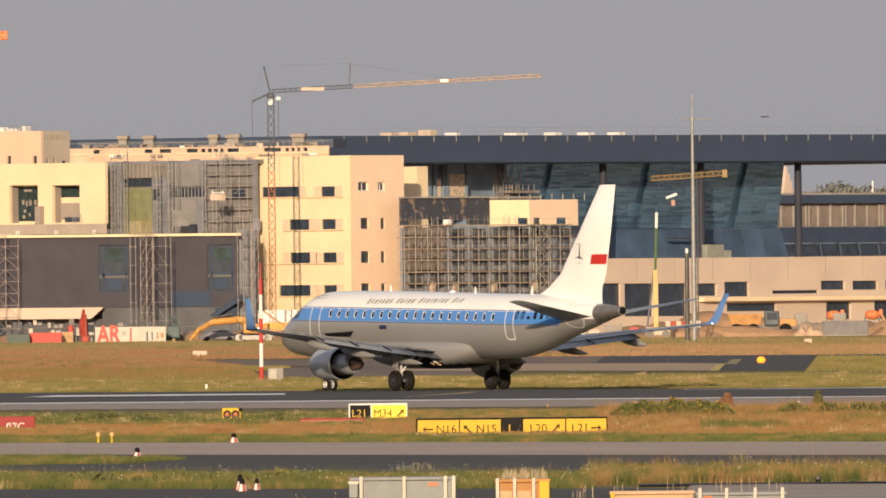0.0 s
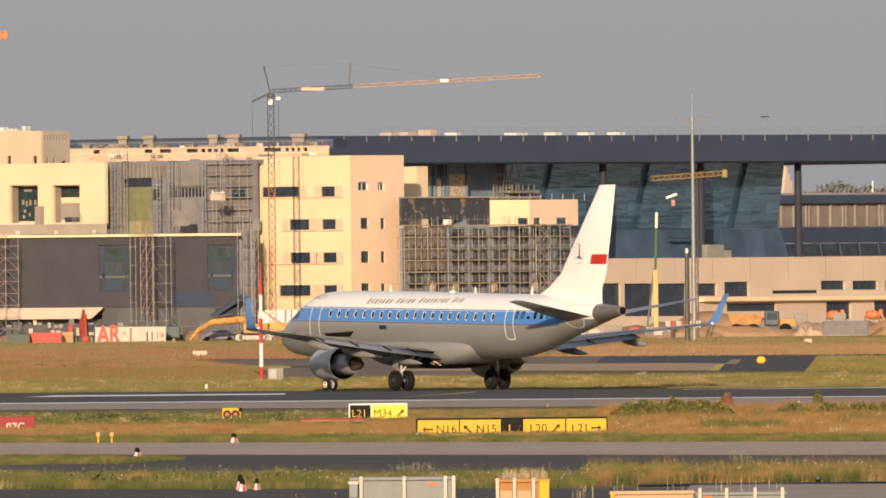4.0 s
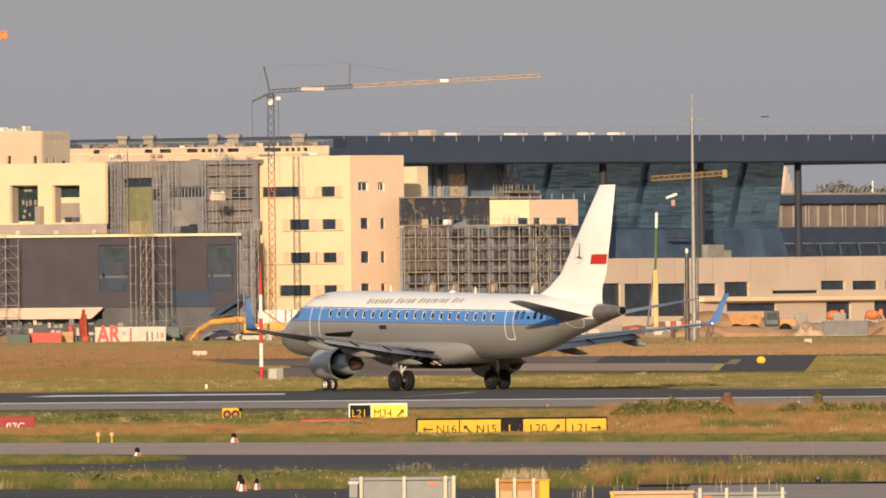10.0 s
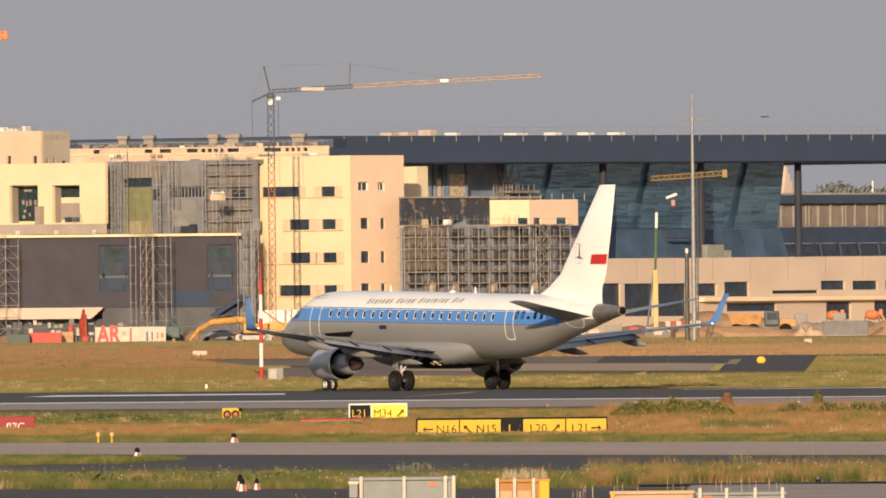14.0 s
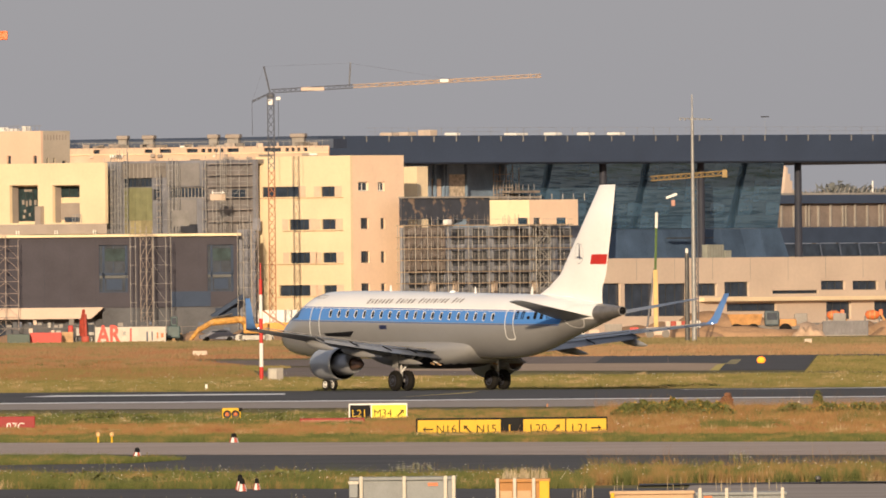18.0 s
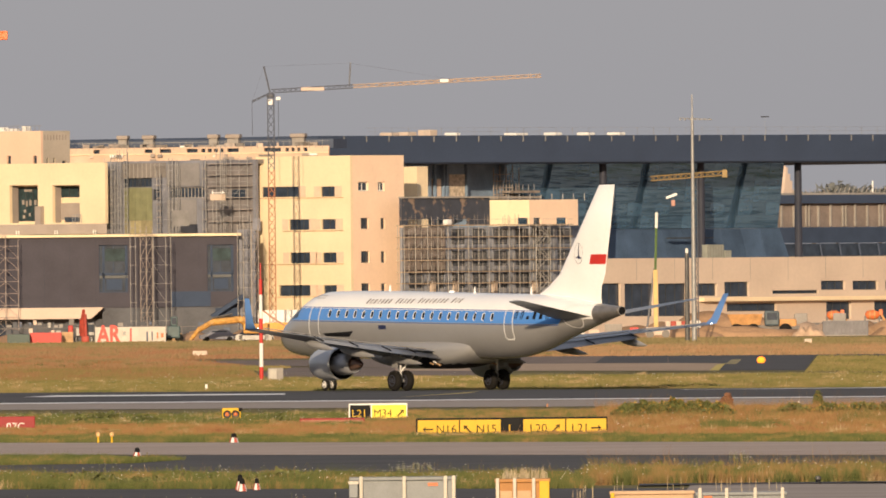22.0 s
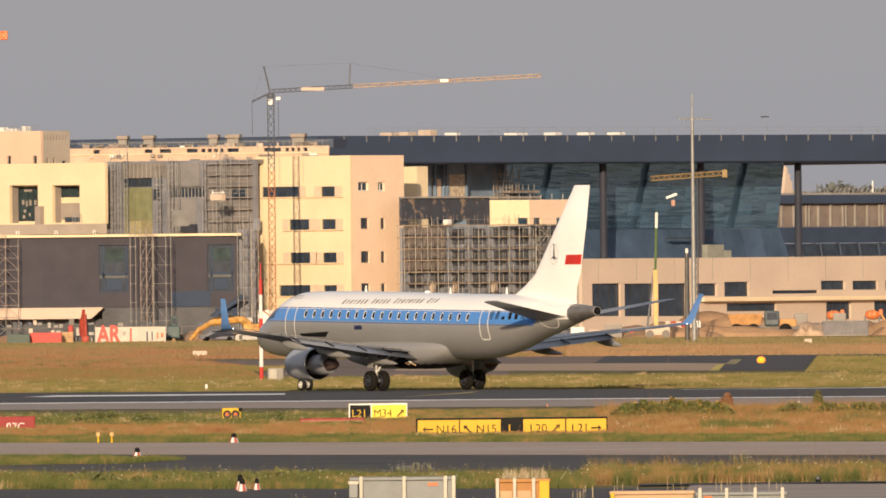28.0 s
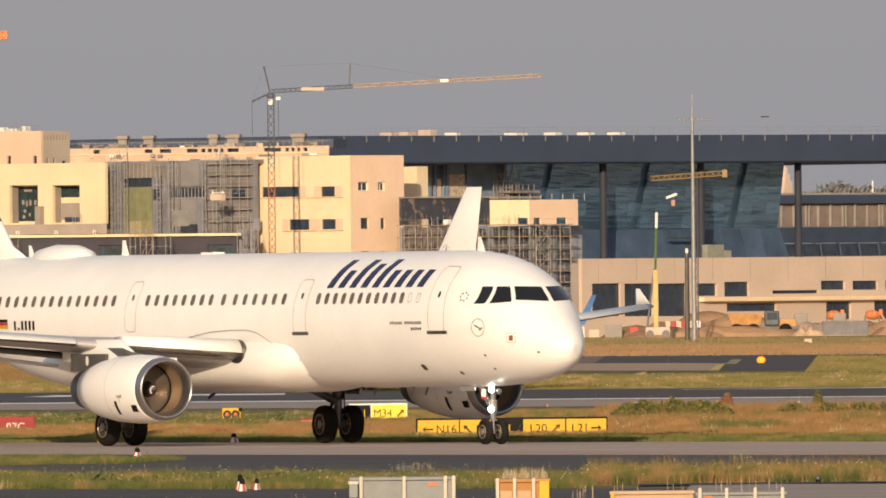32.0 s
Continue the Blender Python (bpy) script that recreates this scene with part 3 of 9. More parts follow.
for a, b, h in ((15.88, 18.94, 0.55), (19.27, 22.33, 0.62), (23.32, 26.28, 1.0), (28.8, 30.45, 0.5), (39.6, 44.46, 0.45), (47.9, 50.56, 0.5), (54.45, 57.01, 0.5), (60.35, 63.03, 0.5)):
    part("skylight", bevelled(a * 0.75 + b * 0.25, a * 0.25 + b * 0.75, 2, 4, RT, RT + h * 0.75, 0.1), BEIGE if h > 0.52 else WHITE_P, big, "pale roof-light box")
# glass front: frame bars and single panes, leaning out at the top
GY, G0, G1 = 9.0, 13.45, RB - 0.16
GX0, GX1 = 45.77, 100.83
LEAN = 0.146
cols, rws = 20, 5
gw, gh = (GX1 - GX0) / cols, (G1 - G0) / rws
pane_mesh = None
for j in range(rws):
    for i in range(cols):
        if pane_mesh is None:
            bm = boxes((0.012, gw - 0.012, 0, 0.03, 0.012, gh * math.hypot(1, LEAN) - 0.012))
            p = part("pane", bm, CURTAIN, big)
            pane_mesh = p.data
        else:
            p = new("pane", pane_mesh)
            p.parent = big
        p.matrix_local = pose(GX0 + i * gw, GY - LEAN * j * gh, G0 + j * gh, math.degrees(math.atan(LEAN)) + 0.2 * random.uniform(-1, 1), 0, 0.25 * random.uniform(-1, 1))
for i in range(0, cols + 1, 1):
    part("mullion", tubes([((GX0 + i * gw, GY + 0.12, G0), (GX0 + i * gw, GY - LEAN * (G1 - G0) + 0.12, G1))], 0.05, 4), FRAME_D, big)
for j in range(rws + 1):
    part("transom", boxes((GX0, GX1, GY + 0.06 - LEAN * j * gh, GY + 0.14 - LEAN * j * gh, G0 + j * gh - 0.05, G0 + j * gh + 0.05)), FRAME_D, big)
BAY = material("bay_blue_grey", (0.18, 0.25, 0.35), 0.8, vary=0.25, size=3)
part("hall_back", boxes((GX0 - 16, GX1 - 1, 20, 20.4, 0, RB)), BAY, big)
end = boxes((GX1 - 0.3, GX1, GY + 0.3, 20, G0, RB - 0.2))
for v in end.verts:      # its front edge leans with the glass
    if v.co.y < 12 and v.co.z > 15:
        v.co.y -= LEAN * (RB - 0.2 - G0)
part("hall_end", end, CURTAIN, big)
end = boxes((GX0 - 0.3, GX0 - 0.05, GY + 0.02, 20, 13.0, RB - 0.2))
for v in end.verts:
    if v.co.y < 12 and v.co.z > 15:
        v.co.y -= LEAN * (RB - 0.2 - G0)
part("hall_end", end, BAY, big)
for i, z in enumerate((18.9, 15.86)):
    part("gallery", boxes((GX0, GX1 - 1, 11, 19.5, z - 0.5, z)), CONC_D, big)
# sloping blue apron panels under the glass, wider towards the foot
SPANDREL = material("blue_grey_panel", (0.062, 0.100, 0.170), 0.45, vary=0.2, size=3, spec=0.2, piece=0.25)
for i in range(14):
    a, b = 45.8 + i * (GX1 - 45.8) / 14, 45.8 + (i + 1) * (GX1 - 45.8) / 14
    bm = bmesh.new()
    v = box(bm, a + 0.03, b - 0.03, 8.6, 8.9, 8.9, 13.38)
    for w in v:
        if w.co.z < 10:
            w.co.y -= 1.2
            if i == 13 and w.co.x > b - 0.1:
                w.co.x += 0.75
    part("lower_panel", bm, SPANDREL, big, "blue-grey spandrel panel")
part("base_wall", boxes((GX0 - 20, GX1 + 60, 8.95, 9.2, 0, 9.78)), CONC_D, big)
# dark bar standing in for a wedge of shade across the blue panels
part("canopy", boxes((76.0, 84.5, 6.1, 6.9, 12.15, 12.3)), FRAME_D, big)
for px in (59.49, 78.86, 98.3):
    part("column", turned([(0, 0.52), (RB - 0.2, 0.46)], (px, 3.4, 0), 14, "z", True), COLUMN_B, big, "dark slender roof column")
# unfinished bay under the roof's start
part("bay_wall", boxes((28.0, GX0, 9, 9.4, 17.43, RB - 0.2)), BAY, big)
ROUGH = material("rough_lit_concrete", (0.50, 0.42, 0.33), 0.9, vary=0.35, size=0.5, bump=0.6)
part("bay_pier", boxes((34.3, 37.3, 7.6, 8.6, 17.6, 20.5)), ROUGH, big, "rough concrete pier")
part("bay_pier", boxes((34.3, 37.3, 7.7, 8.6, 20.52, 21.78)), BAY, big)
part("bay_pier", boxes((31.9, 32.7, 7.6, 8.6, 17.6, 19.95)), RENDER_G, big)
for a, w in ((30.1, 0.5), (31.35, 0.3), (33.0, 0.25), (33.6, 0.4), (37.5, 0.2)):
    part("bay_post", boxes((a, a + w, 7.4, 7.8, 17.5, RB - 0.2)), BAY, big)
part("bay_slab", boxes((42.4, 50.9, 6.5, 8.6, 17.4, 17.7)), CONCRETE, big)
part("bay_deck", boxes((44.3, 50.4, 6.2, 7.4, 18.1, 18.4)), PLANK_G, big)
for k in range(9):
    part("falsework_post", tubes([((42.6 + k * 0.62, 7.3, 17.5), (42.6 + k * 0.62, 7.3, (21.3, 20.2, 21.6, 19.4)[k % 4]))], 0.06, 5), TUBE_R, big)
for k in range(4):
    part("falsework_rail", tubes([((42.6, 7.2, 17.9 + 0.85 * k), (46.6 - 0.3 * k, 7.2, 17.95 + 0.85 * k))], 0.06, 5), TUBE_R, big)
for k in range(6):
    part("bay_post", tubes([((45.0 + k * 1.1, 7.3, 17.5), (45.0 + k * 1.1, 7.3, 19.2))], 0.04, 5), SCAF, big)

# small cream cabin on the corner
cabin = block("roof_cabin", -4.77, 3028, L_YAW, "cream rendered cabin on the roof")
part("wall", bevelled(0, 2.28, 0, 2.06, 0, 20.57, 0.04), RENDER_L, cabin)

# middle block: dark upper wall, beige box, scaffolded lower front
mid = block("middle_block", -4.83, 3006, R_YAW, "unfinished block with patchy dark wall and beige box on top")
PATCHY = material("patchy_waterproofing", (1, 1, 1), 0.85, vary=0.12, size=1.5, bump=0.2, spec=0.15)
pn, pl = PATCHY.node_tree.nodes, PATCHY.node_tree.links
spots, spot_ramp, spot_mul = pn.new("ShaderNodeTexNoise"), pn.new("ShaderNodeValToRGB"), pn.new("ShaderNodeMix")
spots.inputs["Scale"].default_value, spots.inputs["Detail"].default_value = 0.75, 6
spot_ramp.color_ramp.elements[0].position, spot_ramp.color_ramp.elements[0].color = 0.55, (0.062, 0.068, 0.088, 1)
spot_ramp.color_ramp.elements[1].position, spot_ramp.color_ramp.elements[1].color = 0.64, (0.27, 0.20, 0.155, 1)
spot_mul.data_type, spot_mul.blend_type = "RGBA", "MULTIPLY"
spot_mul.inputs[0].default_value = 1
pb = pn["Principled BSDF"].inputs["Base Color"]
pl.new(pn["Texture Coordinate"].outputs["Object"], spots.inputs["Vector"])
pl.new(spots.outputs["Fac"], spot_ramp.inputs[0])
pl.new(pb.links[0].from_socket, spot_mul.inputs[6])
pl.new(spot_ramp.outputs[0], spot_mul.inputs[7])
pl.new(spot_mul.outputs[2], pb)
part("upper_wall", wall_panel(bmesh.new(), 16.07, 13.4, 16.69, 0.4, [(1.09, 5.83, 13.49, 14.23), (6.24, 8.93, 13.47, 14.21), (9.34, 12.24, 13.46, 14.2)]), PATCHY, mid, "dark patchy wall")
part("coping", boxes((0.1, 16.07, -0.3, 0.6, 16.69, 16.89)), CONCRETE, mid)
lower = []
for j in range(3):
    for i in range(8):
        x0 = 1.2 + i * 3.9
        lower.append((x0, x0 + 2.7, 6.9 + j * 2.6 - 0.9, 6.9 + j * 2.6 + 0.9))
part("lower_wall", wall_panel(bmesh.new(), 33.04, 0, 13.23, 0.4, lower), material("shaded_blockwork", (0.25, 0.265, 0.305), 0.85, vary=0.3, size=2), mid, "raw grey lower wall")
for z in (12.62, 11.35, 10.01, 8.6):
    part("brown_boarding", boxes((0.2, 7.69, -0.2, -0.03, z - 0.68, z + 0.62)), material("brown_boarding", (0.235, 0.195, 0.17), 0.85, vary=0.3, size=0.9) if z == 12.62 else bpy.data.materials["brown_boarding"], mid)
for a in (4.7, 8.82, 15.97, 23.44):
    part("pier", boxes((a + 0.2, a + 0.8, -0.5, -0.02, 0, 6.85)), BEIGE, mid)
for h in lower:
    window(mid, *h, bars=1, pane_mat=HAZE_W)
part("deck", boxes((6, 33.04, 0.4, 6, 13.23 - 0.4, 13.23 - 0.02)), CONCRETE, mid)
bx0, bx1 = 16.07, 32.73
bz0, bz1 = 13.33, 16.43
part("box_front", wall_panel(bmesh.new(), 4.8, bz0, bz1, 0.3, [(3.4, 4.6, bz0 + 0.05, bz0 + 0.95)]), RENDER_L, mid, "cream box wall").matrix_local = pose(bx0, 0, 0, 0, 0, -38)
part("box_side", wall_panel(bmesh.new(), bx1 - bx0 - 7.7, bz0, bz1, 0.3, [(0.8, 2.2, bz0 + 0.05, bz0 + 0.95), (5.0, 7.0, bz0 + 0.05, bz0 + 0.95)]), RENDER_S, mid, "cream box wall").matrix_local = pose(bx0 + 3.79, -2.96, 0, 0, 0, 0)
part("box_roof", boxes((bx0 + 4.1, bx1 - 4.0, -2.6, 3, bz1 - 0.3, bz1 - 0.05)), CONC_D, mid)
part("box_rail", tubes([((bx0 + 0.5 + 2.0 * k, -2.5, bz1 - 0.1), (bx0 + 0.5 + 2.0 * k, -2.5, bz1 + 0.7)) for k in range(8)], 0.05, 4), STEEL, mid)

# low beige pier building
pier = block("pier_building", 16.32, 2990, R_YAW, "long low beige building with dark openings")
PW, PH = 100.0, 9.29
gaps = [(1.88, 7.1, 2.49, 6.35), (7.8, 13.1, 2.44, 6.31), (14.0, 19.2, 2.4, 6.28),
        (21.18, 24.84, 4.76, 6.24), (26.2, 30.8, 4.66, 6.41), (35.1, 43.73, 4.93, 5.33),
        (44.15, 48.69, 5.35, 6.43), (50.07, 54.84, 5.31, 6.39), (56.21, 60.89, 5.27, 6.35),
        (26.61, 35.84, 2.9, 3.84), (45.1, 49.75, 1.84, 3.93), (54.09, 58.98, 1.78, 3.94)]
part("wall", wall_panel(bmesh.new(), PW, 0, PH, 0.5, gaps), BEIGE, pier)
for h in gaps:
    window(pier, *h, y=0.35, bars=2)
part("ledge", boxes((21.39, PW, -0.9, -0.02, 4.1, 4.57)), RENDER_L, pier)
part("roof", boxes((0, PW, 0.5, 1.6, PH - 0.5, PH - 0.05)), CONC_D, pier)
part("end_wall", boxes((0, 0.4, 0.52, 1.6, 0, PH)), JAMB, pier)
for a, b, h in ((23.9, 27.0, 1.55), (27.25, 28.4, 0.85)):
    rb = part("roof_unit", bevelled(a, b, 0.7, 1.5, PH - 0.06, PH + h, 0.04), material("grey_green_unit", (0.27, 0.28, 0.24), 0.7, vary=0.12, size=1) if a < 25 else bpy.data.materials["grey_green_unit"], pier)
    for i in range(int((b - a) / 0.5)):
        part("louvre", boxes((a + 0.1 + 0.5 * i, a + 0.14 + 0.5 * i, 0.68, 0.7, PH, PH + h - 0.1)), CONC_D, rb)
for i in range(14):
    part("panel_joint", boxes((3 + i * 7, 3.05 + i * 7, -0.012, 0, 6.67, PH)), CONCRETE, pier)

# concourse seen through the open end
far = block("far_concourse", 42.37, 3420, R_YAW, "distant concourse with beige piers over dark glazing")
CW = 60.0
part("roof", boxes((0, CW, -0.6, 20, 17.17, 18.32)), SLATE, far)
part("wall", boxes((0, CW, 0.3, 0.7, 13.96, 17.17)), material("brown_grey_wall", (0.235, 0.19, 0.165), 0.9, vary=0.2, size=3), far)
for i in range(24):
    for d, w in ((0.0, 0.22), (0.7, 0.1))[: 1 + (i * 5) % 3 // 2]:
        part("pier", boxes((i * 2.6 + d, i * 2.6 + d + w, 0.0, 0.29, 14.04, 17.09 - 0.25 * (i % 2))), CONCRETE, far)
part("dark_band", boxes((0, CW, -0.4, 0.25, 11.82, 13.96 - 0.02)), NAVY, far)
part("glazing", boxes((0, CW, -0.3, -0.1, 0, 11.74)), PANE, far)
for i in range(14):
    part("mullion", tubes([((i * 4.1 + 1.2, -0.4, 8.76), (i * 4.1 + 0.4, -0.4, 11.82))], 0.16, 4), SLATE, far)
part("parapet", boxes((8.0, CW, 3.9, 4.2, 18.32, 18.62)), CONCRETE, far)
for i in range(34):      # sloping skylight ribs in a row on the roof
    x = 13.4 + i * 0.95
    part("roof_rib", tubes([((x, 4.6, 18.5), (x + 0.5 * (-1 if i < 9 else 1), 4.6, 19.05 + 0.3 * (i > 9)))], 0.055, 4), JAMB if i < 9 else CONCRETE, far)
part("roof_pylon", boxes((11.68, 13.83, 5, 7, 18.3, 19.1), (12.0, 13.65, 5.1, 6.9, 19.1, 20.3), (12.3, 13.3, 5.2, 6.8, 20.3, 21.2), (12.5, 12.95, 5.3, 6.7, 21.2, 22.1), (12.62, 12.78, 5.5, 6.0, 22.1, 23.2)), RENDER_G, far, "stepped beige tower top")
part("aerial", tubes([((31.8, 6, 18.3), (31.8, 6, 20.2))], 0.12, 5), WHITE_P, far)


# ---- scaffolds ----
def scaffold(x, y, yaw, w, h, bays, lifts, label, z0=0.0, d=1.0, r=0.034, plank=PLANK, braces=3, group="scaffolds", pipe=None, board=0.17, lift=0.55, deep=0.35):
    pipe = pipe or SCAF
    th = anchor("scaffold", pose(x, y, z0, 0, 0, yaw), label, "scaffold", group)
    th_post = None
    for k in range(bays + 1):
        for yy in (0, d):
            if th_post is None:
                p = part("standard", tubes([((0, 0, 0), (0, 0, h))], r, 5), pipe, th)
                th_post = p.data
            else:
                p = new("standard", th_post)
                p.parent = th
            p.matrix_local = pose(w * k / bays, yy, 0)
    deck = rail = None
    for j in range(lifts):
        z = h * (j + lift) / lifts
        if board <= 0:      # bare frame: ledgers only
            part("ledger", tubes([((0, 0, z), (w, 0, z))], r, 4), pipe, th)
            part("guard_rail", tubes([((0, d, z), (w, d, z))], r, 4), pipe, th)
            continue
        if deck is None:
            p = part("deck", boxes((0, w, 0.0, deep, 0, board)), plank, th)
            deck = p.data
            q = part("guard_rail", tubes([((0, 0, 0), (w, 0, 0))], r * 0.8, 4), pipe, th)
            rail = q.data
        else:
            p, q = new("deck", deck), new("guard_rail", rail)
            p.parent = q.parent = th
        p.matrix_local = pose(0, 0, z)
        q.matrix_local = pose(0, -r * 2, z + h / lifts * 0.5)
    for k in range(braces):
        x0 = w * k / max(1, braces)
        j = random.randrange(max(1, lifts - 1))
        part("brace", tubes([((x0, -r, h * j / lifts), (x0 + w / bays * 1.5 if x0 + w / bays * 1.5 < w else x0 - w / bays, -r, h * (j + 1.6) / lifts))], r * 0.8, 4), pipe, th)
    return th


TAN_P = material("tan_plank", (0.42, 0.325, 0.23), 0.8, vary=0.15, piece=0.3)
GALV = material("bright_tube", (0.34, 0.325, 0.305), 0.55, 0.2, vary=0.15)
th = anchor("scaffold", pose(-4.68, 3000, 0, 0, 0, R_YAW), "dense steel scaffold with timber decks before the block", "scaffold", "scaffolds")
posts = [0.15, 2.18, 4.44, 6.3] + [8.15 + 1.87 * k for k in range(13)]
for sy, r in ((0.0, 0.042), (1.0, 0.032)):
    for k, x in enumerate(posts):
        part("standard", tubes([((x, sy, 0), (x, sy, 13.56 + 0.9 * (k % 7 == 3)))], r, 5), GALV, th)
for j in range(10):
    z = 13.5 - 1.37 * j - (0.02 if j else 0)
    part("deck", boxes((-0.3, 8.3, -0.05, 0.9, z - 0.13, z)), TAN_P, th)
    part("deck", boxes((8.3, 31.2, -0.05, 0.9, z - 0.11, z)), TAN_P, th)
    part("guard_rail", tubes([((-0.2, -0.08, z + 0.62), (31.0, -0.08, z + 0.62))], 0.016, 4), SCAF, th)
    for k in range(len(posts) - 1):      # inner uprights of the formwork behind the decks
        for u in (0.33, 0.66):
            x = posts[k] * (1 - u) + posts[k + 1] * u
            if (k + j) % 3:
                part("strut", tubes([((x, 1.2, z + 0.02), (x, 1.2, z + 1.2))], 0.03, 4), CONC_D, th)
for k, j in ((1, 2), (4, 5), (7, 1), (9, 4), (12, 2), (13, 6)):
    z = 13.5 - 1.37 * j
    part("brace", tubes([((posts[k], -0.06, z), (posts[k + 1], -0.06, z + 1.37))], 0.03, 4), GALV, th)
for j in range(9):      # zigzag stair flights
    z = 13.5 - 1.37 * (j + 1)
    a, b = (23.9, 25.9) if j % 2 else (25.9, 23.9)
    part("stair_flight", tubes([((a, -0.35, z), (b, -0.35, z + 1.37))], 0.06, 4), GALV, th)
    part("stair_rail", tubes([((a, -0.35, z + 0.5), (b, -0.35, z + 1.87))], 0.04, 4), GALV, th)
    for c in (23.8, 26.0):
        part("stair_post", tubes([((c, -0.4, z), (c, -0.4, z + 1.37))], 0.05, 4), GALV, th)
part("sack", bevelled(7.6, 8.6, -0.3, 0.4, 13.5, 14.15, 0.2), WHITE_P, th, "pale bulging sack on the top deck")
scaffold(10.76, 3024, R_YAW, 1.9, 14.34, 2, 18, "tall stair scaffold with many landings", braces=16, r=0.04, board=0.06, plank=SCAF)
# on the recessed core: narrow ladders with lit brackets at the left, wide lifts at the right
NET_W = material("dusty_tube", (0.30, 0.295, 0.29), 0.7, vary=0.2)
th = anchor("scaffold", pose(-40.19, 3026, 0, 0, 0, L_YAW), "grey tube scaffold over the raw concrete core", "scaffold", "scaffolds")
for a, b, z1, rungs in ((0.95, 1.9, 21.9, 8), (2.1, 2.5, 22.3, 12), (3.0, 3.4, 22.9, 12), (4.05, 4.5, 23.2, 14), (9.2, 9.7, 20.4, 9), (11.1, 11.7, 21.8, 7), (12.2, 12.5, 21.6, 5), (16.4, 16.9, 22.0, 7), (18.6, 19.3, 23.3, 12), (19.6, 19.9, 22.4, 9)):
    for x, y, z in ((a, -1.2, z1), (b, -1.2, z1), (a, -0.5, z1 - 0.6)):
        part("standard", tubes([((x, y, 12.8), (x, y, z))], 0.04, 5), NET_W, th)
    for k in range(rungs):
        z = 13.3 + (z1 - 13.6) * k / rungs
        part("rung", tubes([((a, -1.22, z), (b, -1.22, z))], 0.035, 4), NET_W, th)
        if a in (0.95, 9.2, 16.4):
            part("bracket", boxes((a, b + 0.1, -1.3, -1.05, z - 0.05, z + 0.04)), PLANK_G, th)
for z in (14.25, 15.65, 17.05, 18.4, 19.75, 21.1):
    part("deck", boxes((16.9, 23.6, -1.0, -0.4, z - 0.07, z)), PLANK_G, th)
    part("ledger", tubes([((16.9, -1.2, z + 0.5), (23.6, -1.2, z + 0.5))], 0.022, 4), NET_W, th)
for z in (14.1, 16.2, 18.3, 20.6):
    for x0, x1, d in ((0.9, 4.5, 0.0), (8.6, 12.5, 0.4)):
        part("ledger", tubes([((x0, -1.15, z + d), (x1, -1.15, z + d))], 0.025, 4), NET_W, th)
for x in (20.9, 22.2, 23.5):
    part("standard", tubes([((x, -1.2, 12.8), (x, -1.2, 22.3 - 0.4 * (x > 22)))], 0.035, 5), NET_W, th)
for x0, x1, z in ((16.9, 18.6, 13.0), (19.9, 22.2, 16.0), (20.9, 23.5, 19.0), (1.0, 2.4, 15.5), (9.7, 11.1, 17.0)):
    part("brace", tubes([((x0, -1.25, z), (x1, -1.25, z + 2.0))], 0.025, 4), NET_W, th)
part("foot_board", boxes((0.8, 23.8, -1.3, -0.3, 12.62, 12.8)), PLANK_G, th)


def ladder_tower(x, y, yaw, w, d, h, step, pipe, label, diagonals, r=0.029):
    """A free-standing scaffold tower: standards, frames at each lift, and braces."""
    th = anchor("scaffold_tower", pose(x, y, 0, 0, 0, yaw), label, "scaffold", "scaffold towers")
    for sx in (0, w):
        for sy in (0, d):
            part("standard", tubes([((sx, sy, 0), (sx, sy, h))], r, 5), pipe, th)
    n = int(h / step)
    for k in range(n + 1):
        z = min(h, 0.3 + k * step)
        part("frame", tubes([((0, 0, z), (w, 0, z)), ((w, 0, z), (w, d, z)), ((0, 0, z), (0, d, z)), ((0, d, z), (w, d, z))], r * 0.9, 4), pipe, th)
        part("coupler", boxes(*[(a - 0.07, a + 0.07, -0.08, 0.05, z - 0.09, z + 0.09) for a in (0, w)]), CONCRETE, th)
        if k < n and diagonals:
            a, b = (0, w) if (k % 2 or diagonals == 1) else (w, 0)
            part("brace", tubes([((a, -0.05, z + step), (b, -0.05, z))], r * 0.75, 4), pipe, th)
        if k < n and diagonals > 1:
            part("rear_brace", tubes([((w, d, z + step), (0, d, z))], r * 0.75, 4), pipe, th)
    return th


# free towers before the brown hall
TUBE_P = material("pale_rusty_tube", (0.33, 0.265, 0.235), 0.7, vary=0.2)
for px, w, h, step, pipe, dg in ((-53.3, 1.6, 12.7, 1.4, TUBE_P, 2), (-51.7, 1.5, 12.3, 1.4, TUBE_P, 1), (-36.95, 0.62, 14.28, 2.2, SCAF, 0), (-35.75, 0.7, 13.74, 1.6, TUBE_R, 2), (-35.02, 0.7, 13.74, 1.6, TUBE_R, 2),
                                 (-34.21, 1.45, 12.54, 2.2, SCAF, 1), (-32.75, 0.6, 12.54, 2.2, SCAF, 0), (-24.27, 0.7, 13.61, 1.5, GALV, 0), (-23.6, 0.9, 14.95, 1.5, GALV, 1), (-22.6, 0.8, 13.61, 1.6, TUBE_R, 2)):
    ladder_tower(px, 2998.6, 2.5, w, 1.0, h, step, pipe, "slender lattice scaffold tower of grey and rusty tubes", dg)
NETTING = material("grey_netting", (0.25, 0.24, 0.235), 0.9, vary=0.2, size=2)
net = anchor("scaffold_netting", pose(-32.45, 3011, 0, 0, 0, L_YAW), "grey debris netting hung on scaffold", "netting")
part("sheet", boxes((0.6, 3.2, -0.12, -0.10, 13.69, 15.56)), NETTING, net)
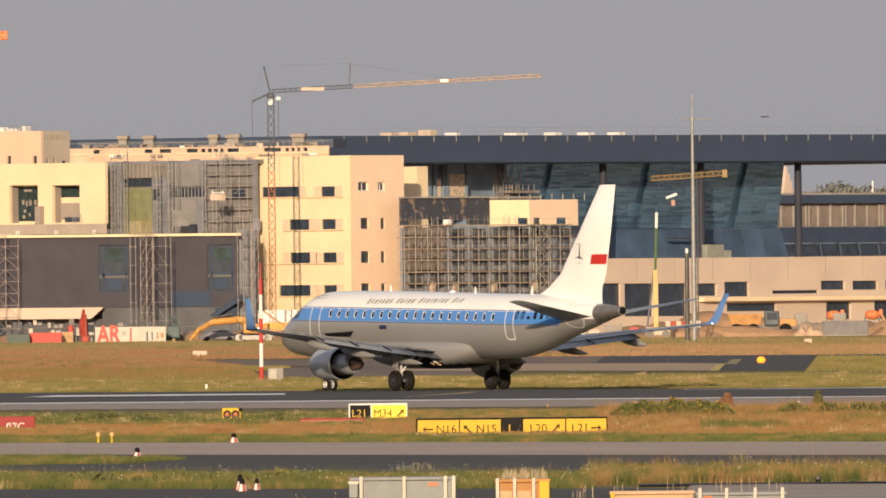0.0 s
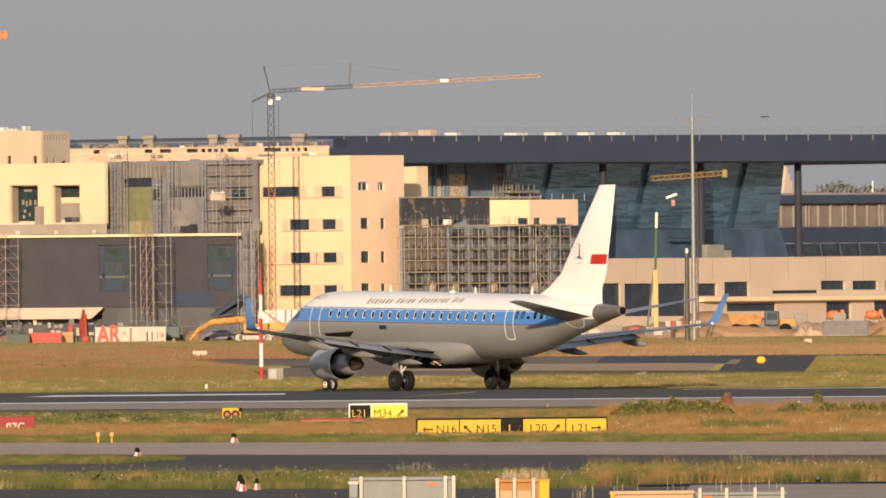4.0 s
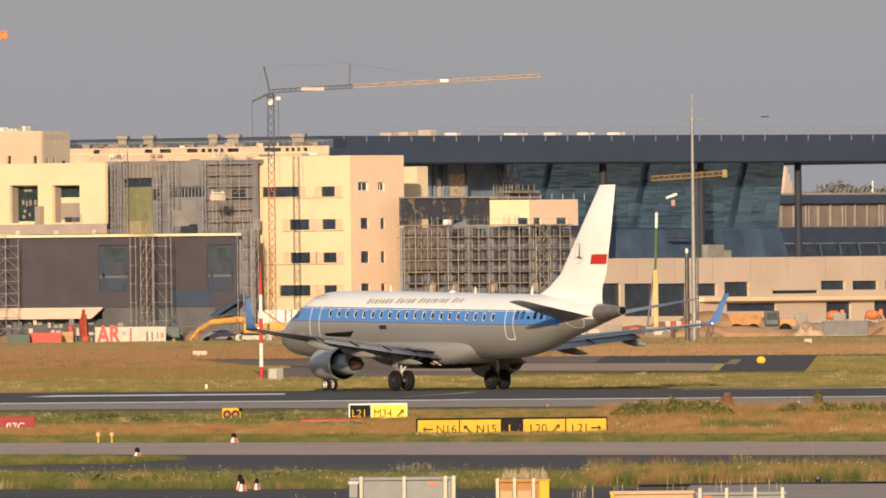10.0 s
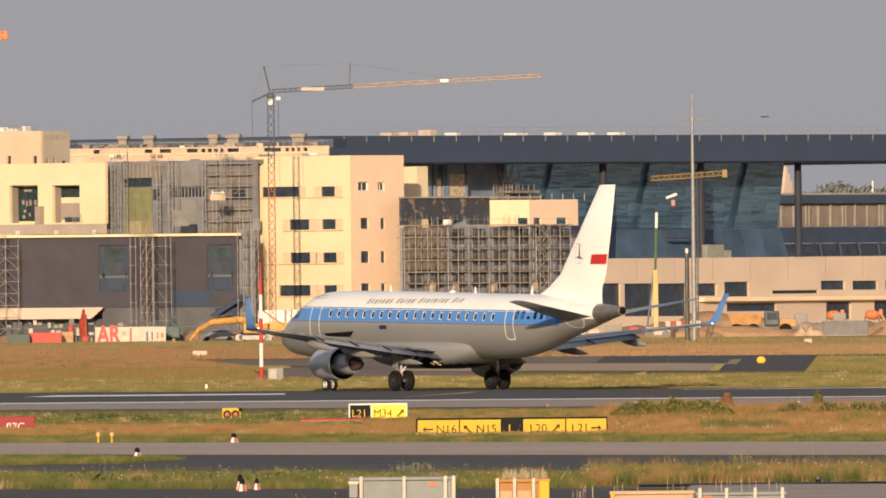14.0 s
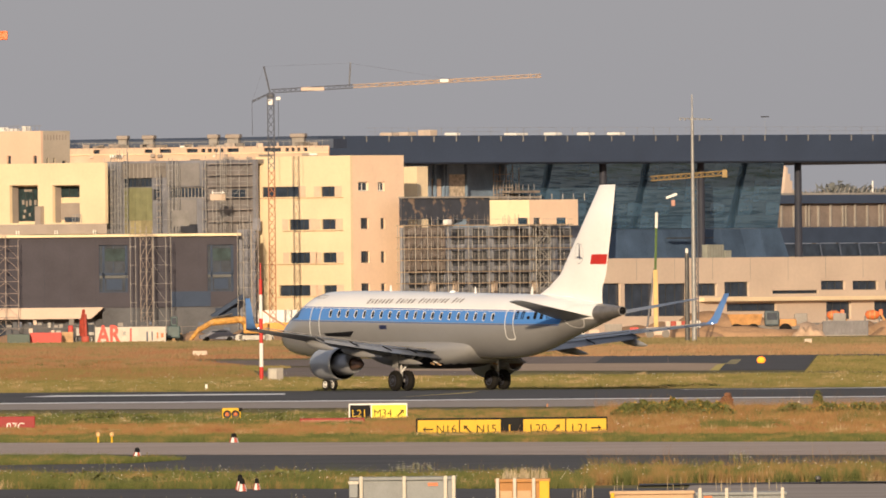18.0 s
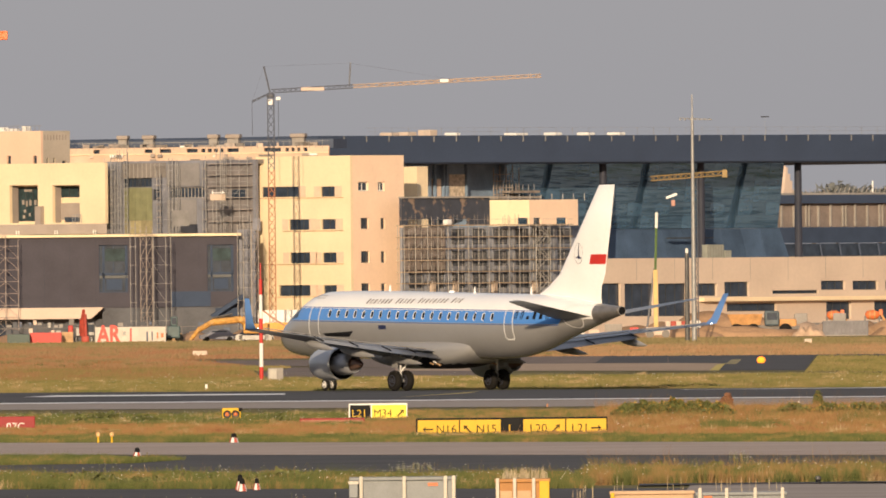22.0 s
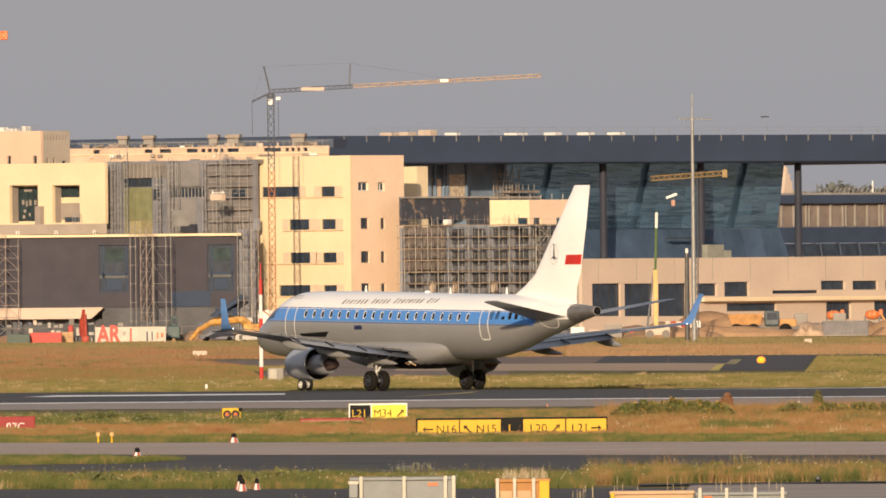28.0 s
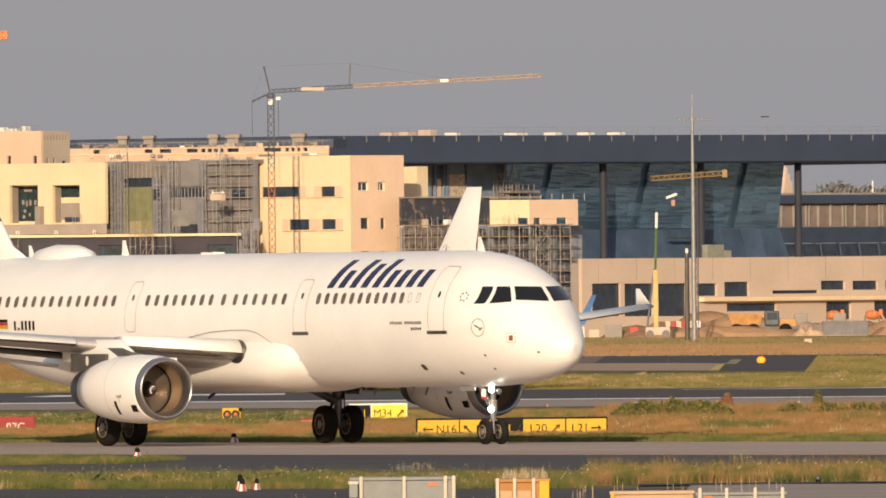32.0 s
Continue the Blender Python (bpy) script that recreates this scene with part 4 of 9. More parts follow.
tarp = anchor("hung_box", pose(-26.96, 3006, 16.58, 0, 0, L_YAW), "white material hoist cage on the scaffold", "hoist")
part("cage", bevelled(0, 1.8, -0.9, -0.1, 0.1, 0.85, 0.08), BEIGE, tarp)
part("top_bar", tubes([((0, -0.5, 1.0), (2.0, -0.5, 1.0)), ((0.1, -0.5, 0), (0.1, -0.5, 1.3)), ((1.7, -0.5, 0), (1.7, -0.5, 1.25))], 0.06, 5), WHITE_P, tarp)
for a in (0.1, 1.7):
    part("support", tubes([((a, -0.5, -3.8 - 0.3), (a, -0.5, 0.15))], 0.05, 5), SCAF, tarp)


# ---- cranes and masts ----
def lattice(bm, p, q, w, step, r=0.07, tri=False):
    """A lattice girder from p to q: chords and zigzag braces."""
    p, q = Vector(p), Vector(q)
    n = max(2, int((q - p).length / step))
    turn = (q - p).to_track_quat("Z", "Y").to_matrix()
    ring = [Vector((a * w / 2, b * w / 2, 0)) for a, b in ((-1, -1), (1, -1), (1, 1), (-1, 1))]
    ring = [turn @ v for v in ring]
    for v in ring:
        tube(bm, p + v, q + v, r, 4)
    for k in range(n):
        a, b = p.lerp(q, k / n), p.lerp(q, (k + 1) / n)
        for i in range(4):
            s, e = (ring[i], ring[(i + 1) % 4]) if k % 2 else (ring[(i + 1) % 4], ring[i])
            tube(bm, a + s, b + e, r * 0.7, 4)
    return bm


near = 0.9943      # stands 17 m before the wall line
cr = anchor("tower_crane", Matrix.Translation((-20.2 * near, 3003 * near, 4.354 * (1 - near))) @ Matrix.Scale(near, 4), "tall tower crane with a long orange-lit jib", "crane")
cz = 28.97
part("mast", lattice(bmesh.new(), (0, 0, 0), (0, 0, 20.27), 0.74, 0.95, 0.055), CRANE_Y, cr, "orange lattice mast")
part("mast_top", lattice(bmesh.new(), (0, 0, 20.27), (0, 0, cz), 0.74, 0.95, 0.055), CRANE_G, cr, "dark lattice mast top")
part("slewing_ring", turned([(cz - 0.25, 0.42), (cz, 0.5), (cz + 0.12, 0.5), (cz + 0.4, 0.25)], (0, 0, 0), 16, "z", True), CRANE_G, cr)
cab = part("cab", bevelled(-0.30, 0.24, -1.1, -0.5, cz - 1.05, cz - 0.42, 0.06), WHITE_P, cr, "pale operator's cab")
part("cab_window", boxes((-0.26, -0.02, -1.118, -1.105, cz - 0.62, cz - 0.48)), PANE, cab)
part("lamp_box", bevelled(0.62, 1.17, -0.9, -0.5, cz - 0.52, cz - 0.14, 0.05), WHITE_P, cr)
jz = cz + 0.55
jx1, jx2, jz1, jz2 = 9.77, 32.05, 30, 31.04
part("jib", lattice(bmesh.new(), (0.1, 0, jz), (jx1, 0, jz1), 0.42, 0.62, 0.042), CRANE_G, cr, "dark inner jib")
part("outer_jib", lattice(bmesh.new(), (jx1, 0, jz1), (jx2, 0, jz2), 0.36, 0.9, 0.048), material("faded_orange", (0.52, 0.37, 0.25), 0.6, vary=0.1), cr, "orange outer jib")
part("jib_plate", boxes((3.6, 6.35, -0.5, -0.4, jz + 0.02, jz + 0.40)), RENDER_G, cr, "white plate on the jib")
part("counter_jib", lattice(bmesh.new(), (-0.1, 0, jz - 0.25), (-2.21, 0, 28.32), 0.16, 0.5, 0.035), CRANE_G, cr)
part("mast_head", tubes([((0, 0, jz - 0.5), (-0.77, 0, 32.45))], 0.095, 5), CRANE_G, cr)
part("jib_post", tubes([((jx1 - 0.45, 0, jz1), (jx1 - 0.3, 0, 32.82))], 0.085, 5), CRANE_G, cr)
hx, hz = -0.77, 32.45
part("tie_rope", tubes([((hx, 0, hz), (-2.21, 0, 28.32)), ((hx, 0, hz), (jx1 - 0.35, 0, 32.75)), ((jx1 - 0.35, 0, 32.75), (jx2 * 0.7, 0, jz1 + (jz2 - jz1) * 0.55))], 0.008, 4), CRANE_G, cr)
part("hoist_rope", tubes([((0.9, -0.2, cz - 0.3), (0.9, -0.2, cz - 6)), ((-2.21, 0, 28.32), (-2.21, 0, 28.32 - 4))], 0.03, 4), CRANE_G, cr)
part("trolley", bevelled(jx1 + 10.3, jx1 + 11.3, -0.35, 0.35, jz1 + 0.35, jz1 + 0.75, 0.05), WHITE_P, cr)
part("crane_base", boxes((-2.2, 2.2, -2.2, 2.2, -0.05, 0.8)), CONCRETE, cr)
JIB_Y = material("weathered_yellow", (0.30, 0.205, 0.08), 0.6, vary=0.15)
boom = anchor("yellow_crane", pose(28.63, 2905, 0), "yellow crane with a short level jib", "crane")
part("jib", lattice(bmesh.new(), (-4.79, 0, 18.24), (3.94, 0, 18.8), 0.5, 0.6, 0.06), JIB_Y, boom)
part("jib_end", bevelled(3.42, 4, -0.3, 0.3, 18.28, 19.19, 0.05), JIB_Y, boom)
part("mast", lattice(bmesh.new(), (0.3, 0, 0), (0.3, 0, 18.58), 0.5, 0.9, 0.05), CRANE_G, boom)
mobile = anchor("mobile_crane", pose(24.24, 2900, 0), "mobile crane with green telescopic boom and white tip", "crane")
part("lower_boom", bevelled(-0.26, 0.26, -0.3, 0.3, 1.2, 7.78, 0.08), material("faded_crane_yellow", (0.66, 0.44, 0.17), 0.6, vary=0.12, size=1), mobile)
part("boom", tubes([((0.0, 0, 7.78), (0.15, 0, 12.56))], 0.16, 6), material("green_paint", (0.10, 0.16, 0.05), 0.5, vary=0.15), mobile)
part("boom_tip", tubes([((0.15, 0, 12.56), (0.2, 0, 14.36))], 0.18, 6), WHITE_P, mobile)
part("stay", tubes([((-1.0, 0, 1.2), (-0.1, 0, 7.97))], 0.12, 5), CRANE_G, mobile)
part("chassis", bevelled(-1.2, 1.6, -1.0, 1.0, 0.3, 1.25, 0.15), RENDER_G, mobile)
for a in (-0.7, 1.1):
    part("wheel", turned([(-1.1, 0.45), (-0.75, 0.45)], (a, 0, 0.45), 16, "y", True), CONC_D, mobile)

mast = anchor("light_mast", pose(25.66, 2600, 0), "tall grey floodlight mast with a cross arm and spike", "mast")
part("pole", turned([(0, 0.27), (21.16, 0.15), (23.13, 0.13)], (0, 0, 0), 14, "z", True), STEEL, mast)
part("spike", tubes([((0, 0, 23.13), (0, 0, 25.33))], 0.06, 6), STEEL, mast)
arm = part("cross_arm", tubes([((-1.33, 0, 22.97), (2.03, 0, 22.76))], 0.05, 6), STEEL, mast)
for k in range(7):
    part("floodlight", bevelled(-1.3 + k * 0.5, -1.14 + k * 0.5, -0.2, 0.0, 22.72, 22.9, 0.03), GUNMETAL, arm)
stub = anchor("short_mast", pose(25.16, 2620, 0), "short dark mast with a lamp on top", "mast")
part("pole", turned([(0, 0.26), (9.16, 0.22)], (0, 0, 0), 12, "z", True), GUNMETAL, stub)
part("lamp", turned([(9.16, 0.18), (9.63, 0.14)], (0, 0, 0), 12, "z", True), WHITE_P, stub)
load = anchor("hoisted_load", pose(26.22, 2905, 16.23), "white slanted beam hoisted on a thin rope under the jib", "load")
bm = bevelled(-0.68, 0.68, -0.2, 0.2, -0.15, 0.15, 0.05)
bm.transform(pose(0, 0, 0, 0, -20, 0))
part("beam", bm, WHITE_P, load)
part("sling", tubes([((0.1, 0, 0.1), (0.1, 0, 2.15))], 0.012, 4), CRANE_G, load)
part("hook_block", bevelled(-0.05, 0.42, -0.15, 0.15, -1.15, -0.45, 0.1), material("pink_block", (0.50, 0.26, 0.20), 0.6, vary=0.15), load, "pinkish hook block")
part("lower_sling", tubes([((0.2, 0, -0.5), (0.2, 0, 0.1))], 0.03, 4), CRANE_G, load)
tip = anchor("jib_tip", pose(-51.75, 2980, 0), "end of another crane's orange jib", "crane")
part("jib", lattice(bmesh.new(), (-30, 0, 36.28 - 0.3), (0.5, 0, 36.28), 0.6, 0.9, 0.07), ORANGE, tip)
part("jib_head", bevelled(-0.6, 0.9, -0.3, 0.3, 35.68, 36.74, 0.1), ORANGE, tip)
part("mast", lattice(bmesh.new(), (-28, 0, 0), (-28, 0, 36.28), 1.2, 1.2, 0.1), CRANE_Y, tip)


# ---- aircraft ----
# model space: x forward from the nose (so -x is the station aft of it), y to the left, z up from the ground
class Body:
    def __init__(self, rows):
        self.rows = rows
        self.ss = np.unique(np.concatenate([np.linspace(0, 1, 14) ** 2 * 1.2, np.linspace(1.2, 7, 20), np.linspace(7, rows[-1][0], 60)]))
        self.vals = curve_through(rows, self.ss)

    def at(self, s):
        return [float(np.interp(s, self.ss, self.vals[:, k])) for k in range(3)]

    def mesh(self, n=64):
        bm = bmesh.new()
        rings = []
        for s, (hw, top, bot) in zip(self.ss, self.vals):
            c, h = (top + bot) / 2, (top - bot) / 2
            rings.append([bm.verts.new((-s, hw * math.sin(2 * math.pi * i / n), c + h * math.cos(2 * math.pi * i / n))) for i in range(n)])
        for a, b in zip(rings, rings[1:]):
            for i in range(n):
                bm.faces.new((a[i], a[(i + 1) % n], b[(i + 1) % n], b[i]))
        bm.faces.new(rings[0])
        bm.faces.new(rings[-1][::-1])
        bmesh.ops.recalc_face_normals(bm, faces=bm.faces[:])
        return bm

    def skin(self, s, z, side, out=0.012):
        """The point on the skin at station s and height z, set out a little."""
        hw, top, bot = self.at(s)
        c, h = (top + bot) / 2, (top - bot) / 2
        k = max(-0.999, min(0.999, (z - c) / h))
        y = hw * math.sqrt(1 - k * k)
        nrm = Vector((0, y / (hw * hw) * side, (z - c) / (h * h)))
        nrm.normalize()
        return Vector((-s, y * side, z)) + nrm * out

    def skin_angle(self, s, deg, out=0.012):
        """The point on the skin at an angle from the top, positive to the left."""
        hw, top, bot = self.at(s)
        c, h, a = (top + bot) / 2, (top - bot) / 2, radians(deg)
        return Vector((-s, (hw + out) * math.sin(a), c + (h + out) * math.cos(a)))

    def decal(self, quad, side, nu=4, nv=4, out=0.012, bm=None):
        """Paint laid on the skin over a quad of (station, height) corners."""
        bm = bm or bmesh.new()
        g = []
        for i in range(nu + 1):
            row = []
            for j in range(nv + 1):
                u, v = i / nu, j / nv
                s = (quad[0][0] * (1 - u) + quad[1][0] * u) * (1 - v) + (quad[3][0] * (1 - u) + quad[2][0] * u) * v
                z = (quad[0][1] * (1 - u) + quad[1][1] * u) * (1 - v) + (quad[3][1] * (1 - u) + quad[2][1] * u) * v
                row.append(bm.verts.new(self.skin(s, z, side, out)))
            g.append(row)
        for i in range(nu):
            for j in range(nv):
                f = (g[i][j], g[i + 1][j], g[i + 1][j + 1], g[i][j + 1])
                bm.faces.new(f if side > 0 else f[::-1])
        return bm

    def nose_pane(self, quad, side, n=6, out=0.016):
        """A pane wrapped on the nose over corners given as (half width, height)."""
        bm = bmesh.new()
        g = []
        for i in range(n + 1):
            row = []
            for j in range(n + 1):
                u, v = i / n, j / n
                y = (quad[0][0] * (1 - u) + quad[1][0] * u) * (1 - v) + (quad[3][0] * (1 - u) + quad[2][0] * u) * v
                z = (quad[0][1] * (1 - u) + quad[1][1] * u) * (1 - v) + (quad[3][1] * (1 - u) + quad[2][1] * u) * v
                lo, hi = 0.02, 6.0
                for _ in range(40):
                    s = (lo + hi) / 2
                    hw, top, bot = self.at(s)
                    k = (z - (top + bot) / 2) / ((top - bot) / 2)
                    if abs(k) < 1 and hw * math.sqrt(1 - k * k) > y:
                        hi = s
                    else:
                        lo = s
                row.append(bm.verts.new((-hi + out, side * (y + out * 0.7), z + out * 0.5)))
            g.append(row)
        for i in range(n):
            for j in range(n):
                bm.faces.new((g[i][j], g[i + 1][j], g[i + 1][j + 1], g[i][j + 1]))
        bmesh.ops.recalc_face_normals(bm, faces=bm.faces[:])
        return bm

    def oval(self, s, z, ws, hz, side, out=0.014, n=14, power=0.6, bm=None, lean=0.0):
        bm = bm or bmesh.new()
        ring = []
        for i in range(n):
            a = 2 * math.pi * i / n
            c, d = math.cos(a), math.sin(a)
            u, v = math.copysign(abs(c) ** power, c) * ws, math.copysign(abs(d) ** power, d) * hz
            ring.append(bm.verts.new(self.skin(s + u + lean * v, z + v, side, out)))
        bm.faces.new(ring)
        return bm

    def outline(self, quad, side, w=0.03, r=0.02, out=0.012):
        """A thin closed line round a quad on the skin, its corners rounded: a door's seam."""
        bm = bmesh.new()
        loop = []
        for k in range(4):
            c = Vector(quad[k])
            p, q = (Vector(quad[k - 1]) - c).normalized() * r + c, (Vector(quad[(k + 1) % 4]) - c).normalized() * r + c
            loop += [p * (1 - u) ** 2 + c * 2 * u * (1 - u) + q * u * u for u in (0, 0.25, 0.5, 0.75, 1)]
        for p, q in zip(loop, loop[1:] + loop[:1]):
            d = q - p
            side_step = Vector((-d.y, d.x)).normalized() * w
            if side_step.length:
                self.decal([p - side_step, q - side_step, q + side_step, p + side_step], side, 8 if d.length > 0.3 else 1, 1, out, bm)
        return bm


def foil(rows, n=14):
    """A wing, tail or fin from sections (leading x, y, z, chord, thickness, upright): a rounded nose and a sharp trailing edge."""
    bm = bmesh.new()
    rings = []
    t = [0.5 * (1 - math.cos(math.pi * i / n)) for i in range(n + 1)]
    for x, y, z, chord, thick, up in rows:
        th = [5 * thick * (0.2969 * math.sqrt(u) - 0.126 * u - 0.3516 * u * u + 0.2843 * u**3 - 0.1036 * u**4) * chord for u in t]
        pts = [(u, h) for u, h in zip(t, th)] + [(u, -h * 0.75) for u, h in list(zip(t, th))[-2:0:-1]]
        ring = []
        for u, h in pts:
            off = Vector((0, h * up[0], h * up[1]))
            ring.append(bm.verts.new(Vector((x - u * chord, y, z)) + off))
        rings.append(ring)
    m = len(rings[0])
    for a, b in zip(rings, rings[1:]):
        for i in range(m):
            bm.faces.new((a[i], a[(i + 1) % m], b[(i + 1) % m], b[i]))
    bm.faces.new(rings[0])
    bm.faces.new(rings[-1][::-1])
    bmesh.ops.recalc_face_normals(bm, faces=bm.faces[:])
    return bm


def mirror(rows):
    return [(x, -y, z, c, t, (-u[0], u[1])) for x, y, z, c, t, u in rows]


def pod(x0, x1, y, z, ry, rz, tail=0.5, n=16):
    """A canoe-shaped fairing along x."""
    bm = bmesh.new()
    rings = []
    for i in range(17):
        u = i / 16
        k = math.sin(math.pi * u ** 0.75) ** 0.7 if 0 < u < 1 else 0.02
        rings.append([bm.verts.new((x0 + (x1 - x0) * u, y + ry * k * math.sin(2 * math.pi * j / n), z + tail * u + rz * k * math.cos(2 * math.pi * j / n))) for j in range(n)])
    for a, b in zip(rings, rings[1:]):
        for j in range(n):
            bm.faces.new((a[j], a[(j + 1) % n], b[(j + 1) % n], b[j]))
    bmesh.ops.recalc_face_normals(bm, faces=bm.faces[:])
    return bm


def belly(s0, s1, hw, top, bot, full=0.25):
    """The bulged fairing under the wing root."""
    bm = bmesh.new()
    rings, n = [], 40
    for i in range(41):
        u = i / 40
        k = min(1.0, (min(u, 1 - u) / full)) if full else 1
        k = math.sqrt(max(0.0, 1 - (1 - k) ** 2)) * 0.98 + 0.02
        c, h = (top + bot) / 2, (top - bot) / 2
        rings.append([bm.verts.new((-(s0 + (s1 - s0) * u), hw * (0.6 + 0.4 * k) * math.copysign(abs(math.sin(a)) ** 0.75, math.sin(a)),
                                    c + (1 - k) * 0.6 * h + h * (0.25 + 0.75 * k) * math.copysign(abs(math.cos(a)) ** 0.75, math.cos(a)))) for a in [2 * math.pi * j / n for j in range(n)]])
    for a, b in zip(rings, rings[1:]):
        for j in range(n):
            bm.faces.new((a[j], a[(j + 1) % n], b[(j + 1) % n], b[j]))
    bm.faces.new(rings[0])
    bm.faces.new(rings[-1][::-1])
    bmesh.ops.recalc_face_normals(bm, faces=bm.faces[:])
    return bm


WHEELS = {"jet": [], "airliner": []}


def wheel(parent, which, s, y, r, w, rim_mat):
    hub = new("wheel")
    hub.parent = parent
    hub.location = (-s, y, r)
    prof = [(-w / 2 + 0.03, r * 0.55), (-w / 2, r * 0.68), (-w / 2 + 0.01, r * 0.82), (-w / 2 + 0.05, r * 0.94), (-w / 4, r * 0.985), (-w / 8, r), (w / 8, r), (w / 4, r * 0.985), (w / 2 - 0.05, r * 0.94), (w / 2 - 0.01, r * 0.82), (w / 2, r * 0.68), (w / 2 - 0.03, r * 0.55)]
    part("tyre", turned(prof, n=36, along="y", close=True), RUBBER, hub, smooth=True)
    prof = [(-w / 2 - 0.012, r * 0.12), (-w / 2 - 0.012, r * 0.2), (-w / 2 + 0.06, r * 0.26), (-w / 2 + 0.06, r * 0.45), (-w / 2 - 0.006, r * 0.5), (-w / 2 + 0.01, r * 0.56), (w / 2 - 0.01, r * 0.56), (w / 2 + 0.006, r * 0.5), (w / 2 - 0.06, r * 0.45), (w / 2 - 0.06, r * 0.26), (w / 2 + 0.012, r * 0.2), (w / 2 + 0.012, r * 0.12)]
    bm = turned(prof, n=24, along="y", close=True)
    for k in range(8):
        a = 2 * math.pi * k / 8
        for d in (-1, 1):
            y0 = d * (w / 2 - 0.05)
            tube(bm, (0.35 * r * math.cos(a), y0, 0.35 * r * math.sin(a)), (0.35 * r * math.cos(a), y0 + d * 0.03, 0.35 * r * math.sin(a)), 0.05 * r, 6)
    part("rim", bm, rim_mat, hub)
    WHEELS[which].append((hub, r, Vector((-s, y, r))))
    return hub


def lettering_bars(body, side, s0, s1, z0, z1, heights, mat, parent, name, lean=0.25, gap=0.22, label=""):
    """A row of plain slanted bars where an airline name is painted; heights are fractions of the full height, negative ones hollow."""
    n = len(heights)
    w = (s1 - s0) / n
    for k, h in enumerate(heights):
        if h == 0:
            continue
        a, b = s0 + k * w, s0 + (k + 1) * w - w * gap
        t = z0 + (z1 - z0) * abs(h)
        slope = -lean * (1 if s1 < s0 else -1)
        bm = bmesh.new()

        def cell(p, q, u, v):
            body.decal([(p + slope * (u - z0), u), (q + slope * (u - z0), u), (q + slope * (v - z0), v), (p + slope * (v - z0), v)], side, 1, 3, 0.014, bm)

        if h > 0:
            cell(a, b, z0, t)
        else:
            c, m = (b - a) * 0.3, t - 0.14 * (z1 - z0)
            for p, q in ((a, a + c), (b - c, b)):
                cell(p, q, z0, m)
                cell(p, q, m, t)
            cell(a + c, b - c, m, t)
            bmesh.ops.remove_doubles(bm, verts=bm.verts[:], dist=0.0005)
        part(name, bm, mat, parent, label)


# ---- regional jet in a retro livery ----
def jet_paint():
    """White crown, blue band with thin edge lines, grey belly: bands that follow the cabin floor's slope."""
    m = material("retro_livery", (1, 1, 1), 0.24, vary=0.03, size=2, coat=0.6)
    n, l = m.node_tree.nodes, m.node_tree.links
    b = n["Principled BSDF"]
    co = n.new("ShaderNodeTexCoord")
    sep = n.new("ShaderNodeSeparateXYZ")
    l.new(co.outputs["Object"], sep.inputs[0])
    lev = n.new("ShaderNodeMath")     # height above the sloping cabin floor line
    lev.operation = "MULTIPLY_ADD"
    lev.inputs[1].default_value = -0.0148
    l.new(sep.outputs["X"], lev.inputs[0])
    l.new(sep.outputs["Z"], lev.inputs[2])
    ramp = n.new("ShaderNodeValToRGB")
    mr = n.new("ShaderNodeMapRange")
    mr.inputs[1].default_value, mr.inputs[2].default_value = 3.0, 5.0
    l.new(lev.outputs[0], mr.inputs[0])
    l.new(mr.outputs[0], ramp.inputs[0])
    cr = ramp.color_ramp
    cr.interpolation = "CONSTANT"
    stops = [(0.0, (0.27, 0.268, 0.268)), (3.50, (0.07, 0.12, 0.28)), (3.545, (0.27, 0.268, 0.268)), (3.565, (0.075, 0.25, 0.66)),
             (4.15, (0.88, 0.87, 0.85)), (4.175, (0.05, 0.12, 0.36)), (4.22, (0.90, 0.89, 0.87))]
    cr.elements[0].color = (*stops[0][1], 1)
    cr.elements[1].position, cr.elements[1].color = (stops[1][0] - 3) / 2, (*stops[1][1], 1)
    for z, c in stops[2:]:
        cr.elements.new((z - 3) / 2).color = (*c, 1)
    # the band stops short of the tail: white above, grey below from there on
    tail = n.new("ShaderNodeValToRGB")
    tail.color_ramp.interpolation = "CONSTANT"
    tail.color_ramp.elements[0].color = (0.27, 0.265, 0.26, 1)
    tail.color_ramp.elements[1].position, tail.color_ramp.elements[1].color = 0.42, (0.90, 0.89, 0.87, 1)
    l.new(mr.outputs[0], tail.inputs[0])
    end = n.new("ShaderNodeMath")
    end.operation = "MULTIPLY_ADD"      # a slanted end to the band
    end.inputs[1].default_value, end.inputs[2].default_value = 1.2, -4.3
    l.new(lev.outputs[0], end.inputs[0])
    past = n.new("ShaderNodeMath")
    past.operation = "ADD"
    l.new(end.outputs[0], past.inputs[0])
    l.new(sep.outputs["X"], past.inputs[1])
    cut = n.new("ShaderNodeMath")
    cut.operation = "LESS_THAN"
    cut.inputs[1].default_value = -26.3
    l.new(past.outputs[0], cut.inputs[0])
    band = n.new("ShaderNodeMix")
    band.data_type = "RGBA"
    l.new(cut.outputs[0], band.inputs[0])
    l.new(ramp.outputs[0], band.inputs[6])
    l.new(tail.outputs[0], band.inputs[7])
    mul = n.new("ShaderNodeMix")
    mul.data_type, mul.blend_type = "RGBA", "MULTIPLY"
    mul.inputs[0].default_value = 1
    src = b.inputs["Base Color"].links[0].from_socket
    l.new(src, mul.inputs[6])
    l.new(band.outputs[2], mul.inputs[7])
    l.new(mul.outputs[2], b.inputs["Base Color"])
    return m


